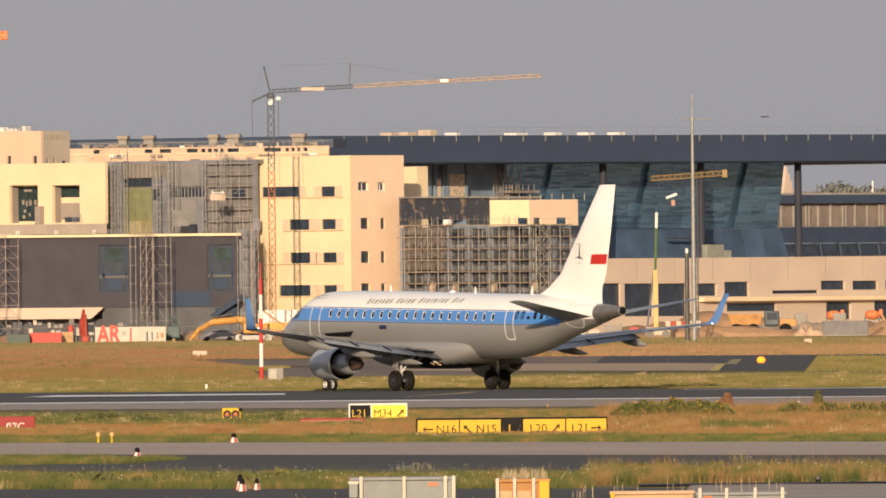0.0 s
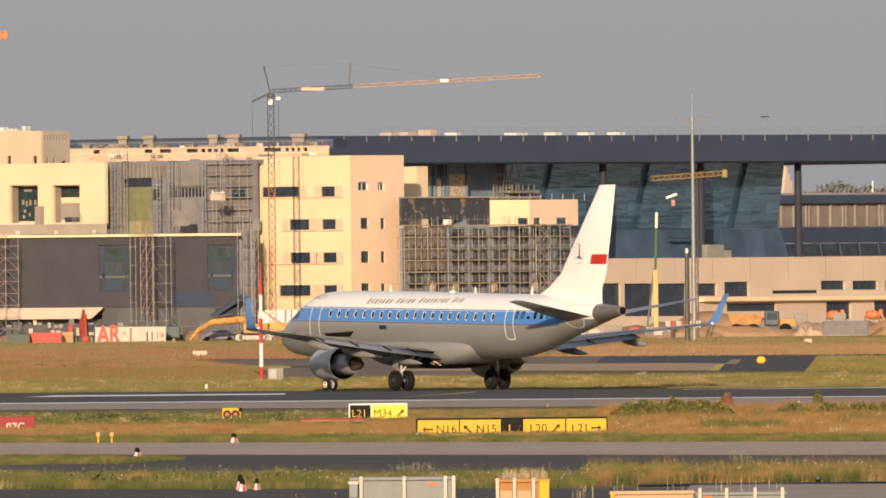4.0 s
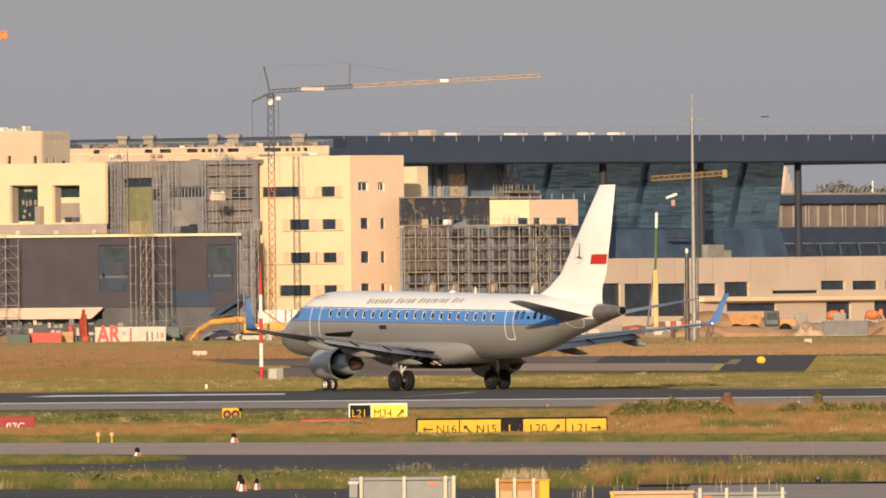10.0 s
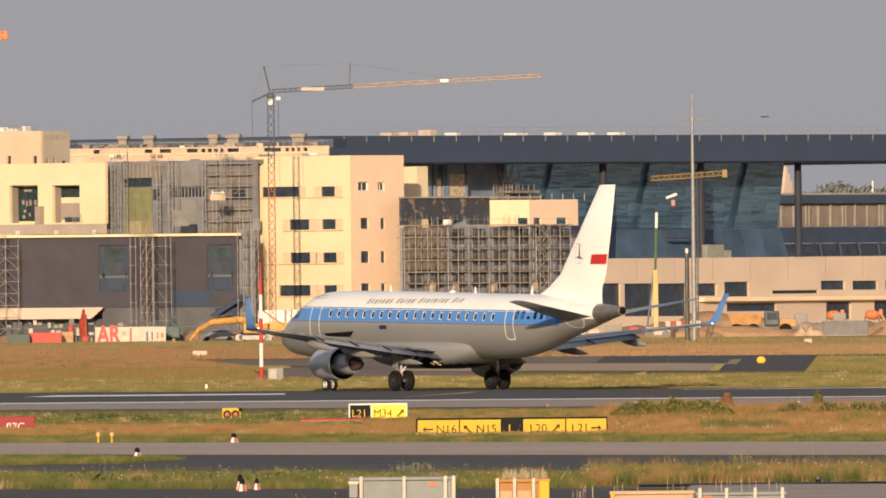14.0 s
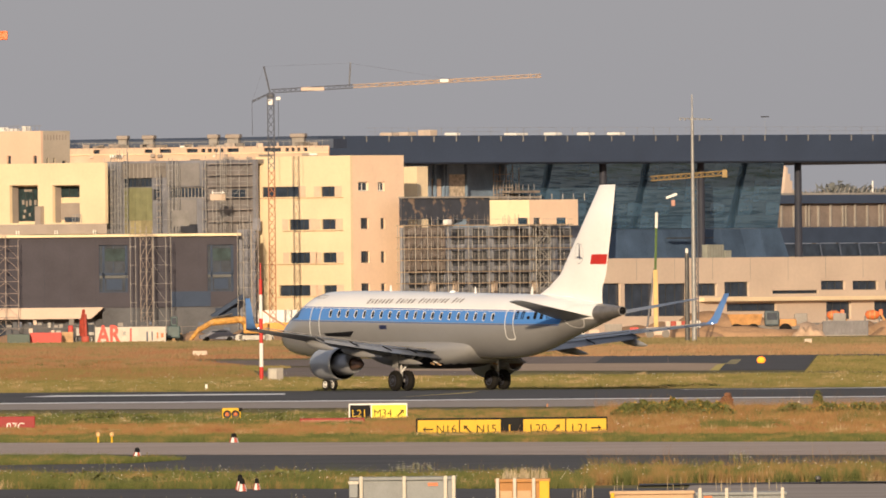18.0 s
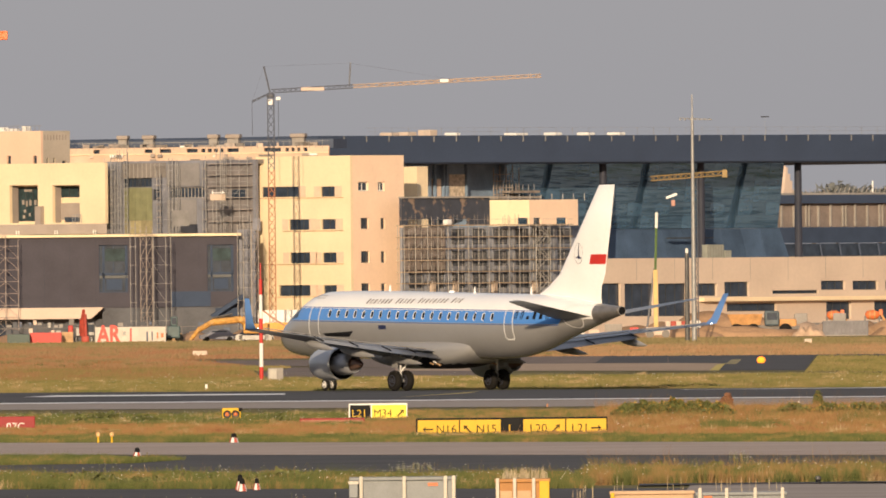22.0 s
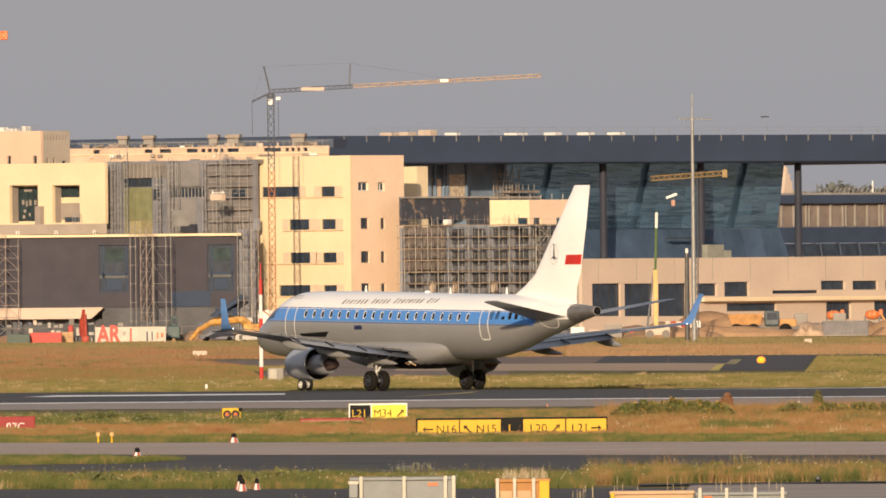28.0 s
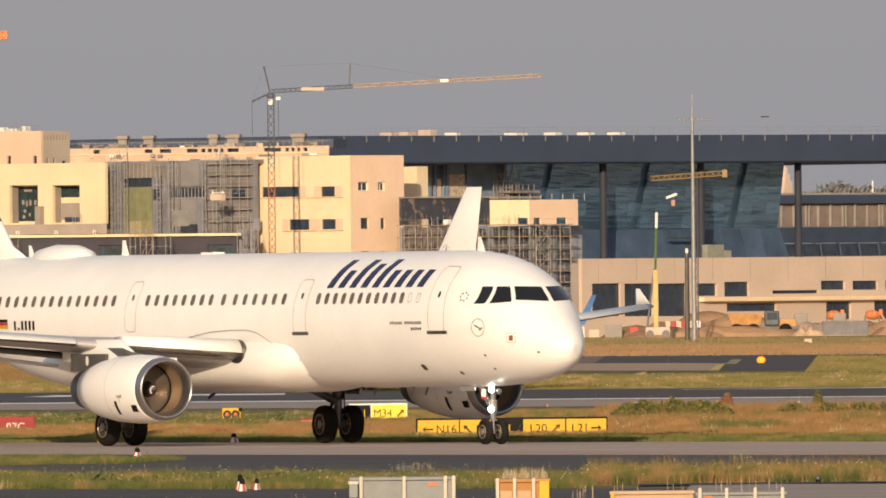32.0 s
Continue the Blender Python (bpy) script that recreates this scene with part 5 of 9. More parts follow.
JET_HULL = Body([(0.0, 0.03, 2.62, 2.52), (0.2, 0.50, 3.00, 2.10), (0.7, 0.90, 3.36, 1.84), (1.5, 1.18, 3.80, 1.68), (2.5, 1.36, 4.35, 1.60), (3.4, 1.45, 4.73, 1.57),
                 (4.5, 1.485, 4.91, 1.57), (6.5, 1.505, 4.93, 1.56), (20.0, 1.505, 4.73, 1.42), (22.0, 1.47, 4.70, 1.50), (24.0, 1.36, 4.66, 1.80), (26.5, 1.05, 4.52, 2.45),
                 (28.8, 0.72, 4.24, 3.02), (30.2, 0.46, 4.10, 3.35), (31.4, 0.22, 4.0, 3.60)])


CORE_STEEL = material("core_steel", (0.30, 0.31, 0.34), 0.35, 0.4, vary=0.12, size=0.6)
BURNT = material("heat_tinted_metal", (0.20, 0.125, 0.095), 0.4, 0.5, vary=0.2, size=0.4)
FAIRING = material("fairing_grey", (0.27, 0.268, 0.27), 0.4, vary=0.06, size=1)
TITLE_G = material("title_grey", (0.22, 0.20, 0.19), 0.5)


def regional_jet():
    th = anchor("regional_jet", Matrix.Identity(4), "twin-engined regional jet with white crown, blue band and grey belly", "airplane")
    b = JET_HULL
    paint = jet_paint()
    hull = part("fuselage", b.mesh(), paint, th, "white-topped grey fuselage with a blue window band", smooth=True)
    part("belly_fairing", belly(8.8, 19.4, 1.62, 2.55, 0.98, 0.35), AIR_G, th, "grey wing-root fairing", smooth=True)
    wb = belly(8.8, 19.4, 1.625, 2.55, 0.965, 0.35)      # dark skin copy for the wheel wells and the shade along the keel
    bmesh.ops.delete(wb, geom=[f for f in wb.faces if not (-19.0 < f.calc_center_median().x < -14.3 and f.calc_center_median().z < float(np.interp(-f.calc_center_median().x, (14.3, 15.6, 16.5, 19.0), (1.7, 1.6, 1.22, 1.2))))], context="FACES")
    for v in wb.verts:
        v.co.y *= 1.006
    part("wheel_well", wb, material("well_and_keel_shade", (0.022, 0.025, 0.036), 0.6, vary=0.3, size=0.4, spec=0.2), th, "dark skin for the wheel wells and the shaded keel", smooth=True)
    # cabin windows
    n = 20
    for side in (1, -1):
        for k in range(n):
            s = 6.25 + k * (21.6 - 6.25) / (n - 1)
            z = 3.80 - (s - 6.25) * 0.0163
            wp = part("window", b.oval(s, z, 0.14, 0.20, side, 0.012), PALE, th)
            part("pane", b.oval(s + 0.03, z, 0.095, 0.155, side, 0.02), COCKPIT, wp)
        for name, q in (("front_door", [(4.36, 2.35), (5.26, 2.35), (5.26, 4.30), (4.36, 4.30)]), ("rear_door", [(22.75, 2.42), (23.45, 2.42), (23.45, 3.92), (22.75, 3.92)])):
            part(name, b.outline(q, side, 0.035, 0.2), PALE, th, "door outlined in white")
        # cockpit glazing
        for q in ([(1.55, 3.42), (2.25, 3.52), (2.35, 3.98), (1.85, 3.72)], [(2.33, 3.53), (3.0, 3.62), (3.0, 4.1), (2.42, 4.0)]):
            part("cockpit_window", b.decal(q, side, 4, 4, 0.014), COCKPIT, th)
        lettering_bars(b, side, 9.3 if side > 0 else 18.2, 18.2 if side > 0 else 9.3, 4.27, 4.52, [1, -.85, .85, -.85, .85, .85, .85, 0, 1, .85, -.85, .85, .85, 0, 1, -.85, .85, -.85, .85, -.85, .85, .85, 0, 1, -.85, .85],
                       TITLE_G, th, "title_bar", 0.45, 0.56, "slanted grey bar")
        lettering_bars(b, side, 23.55 if side > 0 else 26.6, 26.6 if side > 0 else 23.55, 3.42, 3.85, [-.9, -.9, .35, .9, .9, -.9], BLACK, th, "registration_bar", 0.2, 0.55, "dark bar")
        part("emblem", b.decal([(11.0, 2.98), (11.7, 2.98), (11.7, 3.19), (11.0, 3.19)], side, 2, 2), DEEP_BLUE, th, "small dark blue mark")
    for s0, m in ((1.05, SEAM),):      # radome joint
        bm = bmesh.new()
        for k in range(40):
            g0, g1 = 360 * k / 40, 360 * (k + 1) / 40
            bm.faces.new([bm.verts.new(b.skin_angle(s, g, 0.008)) for s, g in ((s0, g0), (s0 + 0.03, g0), (s0 + 0.03, g1), (s0, g1))])
        part("skin_joint", bm, m, th)
    # crown lining and radio blades
    part("crown_line", b.decal([(3.4, 4.60), (4.4, 4.70), (4.5, 4.74), (3.45, 4.64)], 1, 4, 1), GUNMETAL, th)
    for s, h in ((9.6, 0.34), (17.6, 0.34), (22.9, 0.42)):
        top = b.at(s)[1]
        part("antenna", foil([(-s, 0, top - 0.05, 0.26, 0.12, (1, 0)), (-s - 0.10, 0, top + h * 0.85, 0.10, 0.12, (1, 0))], 6), AIR_W, th)
    part("roof_beacon", turned([(0, 0.16), (0.08, 0.15), (0.12, 0.06)], (-15.6, 0, b.at(15.6)[1] - 0.02), 16, "z", True), AIR_W, th)
    # wings
    wing = [(-10.9, 1.0, 1.78, 5.6, 0.13, (0, 1)), (-12.75, 4.7, 2.10, 3.75, 0.115, (0, 1)), (-15.2, 9.2, 2.60, 2.50, 0.11, (0, 1)), (-17.5, 13.4, 3.05, 1.40, 0.10, (0, 1))]
    wlet = [(-17.5, 13.4, 3.05, 1.40, 0.10, (0, 1)), (-17.92, 13.67, 3.12, 0.98, 0.09, (-0.5, 0.87)), (-18.2, 13.82, 3.40, 0.74, 0.09, (-0.87, 0.5)), (-18.75, 14.2, 4.60, 0.44, 0.09, (-0.92, 0.38))]
    for side in (1, -1):
        f = (lambda r: r) if side > 0 else mirror
        wg = part("wing", foil(f(wing)), AIR_WING, th, "grey swept wing", smooth=True)
        part("winglet", foil(f(wlet)), WINGLET_B, wg, "blue upswept winglet", smooth=True)
        for y, s0, s1, z in ((3.1, 13.9, 17.2, 1.66), (6.3, 15.0, 17.9, 2.05), (9.3, 16.5, 18.75, 2.44)):
            part("flap_fairing", pod(-s0, -s1 - 0.45, side * y, z - 0.06, 0.12, 0.20, -0.36), FAIRING, wg, smooth=True)
        flap = [(-15.9, 1.6, 1.84, 1.15, 0.1, (0, 1)), (-16.35, 4.7, 2.12, 0.95, 0.1, (0, 1)), (-17.45, 9.4, 2.63, 0.75, 0.1, (0, 1))]
        fb = foil(f([(x - 0.02, y, z - 0.03, c, t, u) for x, y, z, c, t, u in flap]))
        for v in fb.verts:      # set for take-off: trailing edges down
            v.co.z -= 0.30 * max(0.0, -v.co.x - float(np.interp(abs(v.co.y), (1.6, 4.7, 9.4), (15.92, 16.37, 17.47))))
        part("flap", fb, AIR_WING, wg, smooth=True)
        for y, x, z in ((3.1, 16.2, 2.0), (4.72, 16.45, 2.12), (7.0, 17.0, 2.36), (9.35, 17.5, 2.63)):      # slots between the flap sections
            part("flap_slot", tubes([((-x, side * y, z + 0.02), (-x - 0.85, side * y, z - 0.2))], 0.035, 5), BLACK, wg)
        # gaps between the moving surfaces, pale leading edge, position light
        for y0, y1, x0, x1 in ((1.8, 4.6, 15.95, 16.32), (4.75, 9.3, 16.35, 17.42), (9.45, 12.9, 17.42, 18.45)):
            part("hinge_gap", tubes([((-x0, side * y0, float(np.interp(y0, (1.0, 4.7, 9.2, 13.4), (1.86, 2.17, 2.66, 3.1))) + 0.06), (-x1, side * y1, float(np.interp(y1, (1.0, 4.7, 9.2, 13.4), (1.86, 2.17, 2.66, 3.1))) + 0.06))], 0.025, 4), SEAM, wg)
        le = [(x + 0.015, y, z, c * 0.09, 0.75, u) for x, y, z, c, _t, u in wing]
        part("leading_edge", foil(f([(x, y, z, c, t * 0.9, u) for x, y, z, c, t, u in le]), 8), LIP, wg, "bare metal leading edge", smooth=True)
        part("tip_light", turned([(-0.04, 0.01), (-0.01, 0.032), (0.03, 0.025)], (-18.75, side * 13.45, 3.1), 10, "x", True), LAMP_W, wg, "small white position light")
        for y in (10.2, 11.1, 12.0):
            part("static_wick", tubes([((-17.9 - 0.3 * (y - 10.2), side * y, 2.78 + 0.1 * (y - 10.2)), (-18.25 - 0.3 * (y - 10.2), side * y, 2.76 + 0.1 * (y - 10.2)))], 0.012, 4), BLACK, wg)
        # engine
        ey, ez = side * 4.75, 1.28
        eng = part("engine", turned([(-12.3, 0.77), (-12.75, 0.785), (-12.77, 0.80), (-12.5, 0.82), (-12.0, 0.84), (-11.4, 0.835), (-10.95, 0.78), (-10.7, 0.70), (-10.58, 0.64), (-10.66, 0.58), (-11.1, 0.55), (-11.5, 0.56)], (0, ey, ez), 40), NACELLE, th, "grey turbofan engine under the wing", smooth=True)
        part("intake_lip", turned([(-10.72, 0.718), (-10.58, 0.66), (-10.56, 0.63), (-10.66, 0.572), (-10.85, 0.56)], (0, ey, ez), 40), CHROME, eng, smooth=True)
        part("fan", turned([(-11.48, 0.56), (-11.45, 0.2), (-11.15, 0.02)], (0, ey, ez), 32), GUNMETAL, eng)
        part("core_cowl", turned([(-12.3, 0.52), (-12.8, 0.55), (-13.35, 0.53), (-13.9, 0.44), (-13.9, 0.38), (-13.4, 0.32)], (0, ey, ez - 0.03), 36), CORE_STEEL, eng, smooth=True)
        part("exhaust_cone", turned([(-13.3, 0.30), (-14.0, 0.27), (-14.45, 0.17), (-14.7, 0.03)], (0, ey, ez - 0.03), 28), BURNT, eng, smooth=True)
        part("bypass_duct", turned([(-12.755, 0.772), (-12.6, 0.762), (-12.3, 0.755)], (0, ey, ez), 40), BLACK, eng, smooth=True)
        part("bypass_ring", turned([(-12.35, 0.51), (-12.35, 0.78)], (0, ey, ez), 36), BLACK, eng)
        part("pylon", foil([(-11.2, ey, ez + 0.76, 3.6, 0.07, (1, 0)), (-12.4, ey, 2.05, 3.4, 0.07, (1, 0))]), AIR_WING, eng, smooth=True)
        # tail plane
        tp = [(-26.5, 0.35, 3.34, 2.9, 0.085, (0, 1)), (-29.32, 5.28, 4.29, 1.15, 0.08, (0, 1))]
        tb = foil(f(tp))
        for v in tb.verts:      # trimmed leading edge down
            v.co.z -= 0.05 * (v.co.x + 26.5 + (abs(v.co.y) - 0.35) * 0.538)
        tpl = part("tailplane", tb, AIR_WING, th, "grey horizontal tailplane", smooth=True)
        lb = foil(f([(x + 0.02, y, z, c * 0.1, 0.7, u) for x, y, z, c, _t, u in tp]), 8)
        for v in lb.verts:
            v.co.z -= 0.05 * (v.co.x + 26.5 + (abs(v.co.y) - 0.35) * 0.538)
        part("leading_edge", lb, LIP, tpl, "bare metal leading edge", smooth=True)
        bm = bmesh.new()      # rounded seam round the tailplane's root
        ring = [(28.15 + 0.72 * math.cos(2 * math.pi * k / 22), 3.54 + 0.56 * math.sin(2 * math.pi * k / 22)) for k in range(23)]
        for (s0, z0), (s1, z1) in zip(ring, ring[1:]):
            nx, nz = (z1 - z0), -(s1 - s0)
            d = 0.02 / math.hypot(nx, nz)
            b.decal([(s0 - nx * d, z0 - nz * d), (s1 - nx * d, z1 - nz * d), (s1 + nx * d, z1 + nz * d), (s0 + nx * d, z0 + nz * d)], side, 1, 1, 0.014, bm)
        part("tail_root_seam", bm, PALE, th)
        # plain black wedge laid on the skin above the wing
        part("service_panel", b.decal([(5.9, 2.66), (8.1, 2.62), (8.55, 2.90), (5.6, 2.80)], side, 6, 3, 0.012), BLACK, th, "black wedge on the fuselage above the wing")
        part("hatch_seam", b.outline([(4.18, 4.58), (5.0, 4.58), (4.98, 4.70), (4.16, 4.70)], side, 0.018), SEAM, th)
        # main legs
        gear = part("main_gear", tubes([((-15.2, side * 2.85, 1.9), (-15.22, side * 2.85, 0.52)), ((-14.2, side * 2.6, 1.7), (-15.15, side * 2.85, 0.95)), ((-15.2, side * 1.5, 1.6), (-15.2, side * 2.8, 1.15)), ((-15.22, side * 2.42, 0.5), (-15.22, side * 3.28, 0.5))], 0.085, 10), AIR_G, th, "grey main landing gear leg")
        part("gear_door", boxes((-15.45, -14.95, side * 3.2 - 0.02, side * 3.2 + 0.02, 1.05, 1.75)), AIR_G, gear)
        for dx, dz, m in ((-0.9, 1.28, PLANK), (-1.15, 1.36, WHITE_P), (-1.5, 1.24, PLANK)):
            part("bay_fitting", tubes([((-15.2 + dx, side * 1.66, dz), (-15.55 + dx, side * 1.68, dz - 0.08))], 0.045, 6), m, gear)
        part("side_stay", tubes([((-15.9, side * 2.4, 1.75), (-15.25, side * 2.85, 0.85))], 0.05, 8), PALE, gear, "pale side stay")
        for dy in (-0.36, 0.36):
            wheel(th, "jet", 15.22, side * 2.85 + dy, 0.5, 0.36, COLUMN_B)
    fin = part("fin", foil([(-23.1, 0, 3.9, 6.55, 0.03, (1, 0)), (-23.3, 0, 4.45, 6.25, 0.03, (1, 0)), (-24.6, 0, 5.0, 5.0, 0.05, (1, 0)), (-25.75, 0, 5.65, 4.2, 0.085, (1, 0)), (-27.6, 0, 7.85, 2.85, 0.09, (1, 0)), (-29.47, 0, 10.08, 1.42, 0.09, (1, 0))]), AIR_W, th, "tall white tail fin", smooth=True)
    for side in (1, -1):
        bm = bmesh.new()
        q = [(-28.68, 6.13), (-30.03, 6.13), (-30.14, 6.62), (-28.83, 6.62)]
        bm.faces.new([bm.verts.new((x, side * (0.135 if i in (0, 3) else 0.045), z)) for i, (x, z) in enumerate(q)])
        part("flag_block", bm, RED, fin, "red lower half of a flag")
        bm = bmesh.new()
        for i in range(28):
            a0, a1 = 2 * math.pi * i / 28, 2 * math.pi * (i + 1) / 28
            vs = [bm.verts.new((-27.80 + r * 0.74 * math.cos(a), side * 0.212, 6.67 + r * math.sin(a) * 1.0)) for a, r in ((a0, 0.52), (a1, 0.52), (a1, 0.505), (a0, 0.505))]
            bm.faces.new(vs)
        for q in ([(-27.79, 7.28), (-27.74, 7.30), (-27.70, 6.80), (-27.80, 6.80)], [(-27.70, 6.80), (-27.80, 6.80), (-27.84, 6.56), (-27.74, 6.52)], [(-27.72, 6.70), (-27.50, 6.62), (-27.52, 6.58), (-27.76, 6.62)], [(-27.78, 6.68), (-28.02, 6.60), (-28.0, 6.56), (-27.78, 6.60)]):
            bm.faces.new([bm.verts.new((x - 0.05, side * 0.213, z - 0.15)) for x, z in q])
        part("emblem_ring", bm, DEEP_BLUE, fin, "round dark blue emblem")
    bm = bmesh.new()
    rings = []
    for st in np.linspace(29.55, 31.42, 10):
        rings.append([bm.verts.new(b.skin_angle(float(st), 360 * i / 36, 0.012)) for i in range(36)])
    hw, top, bot = b.at(31.42)
    for x, r in ((-31.43, 0.212), (-31.1, 0.18)):
        rings.append([bm.verts.new((x, r * math.sin(2 * math.pi * i / 36), (top + bot) / 2 + r * math.cos(2 * math.pi * i / 36))) for i in range(36)])
    for p, q in zip(rings, rings[1:]):
        for i in range(36):
            bm.faces.new((p[i], p[(i + 1) % 36], q[(i + 1) % 36], q[i]))
    bm.faces.new(rings[-1])
    bmesh.ops.recalc_face_normals(bm, faces=bm.faces[:])
    cone = part("tail_cone", bm, material("tail_cone_metal", (0.24, 0.225, 0.21), 0.35, 0.6, vary=0.15, size=0.5), th, "dark metal tail cone with exhaust", smooth=True)
    part("exhaust_rim", turned([(-31.38, 0.222), (-31.45, 0.222), (-31.45, 0.205), (-31.38, 0.204)], (0, 0, (top + bot) / 2), 24), SEAM, cone)
    part("exhaust_hole", turned([(-31.448, 0.204), (-31.42, 0.185), (-31.415, 0.005)], (0, 0, (top + bot) / 2), 24), BLACK, cone)
    ng = part("nose_gear", tubes([((-3.85, 0, 1.65), (-3.84, 0, 0.3)), ((-3.0, 0, 1.6), (-3.8, 0, 0.8)), ((-3.84, -0.24, 0.3), (-3.84, 0.24, 0.3))], 0.07, 10), AIR_G, th, "nose landing gear leg")
    part("gear_door", boxes((-4.6, -2.9, 0.36, 0.4, 1.2, 1.68), (-4.6, -2.9, -0.4, -0.36, 1.2, 1.68)), AIR_G, ng)
    for dy in (-0.21, 0.21):
        wheel(th, "jet", 3.84, dy, 0.31, 0.2, WHITE_P)
    # the jet's true size: a touch under the drawn one, standing taller on its legs
    k, lift = 0.975, 0.109
    hubs = {h.name for h, _r, _p in WHEELS["jet"]}
    for ob in th.children_recursive:
        if ob.type != "MESH" or ob.parent.name in hubs:
            continue
        ob.data.transform(Matrix.Translation((0, 0, lift)) @ Matrix.Scale(k, 4))
        if ob.name.startswith(("main_gear", "nose_gear")):
            for v in ob.data.vertices:
                if v.co.z < 0.75:
                    v.co.z -= 0.10
    for i, (h, r, p) in enumerate(WHEELS["jet"]):
        WHEELS["jet"][i] = (h, r, Vector((p.x * k, p.y * k, p.z)))
        h.location = WHEELS["jet"][i][2]
    return th


WINDOW_RING = material("window_surround", (0.15, 0.13, 0.115), 0.5, vary=0.1)
CABIN_P = material("cabin_pane", (0.15, 0.13, 0.115), 0.25, vary=0.25, size=0.4, spec=0.3)
DOOR_LINE = material("door_gap", (0.50, 0.45, 0.40), 0.5, vary=0.08)
SLAT_M = material("shaded_slat_metal", (0.30, 0.27, 0.245), 0.25, 0.8, vary=0.06, size=0.8)
NOZZLE_B = material("dark_nozzle_metal", (0.075, 0.085, 0.105), 0.4, 0.6, vary=0.15, size=0.5)
PYLON_D = material("pylon_shade_grey", (0.085, 0.08, 0.082), 0.5, vary=0.2, size=0.5)
HATCH = material("dull_red_brown", (0.24, 0.10, 0.07), 0.6)
FAN = material("dark_fan_metal", (0.15, 0.125, 0.105), 0.45, 0.6, vary=0.15)

# ---- white airliner ----
AIR_HULL = Body([(0.0, 0.03, 2.98, 2.88), (0.2, 0.40, 3.34, 2.52), (0.6, 0.71, 3.73, 2.28), (1.2, 1.03, 4.2, 2.10), (1.75, 1.27, 4.68, 2.00), (2.5, 1.53, 5.14, 1.90), (3.4, 1.74, 5.50, 1.82),
                 (4.6, 1.895, 5.76, 1.765), (6.2, 1.975, 5.88, 1.74), (31.0, 1.975, 5.88, 1.74), (33.5, 1.92, 5.88, 2.0), (37.0, 1.6, 5.82, 2.85), (40.5, 1.1, 5.6, 3.85), (43.0, 0.62, 5.35, 4.5), (44.4, 0.22, 5.12, 4.78)])


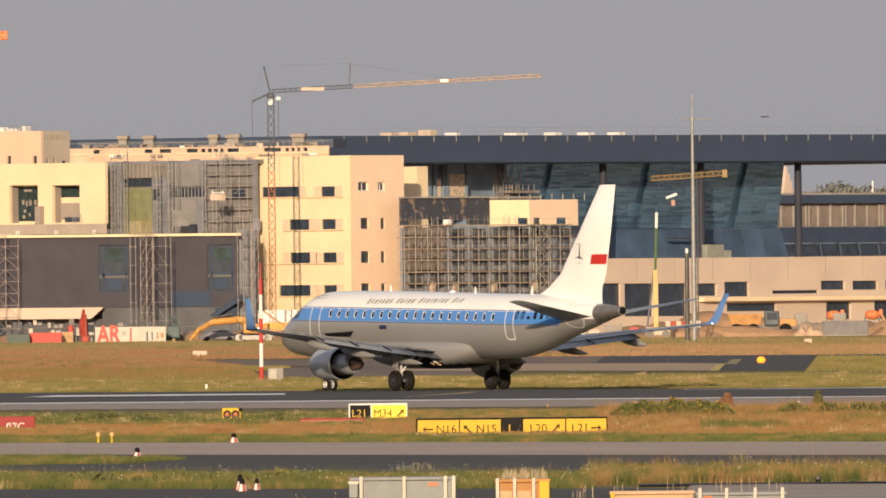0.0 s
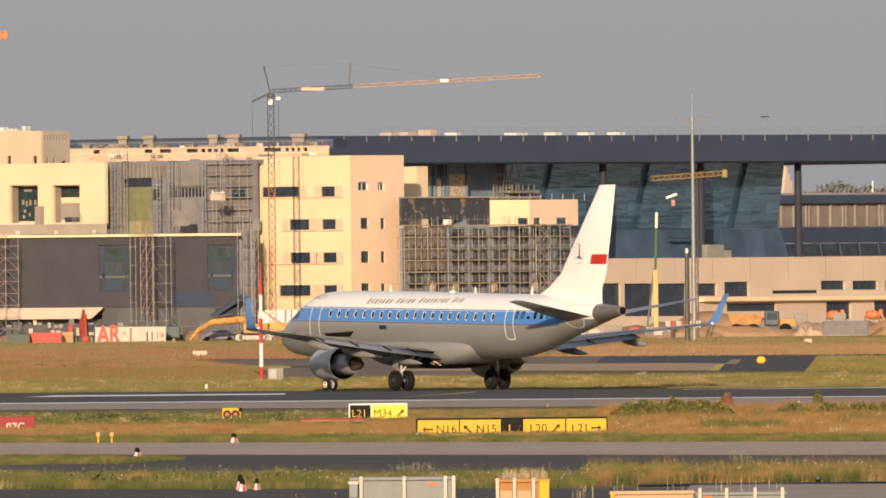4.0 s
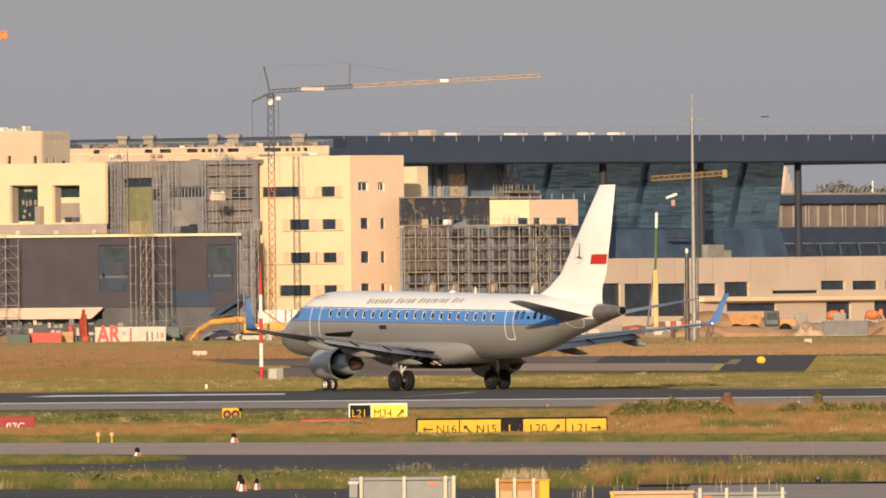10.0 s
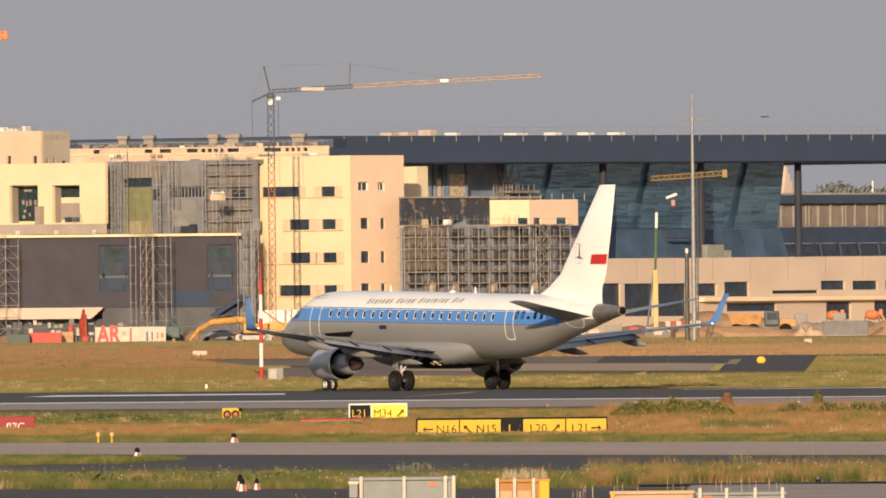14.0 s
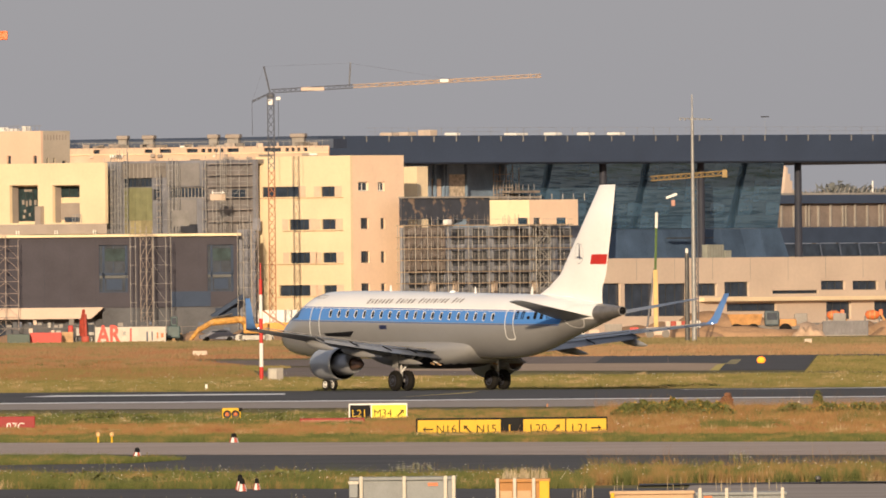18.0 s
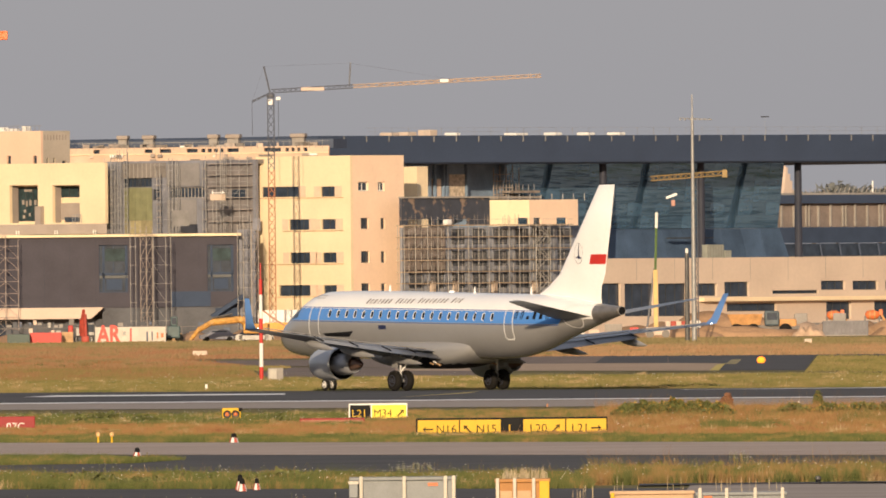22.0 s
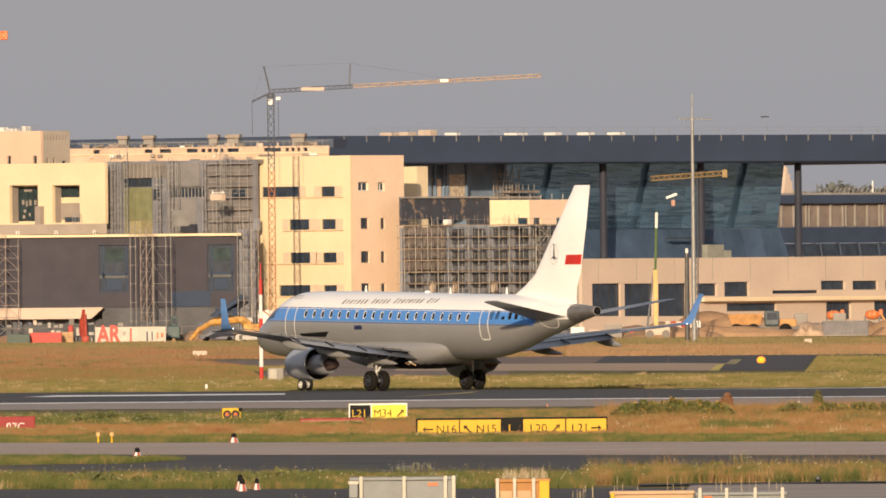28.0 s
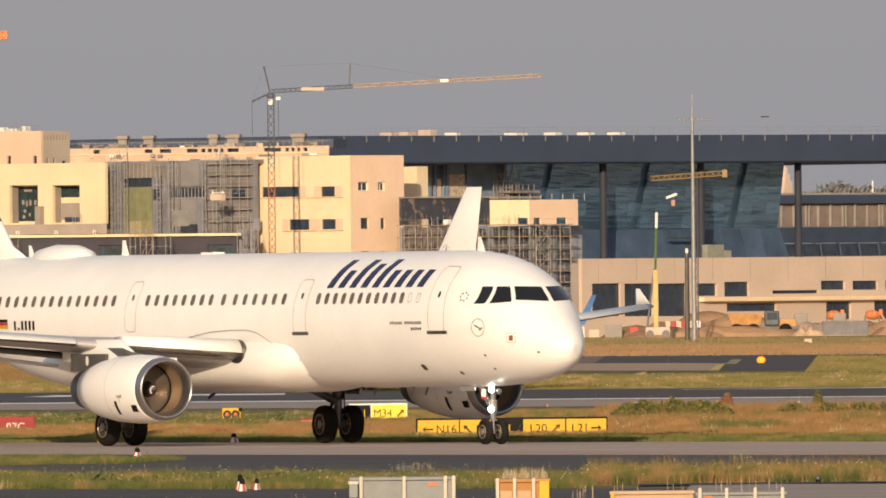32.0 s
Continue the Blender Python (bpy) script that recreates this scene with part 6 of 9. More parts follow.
def airliner():
    th = anchor("airliner", Matrix.Identity(4), "white narrow-body airliner with dark blue title bars, taxiing", "airplane")
    b = AIR_HULL
    part("fuselage", b.mesh(72), AIR_W, th, "white fuselage", smooth=True)
    part("belly_fairing", belly(14.1, 28.2, 2.18, 3.45, 1.60, 0.16), AIR_W, th, "white wing-root fairing", smooth=True)
    spans = ((7.31, 12.63, 11), (14.85, 18.02, 6), (18.78, 18.78, 1), (19.6, 23.75, 8), (26.0, 37.27, 20))
    for side in (-1, 1):
        for s0, s1, n in spans:
            for k in range(n):
                s = s0 + (s1 - s0) * k / max(1, n - 1)
                wp = part("window", b.oval(s, 4.46, 0.128, 0.172, side, 0.012), WINDOW_RING, th)
                part("pane", b.oval(s, 4.46, 0.092, 0.135, side, 0.02), CABIN_P, wp)
        for name, q in (("front_door", [(4.62, 3.42), (5.52, 3.42), (5.60, 5.40), (4.75, 5.38)]), ("middle_door", [(13.3, 3.40), (14.1, 3.40), (14.12, 5.04), (13.32, 5.04)]),
                        ("wing_door", [(24.4, 3.5), (25.1, 3.5), (25.12, 5.04), (24.42, 5.04)]), ("rear_door", [(38.0, 3.5), (38.8, 3.5), (38.8, 5.2), (38.0, 5.2)])):
            d = part(name, b.outline(q, side, 0.014, 0.2), DOOR_LINE, th)
            c = (q[0][0] + q[1][0]) / 2
            part("peephole", b.oval(c, 4.55, 0.06, 0.09, side, 0.016), COCKPIT, d)
            if name != "wing_door":
                part("door_sill", b.decal([(q[0][0] - 0.12, 3.36), (q[1][0] + 0.12, 3.36), (q[1][0] + 0.12, 3.46), (q[0][0] - 0.12, 3.46)], side, 4, 1, 0.02), GUNMETAL, d)
        # cockpit panes: corners as (half width, height) on the nose
        for name, q in (("windscreen", [(0.06, 4.31), (0.93, 4.36), (0.77, 4.77), (0.06, 4.75)]), ("cockpit_window", [(1.03, 4.31), (1.42, 4.26), (1.10, 4.77), (0.86, 4.77)]), ("cockpit_window", [(1.48, 4.26), (1.62, 4.25), (1.33, 4.77), (1.16, 4.77)])):
            part(name, b.nose_pane(q, side), COCKPIT, th, smooth=True)
        lettering_bars(b, side, 12.35 if side < 0 else 5.9, 5.9 if side < 0 else 12.35, 4.78, 5.62, [1.0, .62, 1.0, .85, 1.0, .62, .62, .62, .62], DEEP_BLUE, th, "title_bar", 0.35, 0.42, "dark blue slanted bar")
        # round emblem and small marks
        bm = bmesh.new()
        for i in range(32):
            a0, a1 = 2 * math.pi * i / 32, 2 * math.pi * (i + 1) / 32
            bm.faces.new([bm.verts.new(b.skin(2.95 + r * 1.1 * math.cos(a), 3.54 + r * math.sin(a), side, 0.014)) for a, r in ((a0, 0.27), (a1, 0.27), (a1, 0.25), (a0, 0.25))])
        for q in ([(3.12, 3.60), (2.85, 3.48), (2.85, 3.53), (3.1, 3.64)], [(2.9, 3.48), (2.75, 3.56), (2.73, 3.52), (2.87, 3.44)]):
            bm.faces.new([bm.verts.new(b.skin(s, z, side, 0.014)) for s, z in q])
        part("emblem_ring", bm, GUNMETAL, th, "thin dark ring emblem")
        part("service_hatch", b.decal([(1.57, 3.14), (1.72, 3.14), (1.72, 3.30), (1.57, 3.30)], side, 2, 2), HATCH, th, "small red-brown hatch mark")
        part("hatch_frame", b.outline([(1.49, 3.08), (1.80, 3.08), (1.80, 3.36), (1.49, 3.36)], side, 0.01), DOOR_LINE, th)
        if side > 0:
            part("belly_antenna", foil([(-21.3, -0.3, 1.70, 1.3, 0.1, (1, 0)), (-21.75, -0.3, 1.60, 0.8, 0.1, (1, 0))], 6), AIR_W, th, "white blade antenna under the belly")
            part("drain_mast", tubes([((-23.2, 0.3, 1.72), (-23.9, 0.3, 1.44))], 0.05, 6), GUNMETAL, th)
        for s in (9.6, 12.9):
            part("drain_mast", tubes([((-s, side * 0.25, 1.78), (-s - 0.18, side * 0.25, 1.5))], 0.035, 6), GUNMETAL, th)
        lettering_bars(b, side, 7.9, 5.9, 3.66, 3.76, [.8, .9, .8, .8, .8, .8, 0, .9, .9, .9, .9, .8, .9, .9, .9], GUNMETAL, th, "type_bar", 0.1, 0.35)
        lettering_bars(b, side, 6.6, 5.9, 3.48, 3.58, [.9, .8, .9, .8, .8], GUNMETAL, th, "type_bar", 0.1, 0.35)
        lettering_bars(b, side, 32.55, 31.0, 3.58, 3.90, [.9, .25, .9, .9, .9, .9], BLACK, th, "registration_bar", 0.0, 0.45, "dark bar")
        for i, mt in enumerate((BLACK, RED, SIGN_Y)):
            part("flag_bar", b.decal([(33.0, 3.83 - i * 0.1), (33.7, 3.83 - i * 0.1), (33.7, 3.92 - i * 0.1), (33.0, 3.92 - i * 0.1)], side, 2, 1), mt, th)
        for s, z in ((6.79, 4.46), (6.26, 4.46)):
            part("blanked_window", b.outline([(s - 0.09, z - 0.14), (s + 0.09, z - 0.14), (s + 0.09, z + 0.14), (s - 0.09, z + 0.14)], side, 0.012, 0.085), SEAM, th)
    seam = ((21.05, 3.31), (19.57, 3.47), (18.46, 3.52), (17.1, 3.53), (16.44, 3.43), (15.83, 3.2), (15.18, 2.77), (14.71, 2.33), (14.39, 1.98))
    for side in (-1, 1):
        bm = bmesh.new()
        for (s0, z0), (s1, z1) in zip(seam, seam[1:]):
            nx, nz = (z1 - z0), -(s1 - s0)
            d = 0.013 / math.hypot(nx, nz)
            b.decal([(s0 - nx * d, z0 - nz * d), (s1 - nx * d, z1 - nz * d), (s1 + nx * d, z1 + nz * d), (s0 + nx * d, z0 + nz * d)], side, 3, 1, 0.03, bm)
        part("fairing_seam", bm, SEAM, th)
    for st, z, r in ((6.77, 2.36, 0.09), (2.92, 2.71, 0.035), (4.82, 2.18, 0.05), (0.75, 2.79, 0.03), (2.9, 2.3, 0.03), (14.4, 2.6, 0.03)):
        for side in (-1, 1):
            part("vent", b.oval(st, z, r * 1.6, r, side, 0.014, 10), GUNMETAL, th)
    for i in range(7):
        a = 2 * math.pi * i / 7
        part("star_mark", b.oval(3.78 + 0.17 * math.cos(a), 4.47 + 0.12 * math.sin(a), 0.035, 0.03, -1, 0.014, 6), GUNMETAL, th)
    for s, h, c in ((5.75, 0.42, 0.5), (28.8, 0.48, 0.5), (35.1, 0.36, 0.4)):
        part("antenna", foil([(-s + 0.3, 0, 5.84, c, 0.1, (1, 0)), (-s + 0.05, 0, 5.86 + h, 0.2, 0.1, (1, 0))], 6), AIR_W, th, "white blade antenna")
    part("antenna_plate", boxes((-23.4, -22.6, -0.2, 0.2, 5.86, 5.93)), AIR_W, th)
    bm = turned([(-31.0, 0.05), (-31.3, 0.35), (-32.0, 0.55), (-33.2, 0.58), (-34.2, 0.42), (-34.7, 0.05)], (0, 0, 0), 28)
    for v in bm.verts:
        v.co.z = 5.80 + v.co.z * (0.75 if v.co.z > 0 else 0.1)
    part("antenna_dome", bm, AIR_W, th, "white antenna dome on the crown", smooth=True)
    wing = [(-16.9, 1.3, 2.72, 7.4, 0.15, (0, 1)), (-17.5, 2.2, 2.76, 6.9, 0.152, (0, 1)), (-18.6, 4.2, 2.95, 5.6, 0.135, (0, 1)), (-19.95, 6.4, 3.16, 4.35, 0.11, (0, 1)), (-22.6, 11.6, 3.6, 2.75, 0.11, (0, 1)), (-25.4, 16.9, 4.12, 1.65, 0.10, (0, 1))]
    for side in (-1, 1):
        f = (lambda r: r) if side > 0 else mirror
        wg = part("wing", foil(f(wing)), WING_L, th, "light grey swept wing", smooth=True)
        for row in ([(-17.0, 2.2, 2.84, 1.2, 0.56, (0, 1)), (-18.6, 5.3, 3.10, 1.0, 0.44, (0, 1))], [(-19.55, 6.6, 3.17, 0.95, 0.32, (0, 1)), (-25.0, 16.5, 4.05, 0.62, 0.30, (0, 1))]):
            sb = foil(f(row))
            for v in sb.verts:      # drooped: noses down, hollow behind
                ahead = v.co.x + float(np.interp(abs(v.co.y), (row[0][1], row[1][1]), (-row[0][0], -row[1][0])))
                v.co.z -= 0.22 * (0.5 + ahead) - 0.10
            sl = part("slat", sb, [SLAT_M, AIR_W], wg, "drooped slat, white above, dark bare metal below for its shaded underside", smooth=True)
            # faces turned down get the dark metal, so the underside's shade is coloured in
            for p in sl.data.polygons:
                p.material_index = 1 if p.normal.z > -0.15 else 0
        part("slat_gap", foil(f([(-16.93, 2.08, 2.81, 1.5, 0.56, (0, 1)), (-16.95, 2.19, 2.82, 1.5, 0.56, (0, 1))])), GUNMETAL, wg, "dark gap at the slat's inner end", smooth=True)
        fe = [(-25.75, 17.0, 4.14, 1.0, 0.05, (1, 0)), (-26.7, 17.1, 4.68, 0.22, 0.05, (1, 0))]
        part("wingtip_fence", foil(f(fe)), AIR_W, wg, "white wingtip fence", smooth=True)
        part("wingtip_fence", foil(f([(-25.9, 17.0, 4.12, 0.8, 0.05, (1, 0)), (-26.5, 17.1, 3.88, 0.2, 0.05, (1, 0))])), AIR_W, wg, smooth=True)
        for y, s0, s1, z in ((4.6, 21.0, 25.6, 2.52), (9.2, 21.8, 25.4, 3.0), (12.6, 23.6, 26.4, 3.42)):
            part("flap_fairing", pod(-s0, -s1, side * y, z, 0.24, 0.36, 0.12), AIR_W, wg, smooth=True)
        part("flap", foil(f([(-24.2, 2.2, 2.18, 1.5, 0.1, (0, 1)), (-24.25, 6.4, 2.68, 1.2, 0.1, (0, 1)), (-25.4, 12.8, 3.4, 0.9, 0.1, (0, 1))])), AIR_W, wg, smooth=True)
        # solid gunmetal foil whose colour stands in for shade under the wing
        part("flap_cove", foil(f([(-22.4, 2.2, 2.50, 1.6, 0.22, (0, 1)), (-23.0, 6.4, 2.90, 1.1, 0.22, (0, 1)), (-24.5, 12.8, 3.5, 0.8, 0.2, (0, 1))])), GUNMETAL, wg, "dark foil standing in for the shade of the flap cove", smooth=True)
        ey, ez = side * 5.75, 1.76
        eng = part("engine", turned([(-20.1, 0.62), (-20.1, 0.70), (-19.3, 0.88), (-18.3, 1.01), (-17.2, 1.055), (-16.3, 1.03), (-15.9, 0.985), (-15.76, 0.962), (-15.78, 0.84), (-16.3, 0.79), (-16.7, 0.795)], (0, ey, ez), 56), AIR_W, th, "white turbofan engine under the wing", smooth=True)
        part("intake_lip", turned([(-15.78, 0.972), (-15.66, 0.955), (-15.53, 0.905), (-15.5, 0.87), (-15.54, 0.825), (-15.75, 0.782), (-16.0, 0.77)], (0, ey, ez), 56), LIP, eng, "polished metal intake lip", smooth=True)
        part("intake_duct", turned([(-15.98, 0.768), (-16.3, 0.772), (-16.75, 0.785)], (0, ey, ez), 48), DUCT, eng, smooth=True)
        part("duct_joint", turned([(-16.42, 0.772), (-16.45, 0.755), (-16.50, 0.755), (-16.53, 0.775)], (0, ey, ez), 48), BLACK, eng, "dark joint round the intake", smooth=True)
        for k in range(22):
            if k == 0:
                bm = bmesh.new()
                for dx in (0.0, 0.015):
                    bm.faces.new([bm.verts.new((x - dx, w, r)) for x, r, w in ((-16.56, 0.22, -0.05), (-16.70, 0.22, 0.05), (-16.75, 0.775, 0.13), (-16.54, 0.775, -0.02))])
                bl = part("fan_blade", bm, FAN, eng)
                blade = bl.data
            else:
                bl = new("fan_blade", blade)
                bl.parent = eng
            bl.matrix_local = Matrix.Translation((0, ey, ez)) @ Matrix.Rotation(2 * math.pi * k / 22, 4, "X")
        part("fan_disc", turned([(-16.8, 0.79), (-16.8, 0.03)], (0, ey, ez), 40), FAN, eng)
        part("spinner", turned([(-16.72, 0.24), (-16.55, 0.2), (-16.37, 0.1), (-16.3, 0.02)], (0, ey, ez), 24), GUNMETAL, eng, smooth=True)
        bm = bmesh.new()      # white swirl on the spinner
        for k in range(9):
            a0, a1 = 0.6 + k * 0.42, 0.6 + (k + 1) * 0.42
            r0, r1 = 0.03 + 0.012 * k, 0.03 + 0.012 * (k + 1)
            bm.faces.new([bm.verts.new((-16.27 - 0.8 * r, ey + r * math.cos(a), ez + r * math.sin(a))) for a, r in ((a0, r0), (a1, r1), (a1, r1 + 0.028), (a0, r0 + 0.028))])
        part("spinner_swirl", bm, WHITE_P, eng)
        part("exhaust_nozzle", turned([(-20.05, 0.66), (-20.55, 0.62), (-20.75, 0.58), (-20.75, 0.52), (-20.1, 0.5)], (0, ey, ez), 40), NOZZLE_B, eng, smooth=True)
        part("reverser_seam", turned([(-17.62, 1.052), (-17.64, 1.051)], (0, ey, ez), 56), DOOR_LINE, eng)
        for a0, a1, x0, x1 in ((-46, -20, -17.14, -16.98), (-42, -28, -16.2, -15.86)):      # slits in the cowl's lower flank
            bm = bmesh.new()
            rv = 1.066 if x0 < -17 else 1.03
            for k in range(6):
                g0, g1 = radians(a0 + (a1 - a0) * k / 6), radians(a0 + (a1 - a0) * (k + 1) / 6)
                sx = 0.10 * (k / 6 - 0.5)
                bm.faces.new([bm.verts.new((x + sx, ey - rv * math.cos(g), ez + rv * math.sin(g))) for x, g in ((x0, g0), (x1, g0), (x1, g1), (x0, g1))])
            part("cowl_vent", bm, BLACK, eng)
        part("strake", boxes((-17.4, -16.3, ey - side * 0.75 - 0.02, ey - side * 0.75 + 0.02, ez + 0.65, ez + 0.95)), AIR_W, eng)
        for dx, dg, w, m in ((0.0, 0.0, 0.05, HATCH), (0.09, -1.5, 0.06, GUNMETAL), (0.2, 0.0, 0.09, HATCH), (0.1, -9.0, 0.02, HATCH)):      # stencils on the cowl
            bm = bmesh.new()
            bm.faces.new([bm.verts.new((-16.62 + dx + a, ey - 1.052 * math.cos(radians(g + dg)), ez + 1.052 * math.sin(radians(g + dg)))) for a, g in ((0, -14), (w, -14), (w, -9), (0, -9))])
            part("cowl_stencil", bm, m, eng)
        pyl = part("pylon", foil([(-16.9, ey, ez + 0.85, 5.2, 0.075, (1, 0)), (-17.5, ey, 2.95, 4.6, 0.08, (1, 0)), (-18.3, ey, 3.28, 2.2, 0.09, (1, 0))]), AIR_W, eng, "white engine pylon", smooth=True)
        # this box and the foil below it carry the wing's shade as dark colour
        part("pylon_panel", boxes((-21.1, -18.8, ey - 0.24, ey + 0.24, 2.3, 2.84)), PYLON_D, pyl, "pylon side, coloured dark grey for the wing's shade")
        part("pylon_gap", foil([(-16.6, ey, 2.68, 2.0, 0.30, (1, 0)), (-17.9, ey, 3.02, 1.6, 0.30, (1, 0))]), PYLON_D, pyl, "dark foil for the shaded gap between pylon and slat", smooth=True)
        bm = bmesh.new()
        bm.faces.new([bm.verts.new((-20.0 + 0.10 * math.cos(math.pi * k / 8), ey - 0.246, 2.63 + 0.15 * math.sin(math.pi * k / 8))) for k in range(16)])
        part("pylon_disc", bm, WHITE_P, pyl)
        part("tailplane", foil(f([(-37.6, 0.5, 4.6, 4.0, 0.1, (0, 1)), (-41.2, 6.2, 5.3, 1.6, 0.09, (0, 1))])), AIR_W, th, "white horizontal tailplane", smooth=True)
        gear = part("main_gear", tubes([((-21.98, side * 3.79, 2.5), (-21.98, side * 3.79, 0.58)), ((-21.98, side * 2.2, 2.0), (-21.98, side * 3.7, 1.3)), ((-21.98, side * 3.25, 0.58), (-21.98, side * 4.33, 0.58))], 0.13, 12), GUNMETAL, th, "steel main landing gear leg")
        part("gear_door", boxes((-22.5, -21.5, side * 4.28 - 0.03, side * 4.28 + 0.03, 1.5, 2.45)), GUNMETAL, gear)
        part("upper_strut", turned([(1.35, 0.17), (1.6, 0.2), (2.5, 0.24)], (-21.98, side * 3.79, 0), 14, "z", True), GUNMETAL, gear, smooth=True)
        part("brake_line", tubes([((-21.8, side * 3.79 + 0.1, 1.9), (-21.78, side * 3.79 + 0.14, 0.7))], 0.025, 6), BLACK, gear)
        part("leg_door", boxes((-22.35, -21.6, side * 3.79 + side * 0.26 - 0.02, side * 3.79 + side * 0.26 + 0.02, 1.55, 2.3)), GUNMETAL, gear)
        part("torque_link", tubes([((-22.15, side * 3.79, 1.5), (-22.45, side * 3.79, 1.1)), ((-22.45, side * 3.79, 1.1), (-22.15, side * 3.79, 0.75))], 0.06, 8), STEEL, gear)
        for dy in (-0.46, 0.46):
            wheel(th, "airliner", 21.98, side * 3.79 + dy, 0.585, 0.43, RIM)
    for ob in th.children_recursive:      # engines hang a little further forward
        if ob.name.startswith(("engine", "intake", "fan_disc", "spinner", "exhaust_nozzle", "reverser", "cowl_vent", "strake")):
            ob.data.transform(Matrix.Translation((0.25, 0, 0)))
        elif ob.name.startswith("fan_blade"):
            ob.matrix_local = Matrix.Translation((0.25, 0, 0)) @ ob.matrix_local
    fin = part("fin_root", foil([(-34.6, 0, 5.55, 8.4, 0.03, (1, 0)), (-36.3, 0, 6.2, 6.6, 0.08, (1, 0)), (-37.1, 0, 7.0, 6.0, 0.085, (1, 0))]), AIR_W, th, "white fin root with fillet", smooth=True)
    part("fin", foil([(-37.1, 0, 7.0, 6.0, 0.085, (1, 0)), (-41.7, 0, 11.76, 2.7, 0.09, (1, 0))]), DEEP_BLUE, fin, "dark blue tail fin", smooth=True)
    ng = part("nose_gear", tubes([((-5.07, 0, 1.9), (-5.07, 0, 0.38)), ((-5.9, 0, 1.8), (-5.1, 0, 1.05)), ((-5.07, -0.33, 0.38), (-5.07, 0.33, 0.38))], 0.085, 12), CHROME, th, "bright nose landing gear leg")
    part("collar", turned([(0, 0.13), (0.35, 0.13)], (-5.07, 0, 1.0), 16, "z", True), STEEL, ng)
    for dy, z in ((-0.12, 1.66), (0.14, 1.60), (-0.14, 1.06)):
        part("landing_lamp", turned([(-4.94, 0.10), (-4.92, 0.09), (-4.915, 0.01)], (0, dy, z), 16, "x", True), LAMP if dy < 0 else CHROME, ng)
    for sd in (-1, 1):
        part("gear_door", boxes((-6.4, -5.5, sd * 0.36 - 0.02, sd * 0.36 + 0.02, 1.62, 1.82)), AIR_G, ng)
    part("marker_plate", boxes((-4.95, -4.94, -0.46, -0.30, 1.44, 1.68)), WHITE_P, ng)
    part("marker_foot", boxes((-4.95, -4.94, -0.46, -0.30, 1.37, 1.435)), RED, ng)
    for dy in (-0.27, 0.27):
        wheel(th, "airliner", 5.07, dy, 0.385, 0.24, RIM)
    return th


jet = regional_jet()
liner = airliner()


# ---- building-site plant and clutter ----
def excavator(x, y, yaw, mat, arm_pts, label, heavy=1.0, hull=None):
    th = anchor("excavator", pose(x, y, 0, 0, 0, yaw), label, "excavator", "site machines")
    for sd in (-1, 1):
        bm = bmesh.new()
        box(bm, -1.7, 1.7, sd * 1.1 - 0.28, sd * 1.1 + 0.28, 0.25, 0.75)
        for e in (-1.7, 1.7):
            tube(bm, (e, sd * 1.1 - 0.28, 0.45), (e, sd * 1.1 + 0.28, 0.45), 0.45, 12)
        part("track", bm, GUNMETAL, th)
    part("body", bevelled(-1.7, 1.2, -1.25, 1.25, 0.95, 2.1, 0.18), hull or mat, th)
    cab = part("cab", bevelled(0.1, 1.4, -1.2, -0.1, 1.3, 2.9, 0.12), GUNMETAL, th)
    part("cab_window", boxes((0.3, 1.2, -1.225, -1.205, 1.9, 2.75)), PANE, cab)
    for (p, q), r, arm in zip(zip(arm_pts, arm_pts[1:]), (0.42, 0.36, 0.28, 0.22), ("boom", "boom", "stick", "bucket_link")):
        seg = part(arm, tubes([((p[0], 0.3, p[1]), (q[0], 0.3, q[1]))], r * heavy, 8), mat, th)
        part("pin", tubes([((q[0], -0.2, q[1]), (q[0], 0.8, q[1]))], r * heavy * 0.7, 8), mat, seg)
    p, q = arm_pts[1], arm_pts[2]
    part("ram", tubes([((p[0] * 0.7 + q[0] * 0.3, 0.3, p[1] + 0.55 * heavy), (q[0], 0.3, q[1] + 0.45 * heavy))], 0.12, 8), GUNMETAL, th, "dark hydraulic ram")
    e = arm_pts[-1]
    bm = bmesh.new()
    for k in range(6):
        a0, a1 = radians(200 + k * 25), radians(225 + k * 25)
        v = [bm.verts.new((e[0] + 0.55 * math.cos(a), yy, e[1] + 0.55 * math.sin(a))) for a, yy in ((a0, -0.3), (a0, 0.9), (a1, 0.9), (a1, -0.3))]
        bm.faces.new(v)
    part("bucket", bm, GUNMETAL, th)
    return th


DUSTY_O = material("dusty_machine_orange", (0.52, 0.27, 0.10), 0.7, vary=0.25, size=0.8)
TEAL_D = material("dark_cab_paint", (0.06, 0.085, 0.10), 0.5, vary=0.2, size=0.6)
DUSTY_Y = material("dusty_machine_yellow", (0.50, 0.26, 0.06), 0.6, vary=0.35, size=0.5)
DULL_RED = material("dull_red_paint", (0.36, 0.05, 0.03), 0.6, vary=0.2, size=0.6)
ex = anchor("excavator", pose(-41.88, 2948, 0), "dull red excavator with its arm raised upright", "excavator", "site machines")
for a in (-1.1, 0.75):
    part("track", bevelled(a, a + 0.5, -1.8, 1.8, 0, 0.8, 0.2), GUNMETAL, ex)
part("body", bevelled(-0.95, 0.35, -0.8, 1.8, 0.75, 1.9, 0.15), GUNMETAL, ex, "dark machine body")
cab = part("cab", bevelled(0.45, 1.4, -0.6, 1.0, 0.8, 2.4, 0.15), GUNMETAL, ex, "blue-grey operator's cab")
part("cab_window", boxes((0.6, 1.25, -0.64, -0.61, 1.3, 2.2)), PANE, cab)
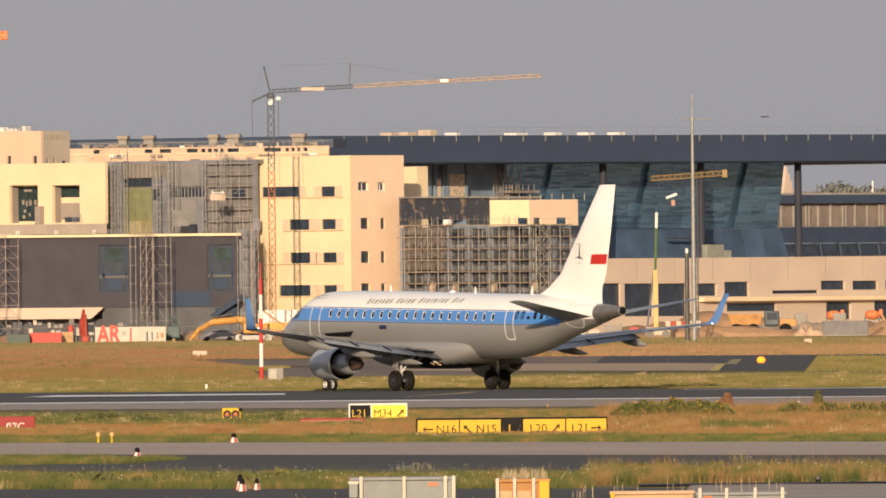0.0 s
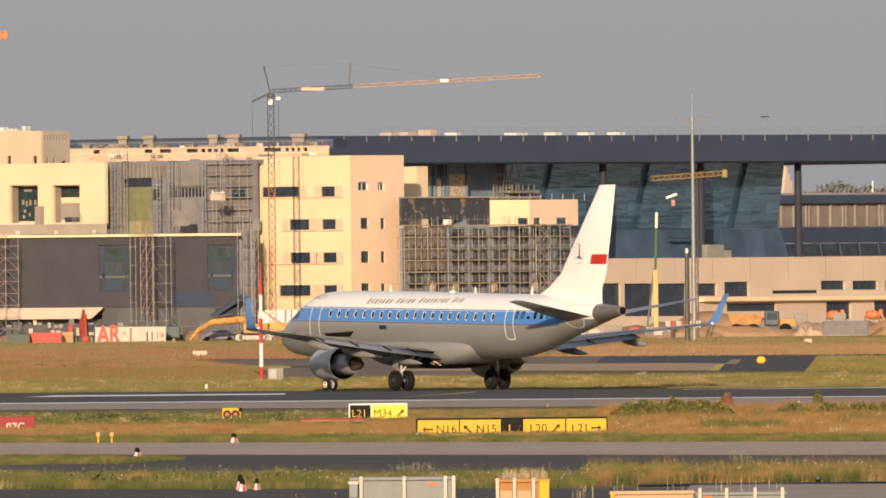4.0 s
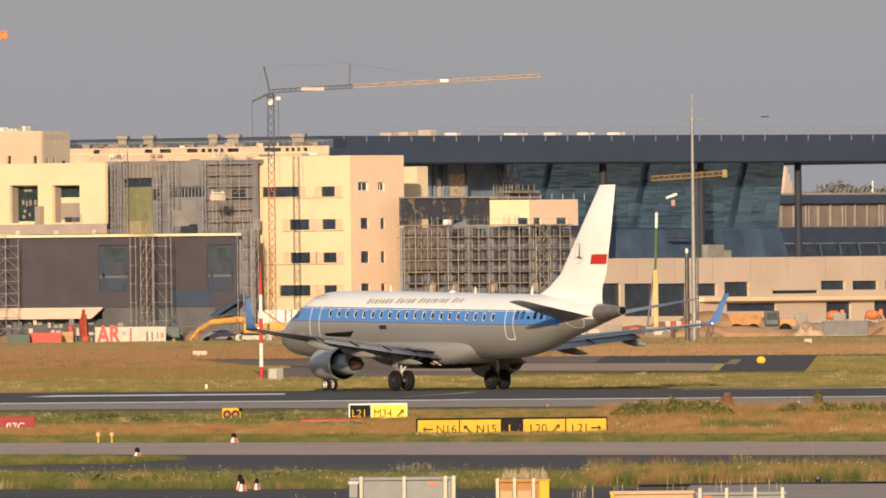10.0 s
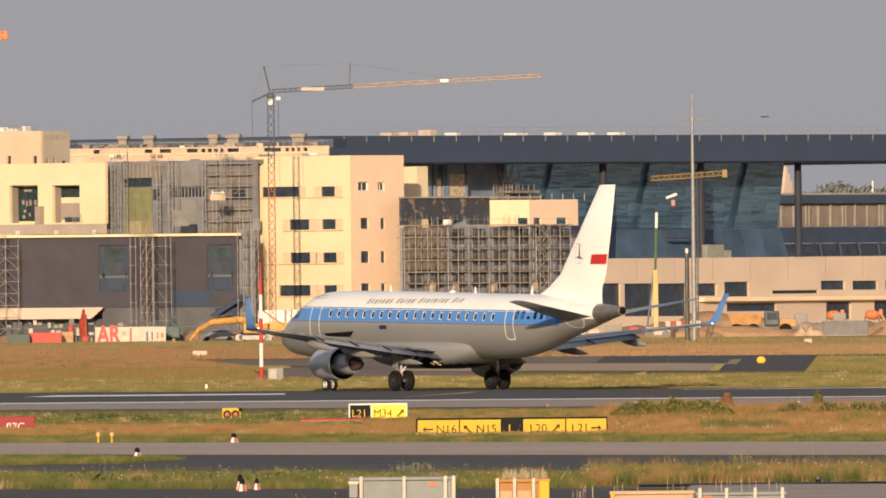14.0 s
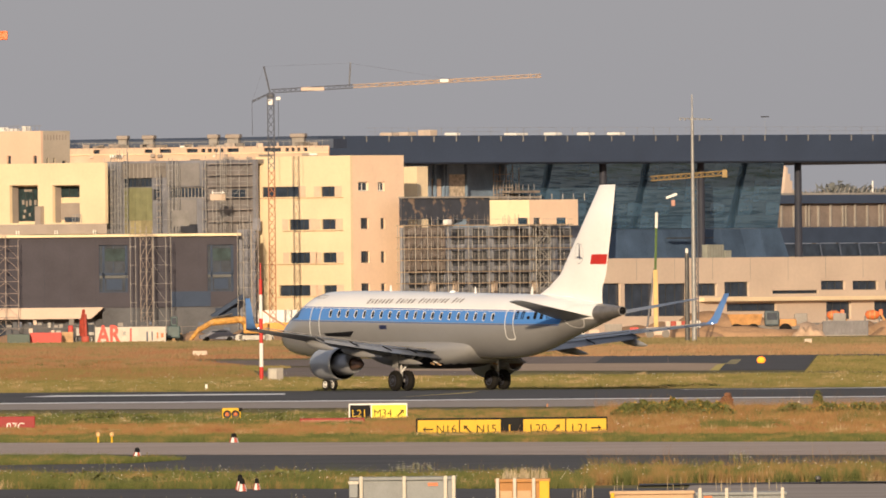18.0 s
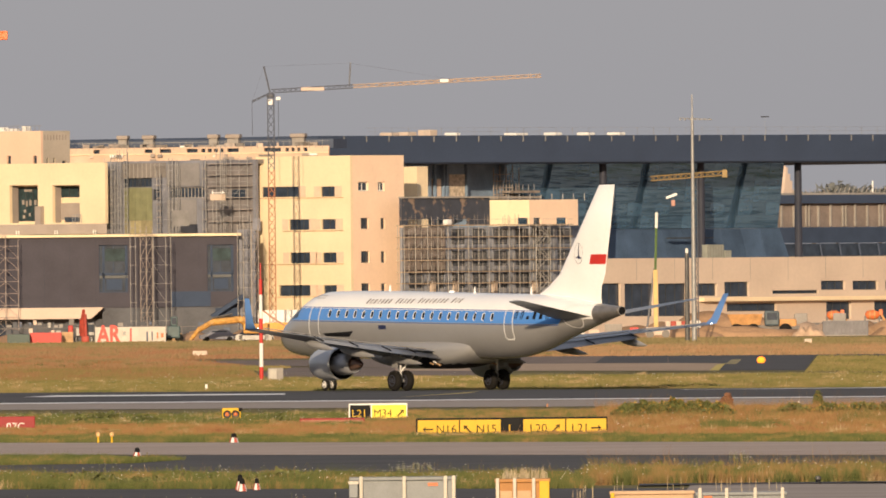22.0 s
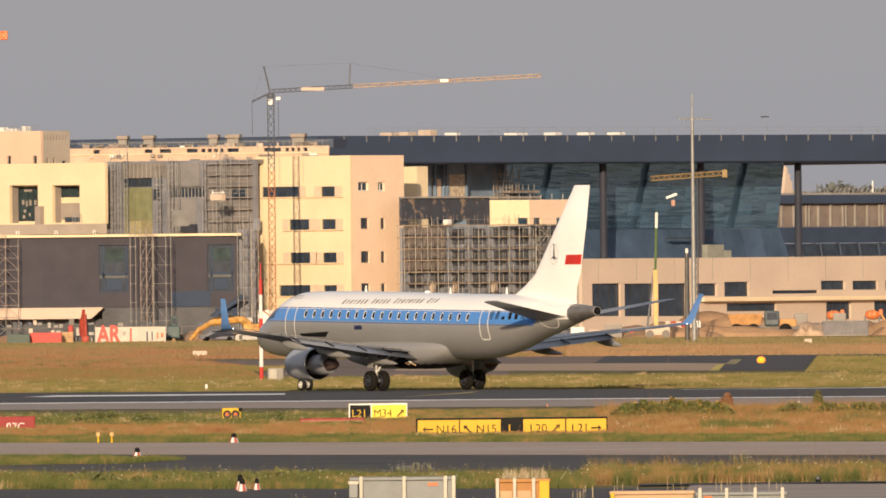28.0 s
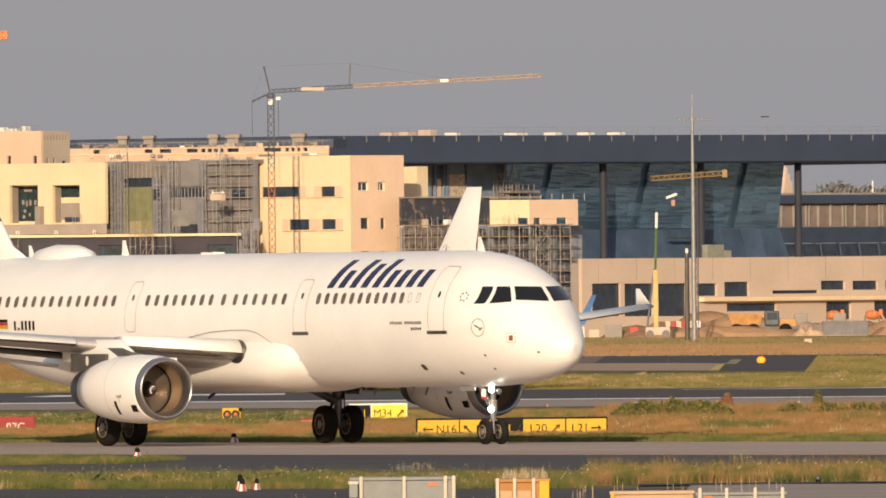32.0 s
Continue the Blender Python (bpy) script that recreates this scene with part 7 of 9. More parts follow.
for arm, p, q, r in (("boom", (-0.1, -0.7, 0.9), (-0.05, -1.3, 2.9), 0.36), ("boom", (-0.05, -1.3, 2.9), (0.1, -1.6, 3.9), 0.24), ("stick", (0.2, -1.5, 3.4), (0.3, -1.9, 0.8), 0.24)):
    bm = bmesh.new()
    tube(bm, p, q, r, 6, r * 0.8)
    part(arm, bm, DULL_RED, ex)
part("ram", tubes([((-0.4, -1.0, 1.2), (-0.3, -1.35, 2.8))], 0.09, 6), DULL_RED, ex)
part("bucket", bevelled(-0.2, 0.7, -2.3, -1.6, 0.1, 0.9, 0.2), DULL_RED, ex)
part("counterweight", bevelled(-1.75, -1.2, -0.3, 0.6, 1.2, 2.1, 0.15), RED, ex)
excavator(-21.9, 2935, 176, DUSTY_Y, [(0.5, 1.9), (1.5, 2.62), (4.9, 2.3), (6.5, 1.4), (7.3, 0.4)], "dusty yellow excavator with a long low boom", 1.1, DUSTY_Y)
dt = anchor("dump_truck", pose(32.6, 2936, 0), "dusty orange articulated dump truck with a dark cab", "truck", "site machines")
bm = boxes((0.2, 4.3, -1.3, 1.3, 1.35, 2.6))
for v in bm.verts:      # the skip flares upwards
    if v.co.z < 2:
        v.co.x = 0.7 + (v.co.x - 0.2) * 0.8
        v.co.y *= 0.75
part("skip", bm, DUSTY_O, dt, "dusty orange tipping skip")
part("chassis", boxes((0.6, 7.6, -0.6, 0.6, 0.75, 1.3)), CONC_D, dt)
dc = part("cab", bevelled(4.5, 6.2, -1.1, 1.1, 1.2, 2.95, 0.2), TEAL_D, dt, "dark glazed cab")
part("cab_window", boxes((4.75, 5.95, -1.13, -1.105, 1.9, 2.75)), PANE, dc)
part("hood", bevelled(6.2, 8.2, -1.0, 1.0, 0.9, 2.0, 0.2), DUSTY_O, dt)
for a in (1.3, 3.2, 6.9):
    for c in (-1.15, 1.15):
        part("wheel", turned([(c - 0.3, 0.75), (c + 0.3, 0.75)], (a, 0, 0.75), 18, "y", True), RUBBER, dt)


def container(x, y, w, h, d, mat, label, name="container", yaw=0, cat="container"):
    th = anchor(name, pose(x, y, 0, 0, 0, yaw), label, cat, "site containers")
    part("shell", bevelled(0, w, 0, d, 0.12, h, 0.04), mat, th)
    rib = None
    n = int(w / 0.45)
    for k in range(n):
        if rib is None:
            p = part("rib", boxes((0, 0.14, -0.05, 0, 0.3, h - 0.15)), mat, th)
            rib = p.data
        else:
            p = new("rib", rib)
            p.parent = th
        p.location = (0.2 + k * (w - 0.5) / max(1, n - 1), 0, 0)
    part("skid", boxes((0.05, w - 0.05, 0.05, d - 0.05, 0, 0.11)), GUNMETAL, th)
    return th


container(-47.94, 2940, 3.63, 1.3, 2.4, RED, "red steel skip container on site")
container(-50.57, 2938, 2.64, 1.14, 2.4, material("dark_green_paint", (0.03, 0.06, 0.05), 0.5), "dark green steel container on site")
container(-44.31, 2944, 1.3, 1.34, 2.0, PLANK, "stack of pale timber on site", "timber_stack", 0, "timber")
container(43.59, 2920, 5.26, 1.73, 2.4, material("blue_grey_paint", (0.165, 0.16, 0.17), 0.6, vary=0.2, size=1), "grey steel site container")
container(-31.99, 2950, 1.5, 1.07, 1.5, PLANK, "timber crate on site", "crate", 0, "crate")
container(-21.97, 3000, 4.67, 3.63, 3, WHITE_P, "white steel site cabin behind the fence", "site_cabin", 0, "cabin")
container(-20.79, 2960, 3.03, 2.18, 2, MACHINE_Y, "orange-yellow machine body on site", "machine_housing", 0, "machine")

ld = anchor("wheel_loader", pose(-31.4, 2951, 0), "small dark teal wheel loader behind the hoarding", "loader", "site machines")
TEAL_P = material("dark_teal_paint", (0.05, 0.09, 0.095), 0.5, vary=0.2, size=0.6)
part("body", bevelled(-0.75, 0.75, -1.2, 1.2, 0.5, 1.9, 0.15), TEAL_P, ld)
lc = part("cab", bevelled(-0.35, 0.45, -0.6, 0.7, 1.9, 3.0, 0.12), TEAL_P, ld)
part("cab_window", boxes((-0.22, 0.32, -0.63, -0.61, 2.1, 2.85)), PANE, lc)
for a in (-0.8, 0.45):
    for c in (-0.9, 0.9):
        part("wheel", turned([(c - 0.2, 0.5), (c + 0.2, 0.5)], (a + 0.17, 0, 0.5), 14, "y", True), RUBBER, ld)

# white hoarding with red letters
hoard = anchor("hoarding", pose(-40.43, 2945, 0), "white site hoarding with red letters", "hoarding")
hh = 1.85
for k in range(8):
    p = part("panel", boxes((k * 1.02, k * 1.02 + 1.0, 0, 0.08, 0.05, hh)), material("hoarding_white", (0.58, 0.52, 0.45), 0.7, vary=0.1, size=1) if k == 0 else hoard.children[0].data.materials[0], hoard)
for k in range(9):
    part("post", boxes((k * 1.02 - 0.05, k * 1.02 + 0.01, 0.1, 0.2, 0, hh + 0.1)), STEEL, hoard)
letters("AR", 2.85, pose(0.22, -0.02, 0.05, 90, 0, 0) @ Matrix.Scale(0.72, 4, (1, 0, 0)), material("vivid_red", (0.60, 0.05, 0.03), 0.5, vary=0.1), hoard, "lettering", 0.01, 0.10, label="red capital letters A R")
part("dark_plate", boxes((3.15, 3.55, -0.02, -0.005, 0.9, 1.35)), GUNMETAL, hoard)
part("red_mark", boxes((4.0, 4.2, -0.02, -0.005, 0.2, 1.7)), RED, hoard)
part("blue_mark", boxes((5.9, 6.1, -0.02, -0.005, 0.2, 1.3), (6.5, 6.65, -0.02, -0.005, 0.3, 1.3)), SLATE, hoard)
part("orange_mark", boxes((7.1, 7.3, -0.02, -0.005, 0.5, 1.2), (7.6, 7.9, -0.02, -0.005, 0.6, 1.1)), ORANGE, hoard)

# round orange drums in place of sun glints, on truck mixers added for them
for px, r in ((1475, 0), (1543, 0)):
    th = anchor("truck_mixer", pose({1475: 45.44, 1543: 49.92}[px], 2955, 0), "added truck mixer, its bright orange drum standing in for a sun glint", "truck", "truck mixers")
    part("drum", turned([(-0.85, 0.25), (-0.6, 0.48), (0.1, 0.58), (0.6, 0.42), (0.85, 0.25)], (0, 0, 2.35), 20, "x", True), ORANGE, th, smooth=True)
    for u in (-0.3, 0.25):
        part("drum_band", turned([(u - 0.07, 0.57), (u, 0.60), (u + 0.07, 0.58)], (0, 0, 2.35), 20, "x"), DUSTY_O, th, "dusty band round the drum", smooth=True)
    part("hopper", bevelled(0.75, 1.2, -0.35, 0.35, 2.3, 3.0, 0.08), ORANGE, th)
    part("chute", tubes([((1.1, -0.2, 2.3), (1.6, -0.4, 1.3))], 0.16, 8), DUSTY_O, th)
    part("drum_stand", boxes((-0.95, -0.75, -0.5, 0.5, 1.5, 2.2), (0.7, 0.9, -0.5, 0.5, 1.5, 2.2)), CONC_D, th)
    part("chassis", boxes((-3.2, 3.0, -1.0, 1.0, 0.9, 1.5)), CONC_D, th)
    part("cab", bevelled(-4.6, -3.1, -1.15, 1.15, 0.9, 2.6, 0.15), CONCRETE, th)
    for sy in (-1, 1):
        for sx in (-3.8, 0.5, 2.0):
            part("wheel", turned([(sy * 1.0 - 0.15, 0.48), (sy * 1.0 + 0.15, 0.48)], (sx, 0, 0.5), 18, "y", True), RUBBER, th)

# red and white traffic barriers
for k in range(5):
    for row in range(2):
        th = anchor("traffic_barrier", pose(25.6 + k * 0.62, 2932, 0.95 * row), "plastic road barrier in red and white, stacked", "barrier", "site barriers")
        part("block", bevelled(0, 0.6, 0, 0.4, 0, 0.93, 0.08), (DULL_RED, RENDER_G)[(k + row) % 2], th)

# vans and stacked goods half lost in the heat haze
for px, w, h, m, l in ((14.67, 1.6, 1.3, WHITE_P, "white goods stacked on the site"), (16.77, 1.2, 1.0, RENDER_G, "pale goods stacked on the site"), (18.62, 2.0, 1.6, CONCRETE, "grey goods stacked on the site"), (21.52, 1.0, 1.2, RED, "red goods stacked on the site"), (28.31, 1.4, 1.9, WHITE_P, "white goods stacked on the site"), (39.84, 1.6, 1.2, CONC_D, "grey goods stacked on the site")):
    container(px, 2935, w, h, 1.5, m, l, "goods_stack", 0, "goods")

# parked cars
def car(x, y, yaw, mat, label):
    th = anchor("car", pose(x, y, 0, 0, 0, yaw), label, "car", "parked cars")
    bm = bmesh.new()
    prof = [(-2.1, 0.35), (-2.15, 0.8), (-1.3, 0.95), (-0.8, 1.4), (0.9, 1.45), (1.7, 0.95), (2.1, 0.85), (2.1, 0.35)]
    rings = [[bm.verts.new((px, s * (0.85 if z < 1.2 else 0.68), z)) for px, z in prof] for s in (-1, 1)]
    for i in range(len(prof)):
        j = (i + 1) % len(prof)
        bm.faces.new((rings[0][i], rings[0][j], rings[1][j], rings[1][i]))
    bm.faces.new(rings[0][::-1])
    bm.faces.new(rings[1])
    part("body", bm, mat, th)
    for s in (-1, 1):
        part("side_glass", boxes((-0.75, 0.95, s * 0.76 - 0.02, s * 0.76 + 0.02, 0.98, 1.32)), PANE, th)
        for wx in (-1.35, 1.3):
            part("wheel", turned([(s * 0.8 - 0.1, 0.32), (s * 0.8 + 0.1, 0.32)], (wx, 0, 0.32), 16, "y", True), RUBBER, th)
    return th


for px, m, l in ((-26.2, CORE_W, "dusty pale car parked by the site"), (-22.3, HAZE_W, "blue-grey car parked by the site")):
    car(px, 2942, 6, m, l)


def heap(x, y, rx, ry, h, mat, label, seed):
    """An uneven mound of soil."""
    bm = bmesh.new()
    n, m = 22, 12
    g = []
    for i in range(n + 1):
        row = []
        for j in range(m + 1):
            u, v = 2 * i / n - 1, 2 * j / m - 1
            k = max(0.0, 1 - u * u) * max(0.0, 1 - v * v)
            z = h * k ** 0.7 * (0.7 + 0.6 * noise.noise((u * 3 + seed, v * 3, seed))) if k > 0 else 0
            row.append(bm.verts.new((u * rx, v * ry, z)))
        g.append(row)
    for i in range(n):
        for j in range(m):
            bm.faces.new((g[i][j], g[i + 1][j], g[i + 1][j + 1], g[i][j + 1]))
    ob = part("earth_mound", bm, mat, smooth=True)
    ob.matrix_world = pose(x, y, 0.0)
    return tagged(ob, label, "earth mound", "earth mounds")


heap(26.5, 2920, 6, 3, 1.35, EARTH, "low bank of brown soil before the barriers", 12.0)
heap(26, 2942, 8, 6, 2.0, EARTH, "long heap of brown excavated soil", 1.0)
heap(31.93, 2960, 10, 6, 3.0, EARTH, "long heap of brown excavated soil", 2.0)
heap(36.6, 2927, 7, 3, 1.1, EARTH, "low bank of brown soil before the truck", 8.0)
heap(41.16, 2945, 6, 5, 1.9, material("pale_rubble", (0.52, 0.36, 0.24), 0.95, vary=0.25, size=1.0, bump=0.5), "heap of pale rubble", 3.0)
heap(32.5, 2921, 10.5, 2.4, 1.5, EARTH, "low bank of brown soil along the site's edge", 9.0)
heap(52.6, 2914, 3.6, 2.2, 1.75, EARTH, "heap of brown excavated soil", 10.0)
heap(41.9, 2916, 1.9, 1.5, 1.5, bpy.data.materials["pale_rubble"], "heap of pale rubble", 11.0)
heap(51.04, 2935, 6, 5, 2.2, EARTH, "heap of brown excavated soil", 4.0)
heap(-22.77, 2950, 5, 5, 1.5, EARTH, "heap of brown excavated soil", 5.0)
heap(-30.01, 2958, 5, 5, 1.3, EARTH, "heap of brown excavated soil", 6.0)
heap(-49.78, 2956, 7, 5, 1.2, EARTH, "heap of brown excavated soil", 7.0)



# goods stored under the long canopy
def rack(x, y, w, h, mat, goods, label, seed):
    """An open storage rack with a few loads on its shelves."""
    rnd = random.Random(seed)
    th = anchor("storage_rack", pose(x, y, 0), label, "rack", "site racks")
    for a in (0, w - 0.08):
        for c in (0, 0.9):
            part("upright", boxes((a, a + 0.08, c, c + 0.08, 0, h)), mat, th)
    for k in range(3):
        z = 0.15 + k * (h - 0.6) / 2
        part("shelf", boxes((0, w, -0.02, 1.0, z, z + 0.07)), mat, th)
        a = 0.1
        while a < w - 0.5:
            d = rnd.uniform(0.25, 0.8)
            part("load", bevelled(a, min(w - 0.1, a + d), 0.05, 0.85, z + 0.07, z + 0.07 + rnd.uniform(0.25, 0.7), 0.03), rnd.choice(goods), th)
            a += d + rnd.uniform(0.08, 0.5)


for i, (x, w, h) in enumerate(((-51.2, 2.2, 2.3), (-48.6, 1.7, 2.55), (-46.4, 2.0, 2.2), (-43.9, 1.4, 2.5), (-38.2, 1.8, 2.3), (-35.6, 2.1, 2.45), (-28.8, 1.9, 2.2), (-26.4, 1.6, 2.4))):
    rack(x, 2966, w, h, HAZE_W, (HAZE_W, GUNMETAL, CONCRETE, CONC_D, RENDER_G, SLATE), "blue-grey storage rack with mixed building goods", 40 + i)

# site fence
fence = anchor("site_fence", pose(-55.71, 2972, 0), "grey mesh fence along the building site", "fence")
for k in range(17):
    part("post", boxes((k * 2.5, k * 2.5 + 0.06, 0, 0.06, 0, 1.9)), CONC_D, fence)
for z in (0.5, 1.8):
    part("rail", boxes((0, 40, 0.09, 0.13, z, z + 0.04)), CONC_D, fence)
for k in range(16):
    x = -50.44 - -55.71 + k * 1.55
    part("shed_post", boxes((x, x + 0.1, 3, 3.1, 0, 2.51)), HAZE_W, fence)

# ---- airfield things ----
pole = anchor("marker_mast", pose(-10.37, 1440, 0), "red and white banded mast beside the runway", "mast")
z = 0.0
for k, (h, m) in enumerate(((0.78, RED), (1.35, WHITE_P), (1.4, RED), (1.35, WHITE_P), (0.9, RED))):
    part("band", turned([(z, 0.118 - 0.006 * k), (z + h, 0.114 - 0.006 * k)], (0, 0, 0), 16, "z", True), m, pole)
    z += h
part("whip", tubes([((0, 0, z), (0, 0, z + 0.9))], 0.035, 6), RED, pole)
part("guy", tubes([((0.1, 0, 4.0), (0.9, 0, 3.4)), ((0.9, 0, 3.4), (1.4, 0, 3.1))], 0.05, 5), RUSTY, pole)
CAB_G = material("pale_grey_door", (0.44, 0.41, 0.36), 0.6, vary=0.1, size=0.4)
cabi = anchor("equipment_cabinet", pose(-10, 1438, 0), "pale equipment cabinet beside the mast", "cabinet")
part("body", bevelled(0, 0.88, 0, 0.6, 0.06, 0.72, 0.03), CONCRETE, cabi)
part("door", bevelled(0.08, 0.5, -0.03, 0.0, 0.1, 0.66, 0.01), CAB_G, cabi)
part("door", bevelled(0.53, 0.82, -0.03, 0.0, 0.1, 0.66, 0.01), CONCRETE, cabi)
part("plinth", boxes((-0.03, 0.91, -0.03, 0.63, 0, 0.06)), CONCRETE, cabi)


SIGN_B = material("bright_sign_yellow", (0.85, 0.62, 0.02), 0.5, vary=0.04)


def arrow(parent, x, z, ang, size, y, mat):
    bm = bmesh.new()
    w = 0.045 * size / 0.32
    box(bm, -size * 0.5, size * 0.42, -0.006, 0, -w / 2, w / 2)
    for s in (-1, 1):
        v = [bm.verts.new(p) for p in ((size * 0.5, -0.006, 0), (size * 0.22, -0.006, s * size * 0.24), (size * 0.14, -0.006, s * size * 0.17), (size * 0.38, -0.006, 0))]
        bm.faces.new(v)
    bm.transform(pose(x, y, z, 0, -ang, 0))
    return part("arrow", bm, mat, parent)


def sign(x, y, w, h, base, faces, label, edge=BLACK, yaw=0.0, deep=0.22):
    """An airfield guidance sign on short legs; faces are (x0, x1, panel material, text, text material, text x, arrow angle, arrow x)."""
    th = anchor("guidance_sign", pose(x, y, 0, 0, 0, yaw), label, "sign", "airfield signs")
    part("case", bevelled(0, w, 0, deep, base, base + h, 0.025), edge, th)
    n = max(2, int(w / 1.2) + 1)
    for k in range(n):
        part("leg", tubes([((0.15 + (w - 0.3) * k / (n - 1), deep / 2, 0), (0.15 + (w - 0.3) * k / (n - 1), deep / 2, base + 0.02))], 0.04, 8), STEEL, th)
    for x0, x1, m, text, tm, tx, ang, ax in faces:
        p = part("panel", boxes((x0 + 0.02, x1 - 0.02, -0.012, -0.002, base + 0.05, base + h - 0.06)), m, th)
        s = (h - 0.1) * 0.74
        if text:
            letters(text, s, pose(tx, -0.014, base + 0.05 + (h - 0.1) * 0.16, 90, 0, 0), tm, p, "lettering", 0.004, -0.002)
        if ang is not None:
            arrow(p, ax, base + 0.05 + (h - 0.1) * 0.40, ang, 0.34 * h / 0.62, -0.014, tm)
    return th


k = 0.01837
sign(-0.94, 825, 339 * k, 0.62, 0.58 - 0.62,
     [(0.04, 77 * k, SIGN_Y, "N16", BLACK, 35 * k, 180, 21 * k), (77 * k, 151 * k, SIGN_Y, "N15", BLACK, 106 * k, 135, 91 * k), (153 * k, 187 * k, BLACK, "L", SIGN_Y, 163 * k, None, 0),
      (189 * k, 265 * k, SIGN_Y, "L20", BLACK, 201 * k, 45, 248 * k), (265 * k, 338 * k, SIGN_Y, "L21", BLACK, 275 * k, 0, 319 * k)], "long yellow guidance sign reading N16 N15 L L20 L21")
k = 0.02071
sign(-3.52, 930, 104 * k, 0.62, 0.67 - 0.62, [(0.03, 40 * k, BLACK, "L21", SIGN_Y, 5 * k, None, 0), (40 * k, 103 * k, SIGN_B, "M34", BLACK, 44 * k, 45, 92 * k)], "guidance sign with black L21 and yellow M34 panels", WHITE_P)
k = 0.01977
sign(-16.75, 888, 122 * k, 0.62, 0.51 - 0.62, [(0.03, 121 * k, SIGN_R, "07C", WHITE_P, 71 * k, None, 0)], "red runway holding sign with white figures", SIGN_R)
k = 0.02015
sign(-5.18, 905, 115 * k, 0.34, 0.26 - 0.34, [(0.02, 115 * k - 0.02, material("faded_red", (0.32, 0.12, 0.075), 0.6, vary=0.12), "", BLACK, 0, None, 0)], "low faded red sign back in the grass", SIGN_R)

wig = anchor("guard_light", pose(-8.29, 945, 0), "yellow runway guard light with two round lamps", "runway light")
wz = -0.05 + 0.05
part("housing", bevelled(0, 0.70, 0, 0.3, wz, wz + 0.50, 0.05), SIGN_Y, wig)
for c in (0.19, 0.50):
    lp = part("lamp", turned([(-0.06, 0.125), (-0.06, 0.15), (0.02, 0.15)], (c, 0, wz + 0.26), 24, "y"), BLACK, wig)
    part("reflector", turned([(-0.05, 0.128), (-0.02, 0.075)], (c, 0, wz + 0.26), 20, "y"), GUNMETAL, lp)
    part("lens", turned([(-0.02, 0.075), (-0.04, 0.05), (-0.045, 0.005)], (c, 0, wz + 0.26), 20, "y"), ORANGE, lp, smooth=True)
part("hood", bevelled(0.62, 0.76, -0.05, 0.2, wz + 0.36, wz + 0.5, 0.03), BLACK, wig)
for c in (0.12, 0.58):
    part("leg", tubes([((c, 0.15, 0), (c, 0.15, wz + 0.02))], 0.035, 8), SIGN_Y, wig)


SKIRT_R = material("faded_red_skirt", (0.46, 0.10, 0.07), 0.6, vary=0.15, size=0.2)


def beacon(x, y, w, h, label):
    """A lamp marker: a red and white striped skirt of panels under a dark lamp."""
    th = anchor("marker_lamp", pose(x, y, 0.02, 0, 0, 4), label, "marker", "marker lamps")
    n = 8
    for k in range(n):
        a0, a1 = 2 * math.pi * k / n, 2 * math.pi * (k + 1) / n
        bm = bmesh.new()
        v = [bm.verts.new((r * w / 2 * math.cos(a), r * w / 2 * math.sin(a), z)) for a, r, z in ((a0, 1, 0), (a1, 1, 0), (a1, 0.95, h * 0.12), (a0, 0.95, h * 0.12))]
        bm.faces.new(v)
        t = [bm.verts.new((r * w / 2 * math.cos(a), r * w / 2 * math.sin(a), z)) for a, r, z in ((a0, 0.6, h * 0.55), (a1, 0.6, h * 0.55))]
        bm.faces.new((v[3], v[2], t[1], t[0]))
        part("skirt", bm, (SKIRT_R, PALE)[k % 2], th)
    lamp = part("lamp", turned([(h * 0.44, w * 0.30), (h * 0.56, w * 0.29), (h * 0.85, w * 0.25), (h * 0.97, w * 0.14), (h, 0.01)], (0, 0, 0), 16, "z", True), BLACK, th, "dark lamp head", smooth=True)
    part("glint", turned([(h * 0.62, w * 0.258), (h * 0.7, w * 0.248)], (0, 0, 0), 16, "z"), GUNMETAL, lamp)
    return th


for px, py, d, w, h, l in ((-4.79, 0, 592, 0.24, 0.37, "large red and white marker lamp by the road"), (-4.71, 0, 588, 0.23, 0.31, "large red and white marker lamp by the road"), (-4.4, 0, 592, 0.18, 0.28, "slim red and white marker lamp by the road"),
                           (-8.76, 0, 722, 0.27, 0.29, "red and white marker lamp by the taxiway"), (-6.61, 0, 795, 0.31, 0.30, "red and white marker lamp by the taxiway")):
    beacon(px, d, w, h, l)
PALE_AMBER = material("pale_amber_glass", (0.70, 0.42, 0.16), 0.3, vary=0.1)
for px in (-10.93, -10.5):
    th = anchor("edge_light", pose(px, 800, 0.0), "small yellow taxiway edge light with a pale head", "edge light", "edge lights")
    part("stem", turned([(0, 0.034), (0.22, 0.03)], (0, 0, 0), 10, "z", True), SIGN_Y, th)
    part("head", turned([(0.22, 0.04), (0.26, 0.07), (0.33, 0.068), (0.37, 0.02)], (0, 0, 0), 14, "z", True), PALE_AMBER, th)
th = anchor("edge_light", pose(8.76, 596.3, 0.0), "small dark edge light by the pavement", "edge light", "edge lights")
part("stem", turned([(0, 0.06), (0.1, 0.06)], (0, 0, 0), 10, "z", True), BLACK, th)
part("head", turned([(0.1, 0.07), (0.16, 0.065), (0.18, 0.02)], (0, 0, 0), 12, "z", True), GUNMETAL, th)
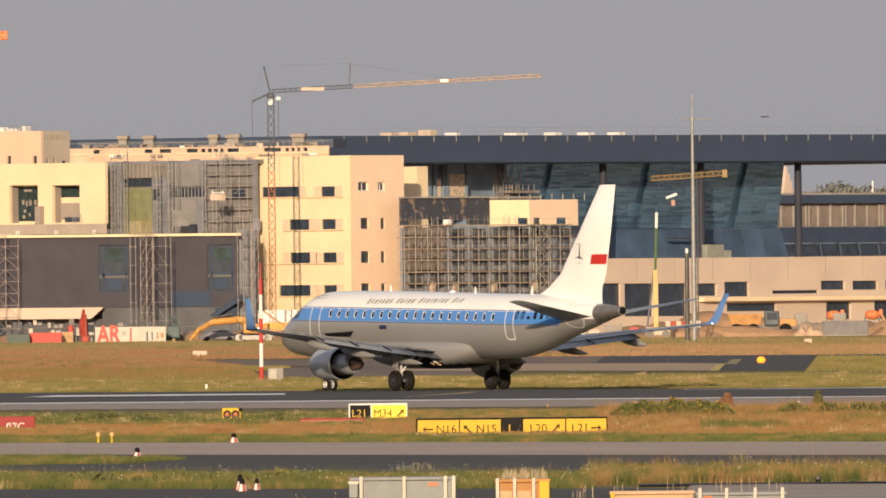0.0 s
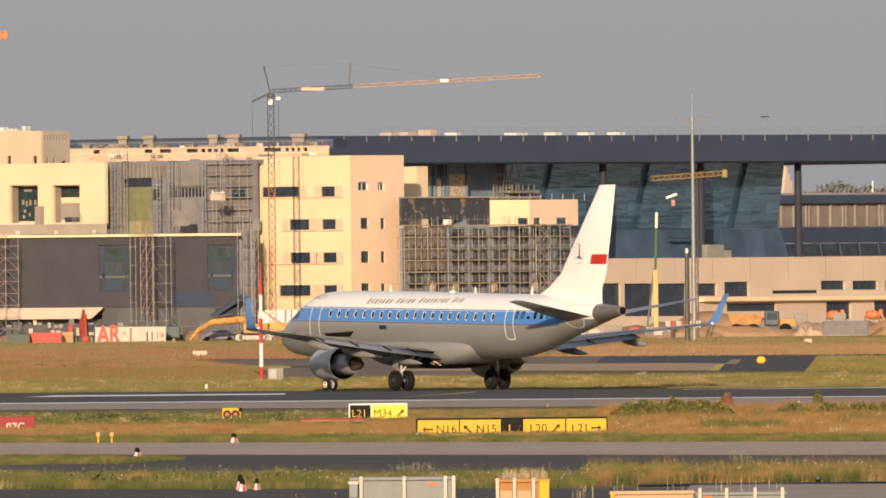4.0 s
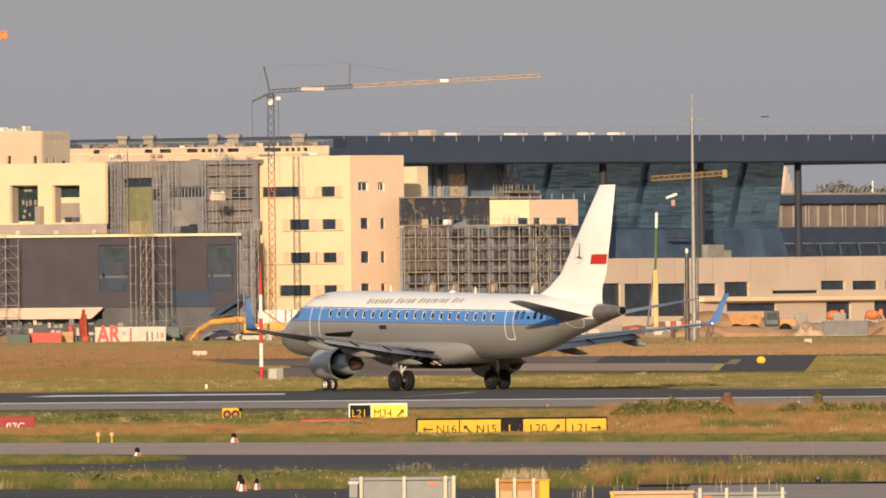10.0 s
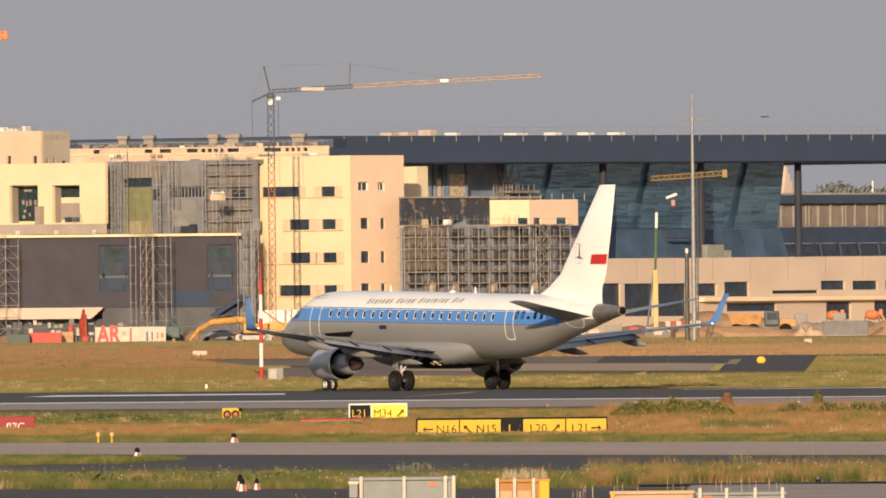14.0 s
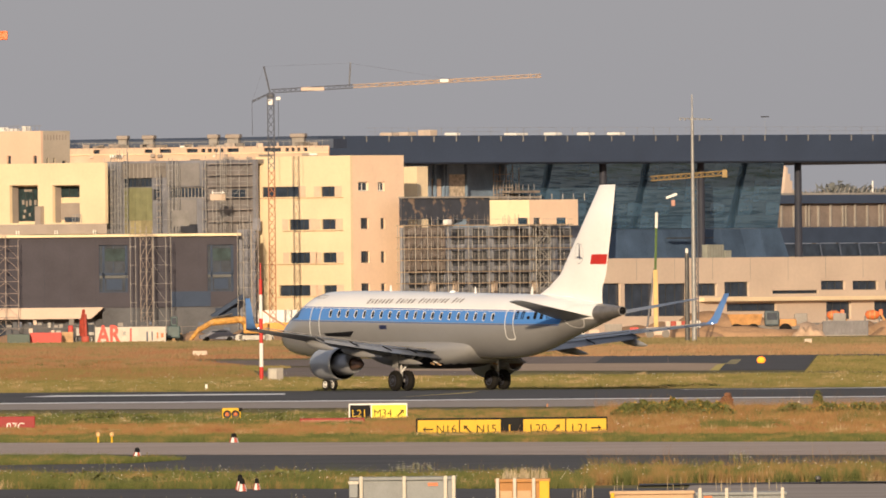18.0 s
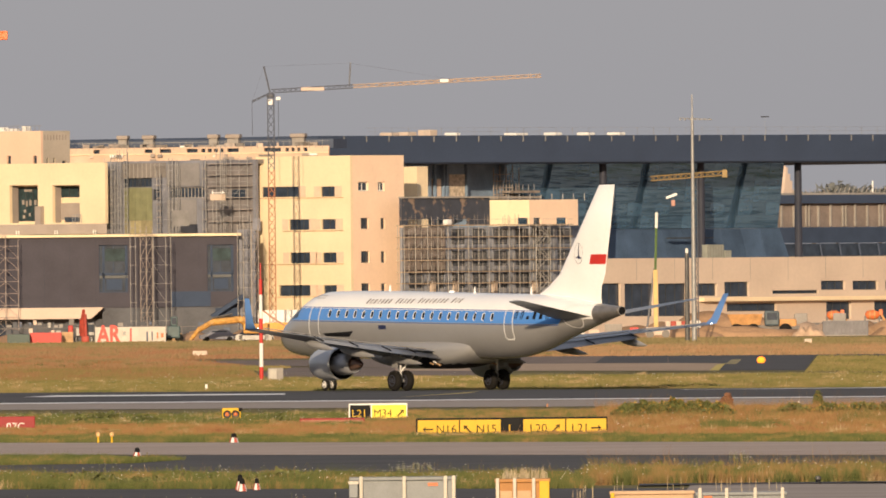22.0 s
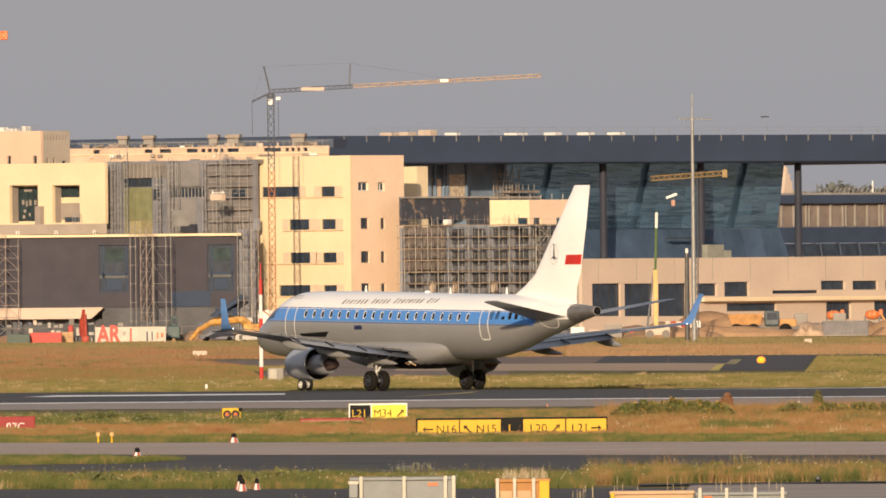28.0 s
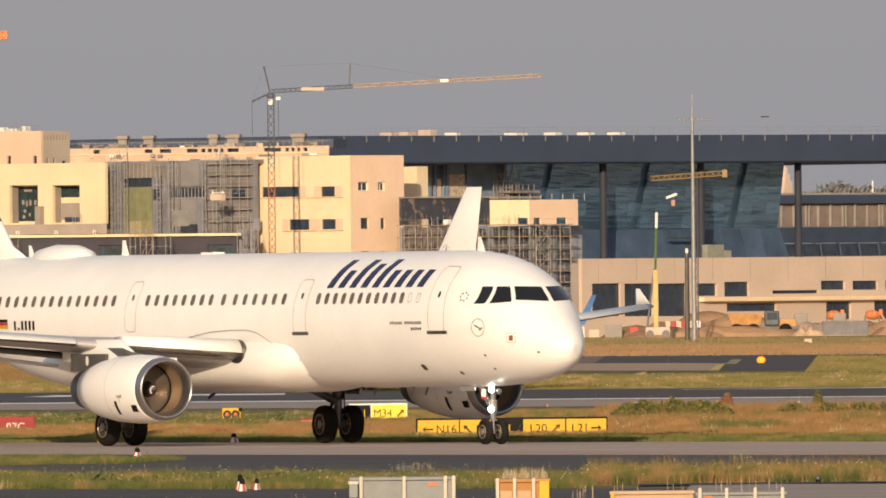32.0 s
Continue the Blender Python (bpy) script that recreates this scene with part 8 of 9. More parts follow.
for x, y, w, h, l in ((-21, 2120, 1.2, 0.5, "pale concrete marker block in the grass"), (-12.17, 1290, 0.13, 0.30, "small white marker in the grass"), (34.81, 2450, 0.7, 0.45, "pale concrete marker block in the grass"), (4.17, 1040, 0.08, 0.16, "small marker post in the grass"), (14.22, 1022, 0.09, 0.22, "small white marker in the grass"), (14.84, 1016, 0.14, 0.24, "small white marker in the grass")):
    th = anchor("marker_block", pose(x, y, 0), l, "marker", "marker blocks")
    part("block", bevelled(0, w, 0, min(0.4, w * 2), 0, h, 0.03), RUSTY if h < 0.2 else WHITE_P if w < 0.2 else RENDER_G, th)
th = anchor("amber_light", pose(21.25, 1702, 0), "glowing amber light on the far taxiway", "runway light")
part("stem", turned([(0, 0.08), (0.06, 0.08)], (0, 0, 0), 10, "z", True), GUNMETAL, th)
part("lamp", turned([(0.05, 0.14), (0.1, 0.24), (0.25, 0.29), (0.4, 0.22), (0.48, 0.08)], (0, 0, 0), 16, "z", True), AMBER, th)

# ---- equipment boxes in the foreground, cut by the picture's lower edge ----
FD = 400.0
k = FD / 44915
GREY_BOX = material("grey_cabinet_paint", (0.20, 0.215, 0.225), 0.5, vary=0.12, size=0.4)
POST_W = material("off_white_post", (0.56, 0.51, 0.43), 0.6, vary=0.08, size=0.3)


def cabinet(px0, px1, top, mat, posts, label, side=None, bays=True):
    x0 = px0
    w = px1 - px0
    th = anchor("equipment_box", pose(x0, FD, 0), label, "equipment box", "equipment boxes")
    part("body", bevelled(0, w, 0.05, 0.9, 0.08, top, 0.02), mat, th)
    part("lid", bevelled(-0.015, w + 0.015, 0.0, 0.95, top - 0.02, top + 0.035, 0.012), mat, th)
    for p in posts:
        part("post", bevelled(p - 0.028, p + 0.028, -0.03, 0.06, 0, top + 0.05, 0.012), POST_W, th)
    if side:
        part("side_panel", bevelled(w - side, w - 0.005, -0.015, 0.05, 0.08, top, 0.01), SIGN_Y, th)
    part("base", boxes((0.03, w - 0.03, 0.1, 0.85, 0, 0.08)), CONCRETE, th)
    return th


c1 = cabinet(-1.5, 0.16, 1.57, GREY_BOX, [0.17, 0.85, 1.50, 1.63], "grey steel equipment box with pale posts")
part("label_plate", boxes((1.22, 1.38, 0.03, 0.046, 1.46, 1.51)), ORANGE, c1)
side_box = part("side_box", bevelled(-0.02, 0.12, -0.12, 0.03, 1.0, 1.53, 0.015), GREY_BOX, c1, "small grey switch box")
part("box_lip", boxes((-0.03, 0.13, -0.13, -0.121, 1.5, 1.545)), POST_W, side_box)
part("box_gap", boxes((-0.015, 0.115, -0.126, -0.121, 1.26, 1.29)), BLACK, side_box)
ORANGE_BOX = material("orange_cabinet_paint", (0.42, 0.19, 0.045), 0.6, vary=0.12, size=0.3)
c2 = cabinet(0.79, 1.64, 1.52, ORANGE_BOX, [0.03, 0.30, 0.60], "orange and yellow equipment box", side=0.16)
FADED_O = material("faded_orange_panel", (0.52, 0.33, 0.18), 0.6, vary=0.1, size=0.4)
for a, b in ((0.07, 0.26), (0.34, 0.56)):
    part("front_panel", bevelled(a, b, 0.025, 0.049, 0.1, 1.37, 0.008), FADED_O, c2, "faded pale orange panel")
c3 = cabinet(2.6, 3.91, 1.31, material("pale_orange_box", (0.50, 0.33, 0.20), 0.6, vary=0.08), [], "pale orange equipment box")
part("end_strip", bevelled(0, 0.06, -0.02, 0.05, 0.08, 1.32, 0.01), SIGN_Y, c3)
c4 = cabinet(3.95, 5.37, 1.28, GREY_BOX, [0.06, 0.48, 0.93, 1.36], "low grey equipment box with pale posts")
for o in c4.children:
    if o.name.startswith("post"):
        o.scale.z = 1.04
part("label_plate", boxes((0.12, 0.25, 0.03, 0.046, 1.22, 1.26)), ORANGE, c4)


# ---- grass, flowers and bushes ----
def grass_paint(name, stops, size):
    """Blades that shift from green to dry in patches and from blade to blade."""
    m = bpy.data.materials.new(name)
    m.use_nodes = True
    n, l = m.node_tree.nodes, m.node_tree.links
    b = n["Principled BSDF"]
    b.inputs["Roughness"].default_value = 0.75
    b.inputs["Specular IOR Level"].default_value = 0.2
    co, mp = n.new("ShaderNodeTexCoord"), n.new("ShaderNodeMapping")
    mp.inputs["Scale"].default_value = (1 / size, 0.06 / size, 0)
    nz = n.new("ShaderNodeTexNoise")
    nz.inputs["Scale"].default_value, nz.inputs["Detail"].default_value = 1.0, 4
    l.new(co.outputs["Object"], mp.inputs[0])
    l.new(mp.outputs[0], nz.inputs["Vector"])
    geo = n.new("ShaderNodeNewGeometry")
    add = n.new("ShaderNodeMath")
    add.operation = "MULTIPLY_ADD"
    add.inputs[1].default_value = 0.24
    l.new(geo.outputs["Random Per Island"], add.inputs[0])
    fine = n.new("ShaderNodeTexNoise")      # single tussocks
    fine.inputs["Scale"].default_value, fine.inputs["Detail"].default_value = 4.5, 2
    l.new(mp.outputs[0], fine.inputs["Vector"])
    both = n.new("ShaderNodeMix")
    both.inputs[0].default_value = 0.38
    l.new(nz.outputs["Fac"], both.inputs[2])
    l.new(fine.outputs["Fac"], both.inputs[3])
    mr = n.new("ShaderNodeMapRange")
    mr.inputs[1].default_value, mr.inputs[2].default_value, mr.inputs[3].default_value, mr.inputs[4].default_value = 0.33, 0.67, 0.0, 0.80
    l.new(both.outputs[0], mr.inputs[0])
    l.new(mr.outputs[0], add.inputs[2])
    ramp = n.new("ShaderNodeValToRGB")
    cr = ramp.color_ramp
    cr.elements[0].position, cr.elements[0].color = stops[0][0], (*stops[0][1], 1)
    cr.elements[1].position, cr.elements[1].color = stops[1][0], (*stops[1][1], 1)
    for p, c in stops[2:]:
        cr.elements.new(p).color = (*c, 1)
    l.new(add.outputs[0], ramp.inputs[0])
    l.new(ramp.outputs[0], b.inputs["Base Color"])
    return m


GREEN, LIME, STRAW, RUSSET, OCHRE = (0.058, 0.082, 0.022), (0.118, 0.128, 0.040), (0.28, 0.215, 0.11), (0.27, 0.133, 0.058), (0.29, 0.18, 0.072)
G_FRESH = grass_paint("fresh_grass", [(0.0, GREEN), (0.55, LIME), (0.95, OCHRE)], 1.1)
G_MEADOW = grass_paint("meadow_grass", [(0.0, GREEN), (0.6, LIME), (0.85, OCHRE), (1.0, STRAW)], 0.9)
G_DRY = grass_paint("dry_grass", [(0.0, GREEN), (0.2, LIME), (0.42, OCHRE), (0.7, RUSSET), (0.95, STRAW)], 1.2)
G_GOLD = grass_paint("golden_grass", [(0.0, GREEN), (0.22, LIME), (0.42, RUSSET), (0.68, OCHRE), (0.95, (0.42, 0.30, 0.15))], 0.7)
G_MIX = grass_paint("tan_and_green_grass", [(0.0, GREEN), (0.42, LIME), (0.66, OCHRE), (0.85, (0.24, 0.145, 0.07)), (1.0, STRAW)], 0.8)
G_FAR = grass_paint("far_grass", [(0.0, (0.115, 0.118, 0.048)), (0.3, (0.195, 0.15, 0.070)), (0.5, (0.265, 0.168, 0.09)), (0.75, (0.255, 0.125, 0.07)), (0.98, (0.33, 0.21, 0.115))], 7.0)

G_SPRING = grass_paint("yellow_green_grass", [(0.0, (0.098, 0.112, 0.032)), (0.5, (0.182, 0.158, 0.056)), (0.95, (0.29, 0.212, 0.10))], 3.0)
G_DULL = grass_paint("dull_green_grass", [(0.0, (0.13, 0.13, 0.055)), (0.5, (0.205, 0.165, 0.076)), (0.95, (0.28, 0.195, 0.11))], 7.0)
G_OLIVE = grass_paint("olive_grass", [(0.0, (0.10, 0.11, 0.035)), (0.45, (0.20, 0.155, 0.06)), (0.7, (0.22, 0.12, 0.06)), (0.95, (0.28, 0.19, 0.09))], 3.5)


def grass(name, corners, count, h0, h1, width, mat, label, seed, tall=0.04, z0=0.0):
    """Loose blades over a four-cornered patch: near left, near right, far right, far left."""
    rng = np.random.default_rng(seed)
    q = np.array(corners, float)
    u, v = rng.random(count)[:, None], rng.random(count)[:, None]
    base = (q[0] * (1 - u) + q[1] * u) * (1 - v) + (q[3] * (1 - u) + q[2] * u) * v
    # clumps: heights follow slow waves over the ground
    wave = 0.5 + 0.25 * np.sin(base[:, 0] * 1.7 + base[:, 1] * 0.11 + seed) + 0.25 * np.sin(base[:, 0] * 4.3 - base[:, 1] * 0.23)
    # tussocks: slow bumps of taller growth, with bare gaps between them
    cx = np.floor(base[:, 0] / 0.7 + 0.35 * np.sin(base[:, 1] * 0.31 + seed)) + 91.7 * np.floor(base[:, 1] / 6)
    tuft = np.modf(np.abs(np.sin(cx * 12.9898 + seed)) * 43758.5453)[0]
    h = (h0 + (h1 - h0) * (0.3 * wave + 0.4 * tuft + 0.4 * rng.random(count) ** 1.6))
    long = rng.random(count) < tall * (0.4 + 1.6 * tuft)
    h = np.where(long, h * (1.35 + 0.6 * rng.random(count)), h)
    w = width * (0.6 + 0.8 * rng.random(count)) * np.where(long, 0.6, 1)
    a = rng.random(count) * math.pi
    lean = rng.normal(0, 0.34, (count, 2)) * h[:, None]
    co = np.zeros((count, 3, 3))
    co[:, 0, :2] = base - np.stack([np.cos(a) * w, np.sin(a) * w * 0.5], 1) / 2
    co[:, 1, :2] = base + np.stack([np.cos(a) * w, np.sin(a) * w * 0.5], 1) / 2
    co[:, 2, :2] = base + lean
    co[:, :2, 2] = z0 - 0.02
    co[:, 2, 2] = z0 + h
    me = bpy.data.meshes.new(name)
    me.vertices.add(count * 3)
    me.vertices.foreach_set("co", co.ravel())
    me.loops.add(count * 3)
    me.loops.foreach_set("vertex_index", np.arange(count * 3, dtype=np.int32))
    me.polygons.add(count)
    me.polygons.foreach_set("loop_start", np.arange(0, count * 3, 3, dtype=np.int32))
    me.update()
    me.materials.append(mat)
    return tagged(new(name, me), label, "grass", "", "stuff")


def flowers(name, corners, count, h0, h1, r, mat, label, seed):
    """Small flower heads on thin stalks."""
    rng = np.random.default_rng(seed)
    q = np.array(corners, float)
    bm = bmesh.new()
    for _ in range(count):
        u, v = rng.random(), rng.random()
        p = (q[0] * (1 - u) + q[1] * u) * (1 - v) + (q[3] * (1 - u) + q[2] * u) * v
        h = h0 + (h1 - h0) * rng.random()
        s = r * (0.5 + rng.random())
        c = Vector((p[0], p[1], h))
        t = [bm.verts.new(c + Vector(d)) for d in ((s, 0, 0), (-s, 0, 0), (0, s, 0), (0, -s, 0), (0, 0, s * 0.7), (0, 0, -s * 0.5))]
        for i, j, k in ((0, 2, 4), (2, 1, 4), (1, 3, 4), (3, 0, 4), (2, 0, 5), (1, 2, 5), (3, 1, 5), (0, 3, 5)):
            bm.faces.new((t[i], t[j], t[k]))
        b = [bm.verts.new(c + Vector(d)) for d in ((0.004, 0, 0), (-0.004, 0, 0), (0, 0, -h))]
        bm.faces.new(b).material_index = 1
    ob = part(name, bm, [mat, G_FRESH])
    return tagged(ob, label, "flowers", "", "stuff")


def tussocks(name, corners, count, h0, h1, r0, r1, width, mat, label, seed, blades=60):
    """Separate domed tufts that stand out of the shorter grass."""
    rng = np.random.default_rng(seed)
    q = np.array(corners, float)
    u, v = rng.random(count)[:, None], rng.random(count)[:, None]
    mid = (q[0] * (1 - u) + q[1] * u) * (1 - v) + (q[3] * (1 - u) + q[2] * u) * v
    rad, tall = rng.uniform(r0, r1, count), rng.uniform(h0, h1, count)
    mid, rad, tall = np.repeat(mid, blades, 0), np.repeat(rad, blades), np.repeat(tall, blades)
    n = count * blades
    a, d = rng.random(n) * 2 * math.pi, np.sqrt(rng.random(n))
    out = np.stack([np.cos(a), np.sin(a)], 1) * d[:, None]
    base = mid + out * rad[:, None]
    h = tall * (1 - 0.65 * d ** 2) * rng.uniform(0.55, 1.1, n)
    w = width * rng.uniform(0.6, 1.4, n)
    t = rng.random(n) * math.pi
    side = np.stack([np.cos(t) * w, np.sin(t) * w * 0.5], 1) / 2
    co = np.zeros((n, 3, 3))
    co[:, 0, :2], co[:, 1, :2] = base - side, base + side
    co[:, 2, :2] = base + (out * 0.5 + rng.normal(0, 0.25, (n, 2))) * h[:, None]
    co[:, :2, 2] = -0.02
    co[:, 2, 2] = h
    me = bpy.data.meshes.new(name)
    me.from_pydata(co.reshape(-1, 3), [], np.arange(n * 3).reshape(-1, 3))
    me.materials.append(mat)
    return tagged(new(name, me), label, "grass", "", "stuff")


T_GREEN = grass_paint("deep_green_tufts", [(0.0, (0.042, 0.062, 0.02)), (0.6, (0.085, 0.105, 0.034)), (1.0, (0.16, 0.15, 0.06))], 1.0)
T_STRAW = grass_paint("pale_straw_tufts", [(0.0, (0.24, 0.17, 0.085)), (0.5, (0.36, 0.26, 0.14)), (1.0, (0.48, 0.38, 0.23))], 1.0)
T_RUST = grass_paint("rust_tufts", [(0.0, (0.17, 0.075, 0.036)), (0.6, (0.27, 0.125, 0.06)), (1.0, (0.38, 0.22, 0.11))], 1.0)
PETAL = material("white_petals", (0.75, 0.72, 0.65), 0.7, vary=0.1)
GOLD = material("yellow_petals", (0.40, 0.235, 0.045), 0.7, vary=0.15)

# verge in front of the shoulder
V1 = [(-14.01, 606), (3.41, 585), (3.63, 623.2), (-14.96, 647.2)]
V1R = [(3.32, 597.2), (13.96, 597.0), (14.71, 622.5), (3.49, 623.4)]
grass("verge_grass", V1, 150000, 0.08, 0.28, 0.018, G_MEADOW, "tall mixed green and straw verge grass", 1)
grass("verge_grass", V1R, 120000, 0.12, 0.42, 0.02, G_MIX, "tall mixed green and straw verge grass", 2, 0.04)
grass("verge_grass", [(-13.99, 605.1), (13.87, 595.5), (14.04, 602.5), (-14.21, 614.6)], 40000, 0.05, 0.16, 0.02, G_FRESH, "short fresh green grass along the road edge", 3, 0.0)
flowers("wildflowers", V1, 380, 0.18, 0.40, 0.012, PETAL, "white wildflowers in the verge", 4)
flowers("wildflowers", V1R, 240, 0.25, 0.52, 0.013, PETAL, "white wildflowers in the verge", 5)
flowers("wildflowers", [(-1.24, 630.6), (-0.26, 629.1), (-0.26, 645.7), (-1.27, 647.3)], 90, 0.14, 0.33, 0.012, PETAL, "thick patch of white wildflowers", 36)
flowers("wildflowers", [(7, 626.2), (7.54, 625.3), (7.69, 637.6), (7.13, 638.4)], 26, 0.38, 0.58, 0.014, PETAL, "tall white umbels above the verge", 37)
# near strip at the picture's foot
V0 = [(-11.05, 501.8), (2.28, 486.1), (2.49, 529.6), (-12.07, 548.2)]
grass("near_grass", V0, 16000, 0.04, 0.18, 0.014, G_FRESH, "sparse green grass with white flowers", 6)
flowers("near_flowers", V0, 420, 0.16, 0.36, 0.014, PETAL, "white wildflowers", 7)


def reeds(name, x0, x1, y, h0, h1, count, mat, label, seed):
    """Thin upright stalks with a small seed head each."""
    rng = np.random.default_rng(seed)
    bm = bmesh.new()
    for _ in range(count):
        x, yy, h = rng.uniform(x0, x1), y + rng.uniform(0, 1), rng.uniform(h0, h1)
        tip = Vector((x + rng.normal(0, 0.02), yy, h))
        tube(bm, (x, yy, 0), tip, 0.0035, 3, 0.0025)
        tube(bm, tip - Vector((0, 0, 0.07)), tip + Vector((0, 0, 0.03)), 0.005, 4, 0.002)
    return tagged(part(name, bm, mat), label, "reeds", "", "stuff")


STALK = grass_paint("dry_stalk", [(0, (0.62, 0.52, 0.36)), (1, (0.46, 0.35, 0.2))], 1.0)
reeds("dry_reeds", 0.91, 1.61, 401.2, 1.55, 1.70, 190, STALK, "dry straw-coloured reeds behind the box", 8)
reeds("dry_reeds", 2.7, 5.47, 401.2, 1.36, 1.54, 22, STALK, "sparse dry reeds behind the boxes", 9)
reeds("dry_reeds", 1.89, 2.7, 401.2, 1.30, 1.42, 12, STALK, "sparse dry reeds beside the boxes", 10)
# island left of the shoulder
grass("island_grass", [(-19.78, 689.6), (-8.64, 695.4), (-7.24, 710.5), (-21.36, 744.8)], 50000, 0.06, 0.24, 0.024, G_MEADOW, "low green grass island beside the taxiway", 10, 0.02)
# beyond the taxiway
V2 = [(-17.94, 815.8), (17.11, 759), (17.95, 796.1), (-18.96, 862.6)]
grass("mown_grass", V2, 90000, 0.05, 0.17, 0.028, G_FRESH, "short green grass along the taxiway", 11, 0.01)
V3 = [(-18.8, 855.1), (5.64, 810.4), (6.41, 921.1), (-19.84, 902.4)]
grass("dry_meadow", V3, 110000, 0.06, 0.22, 0.03, G_DRY, "russet dry grass", 12, 0.02)
V3R = [(4.95, 815.2), (19.63, 792.7), (23.67, 955.4), (5.66, 931.7)]
grass("dry_meadow", [(4.93, 811.8), (19.63, 792.7), (21.37, 862.7), (5.3, 873.4)], 70000, 0.06, 0.24, 0.028, G_DRY, "short russet dry grass", 13, 0.04)
grass("dry_meadow", [(5.21, 858.1), (20.91, 844), (23.67, 955.4), (5.66, 931.7)], 90000, 0.08, 0.40, 0.028, G_GOLD, "tall golden and russet dry grass", 34, 0.07)
for seed, (a, b, c, d) in enumerate(((((5.99, 888.1)), ((8.74, 886.2)), ((9.22, 914.8)), ((6.38, 916.8))), (((10.8, 894.1)), ((12.6, 894.3)), ((13.34, 932.2)), ((11.07, 932.9))), (((13.21, 856.6)), ((15.48, 855.6)), ((16.27, 898.9)), ((14.07, 899.5))), (((8.43, 836.5)), ((11.38, 834.1)), ((11.44, 852.7)), ((8.8, 854.4))))):
    grass("green_tufts", [a, b, c, d], 6500, 0.10, 0.36, 0.028, G_MEADOW, "green tufts among the dry grass", 40 + seed, 0.08)
grass("dry_meadow", [(5.58, 918.6), (23.11, 932.6), (24.39, 984.2), (5.92, 973.4)], 52000, 0.12, 0.46, 0.03, G_GOLD, "tall golden and russet dry grass", 14, 0.08)
grass("seed_stalks", [(5.01, 890.2), (21.56, 870.3), (24.15, 974.4), (5.41, 960.1)], 1300, 0.4, 0.85, 0.016, G_GOLD, "sparse tall seed stalks", 31, 0.1)
grass("seed_stalks", V1R, 700, 0.4, 0.75, 0.013, G_GOLD, "sparse tall seed stalks", 32, 0.1)
grass("seed_stalks", V1, 350, 0.25, 0.5, 0.012, G_GOLD, "sparse tall seed stalks", 33, 0.1)
V4 = [(-20.3, 923.7), (-2.92, 890.9), (-3.23, 985.2), (-21.85, 994.2)]
grass("green_meadow", V4, 80000, 0.06, 0.26, 0.03, G_MEADOW, "green meadow grass with pale flowers", 15, 0.03)
grass("green_meadow", [(-3, 916), (6.52, 907.8), (7.09, 985.6), (-3.26, 995.2)], 60000, 0.06, 0.26, 0.032, G_MIX, "green meadow grass with pale flowers", 16, 0.03)
flowers("meadow_flowers", V4, 520, 0.12, 0.34, 0.014, PETAL, "pale wildflowers in the meadow", 17)
flowers("meadow_flowers", V3R, 160, 0.25, 0.5, 0.015, PETAL, "pale wildflowers in the meadow", 18)
# beyond the runway
V5 = [(-28.36, 1290.8), (27.81, 1232.7), (32.78, 1452.4), (-32.86, 1496.3)]
grass("runway_meadow", V5, 80000, 0.06, 0.22, 0.055, G_SPRING, "yellow-green meadow beyond the runway", 19, 0.02)
grass("runway_edge_grass", [(-28.36, 1289), (27.81, 1231), (28.1, 1241), (-28.6, 1299)], 26000, 0.02, 0.10, 0.08, G_SPRING, "short trampled grass along the runway edge", 61, 0.0)
flowers("meadow_flowers", V5, 520, 0.12, 0.34, 0.02, PETAL, "pale wildflowers in the meadow", 20)
grass("far_meadow", [(-31.89, 1451.8), (-10.3, 1462.5), (-14.6, 1791), (-39.14, 1782.7)], 26000, 0.08, 0.26, 0.10, G_OLIVE, "yellow-green far meadow", 21)
grass("far_meadow", [(-38.1, 1735.3), (-13.29, 1724.5), (-24, 2088.9), (-47.33, 2156.2)], 30000, 0.08, 0.3, 0.14, G_FAR, "dry russet far meadow", 24)
grass("far_meadow", [(-18.91, 1747.1), (-11.98, 1648.8), (-10.23, 1727), (-19.61, 1811.9)], 4000, 0.08, 0.2, 0.1, G_SPRING, "green grass below the taxiway", 26)
grass("far_meadow", [(21.5, 1507.4), (36, 1451.9), (45.04, 1816), (28, 1899.5)], 16000, 0.08, 0.2, 0.12, G_SPRING, "fresh green far meadow", 25)
G_PALE = grass_paint("pale_dry_grass", [(0.0, (0.17, 0.145, 0.07)), (0.4, (0.29, 0.195, 0.108)), (0.7, (0.32, 0.185, 0.10)), (1.0, (0.40, 0.27, 0.155))], 6.0)
grass("far_meadow", [(-45.34, 2065.1), (9.5, 1978), (11.9, 2430), (-59.04, 2690.1)], 40000, 0.1, 0.3, 0.22, G_FAR, "dry russet far meadow", 22)
grass("far_meadow", [(9.5, 1978), (43.44, 1924), (51.56, 2283.5), (11.9, 2430)], 26000, 0.1, 0.3, 0.22, G_PALE, "pale straw-coloured far meadow", 62)
grass("far_meadow", [(-57.46, 2618.1), (50.38, 2231.4), (60.8, 2692.2), (-70.71, 3222)], 60000, 0.1, 0.3, 0.3, G_DULL, "dull green far meadow", 23)


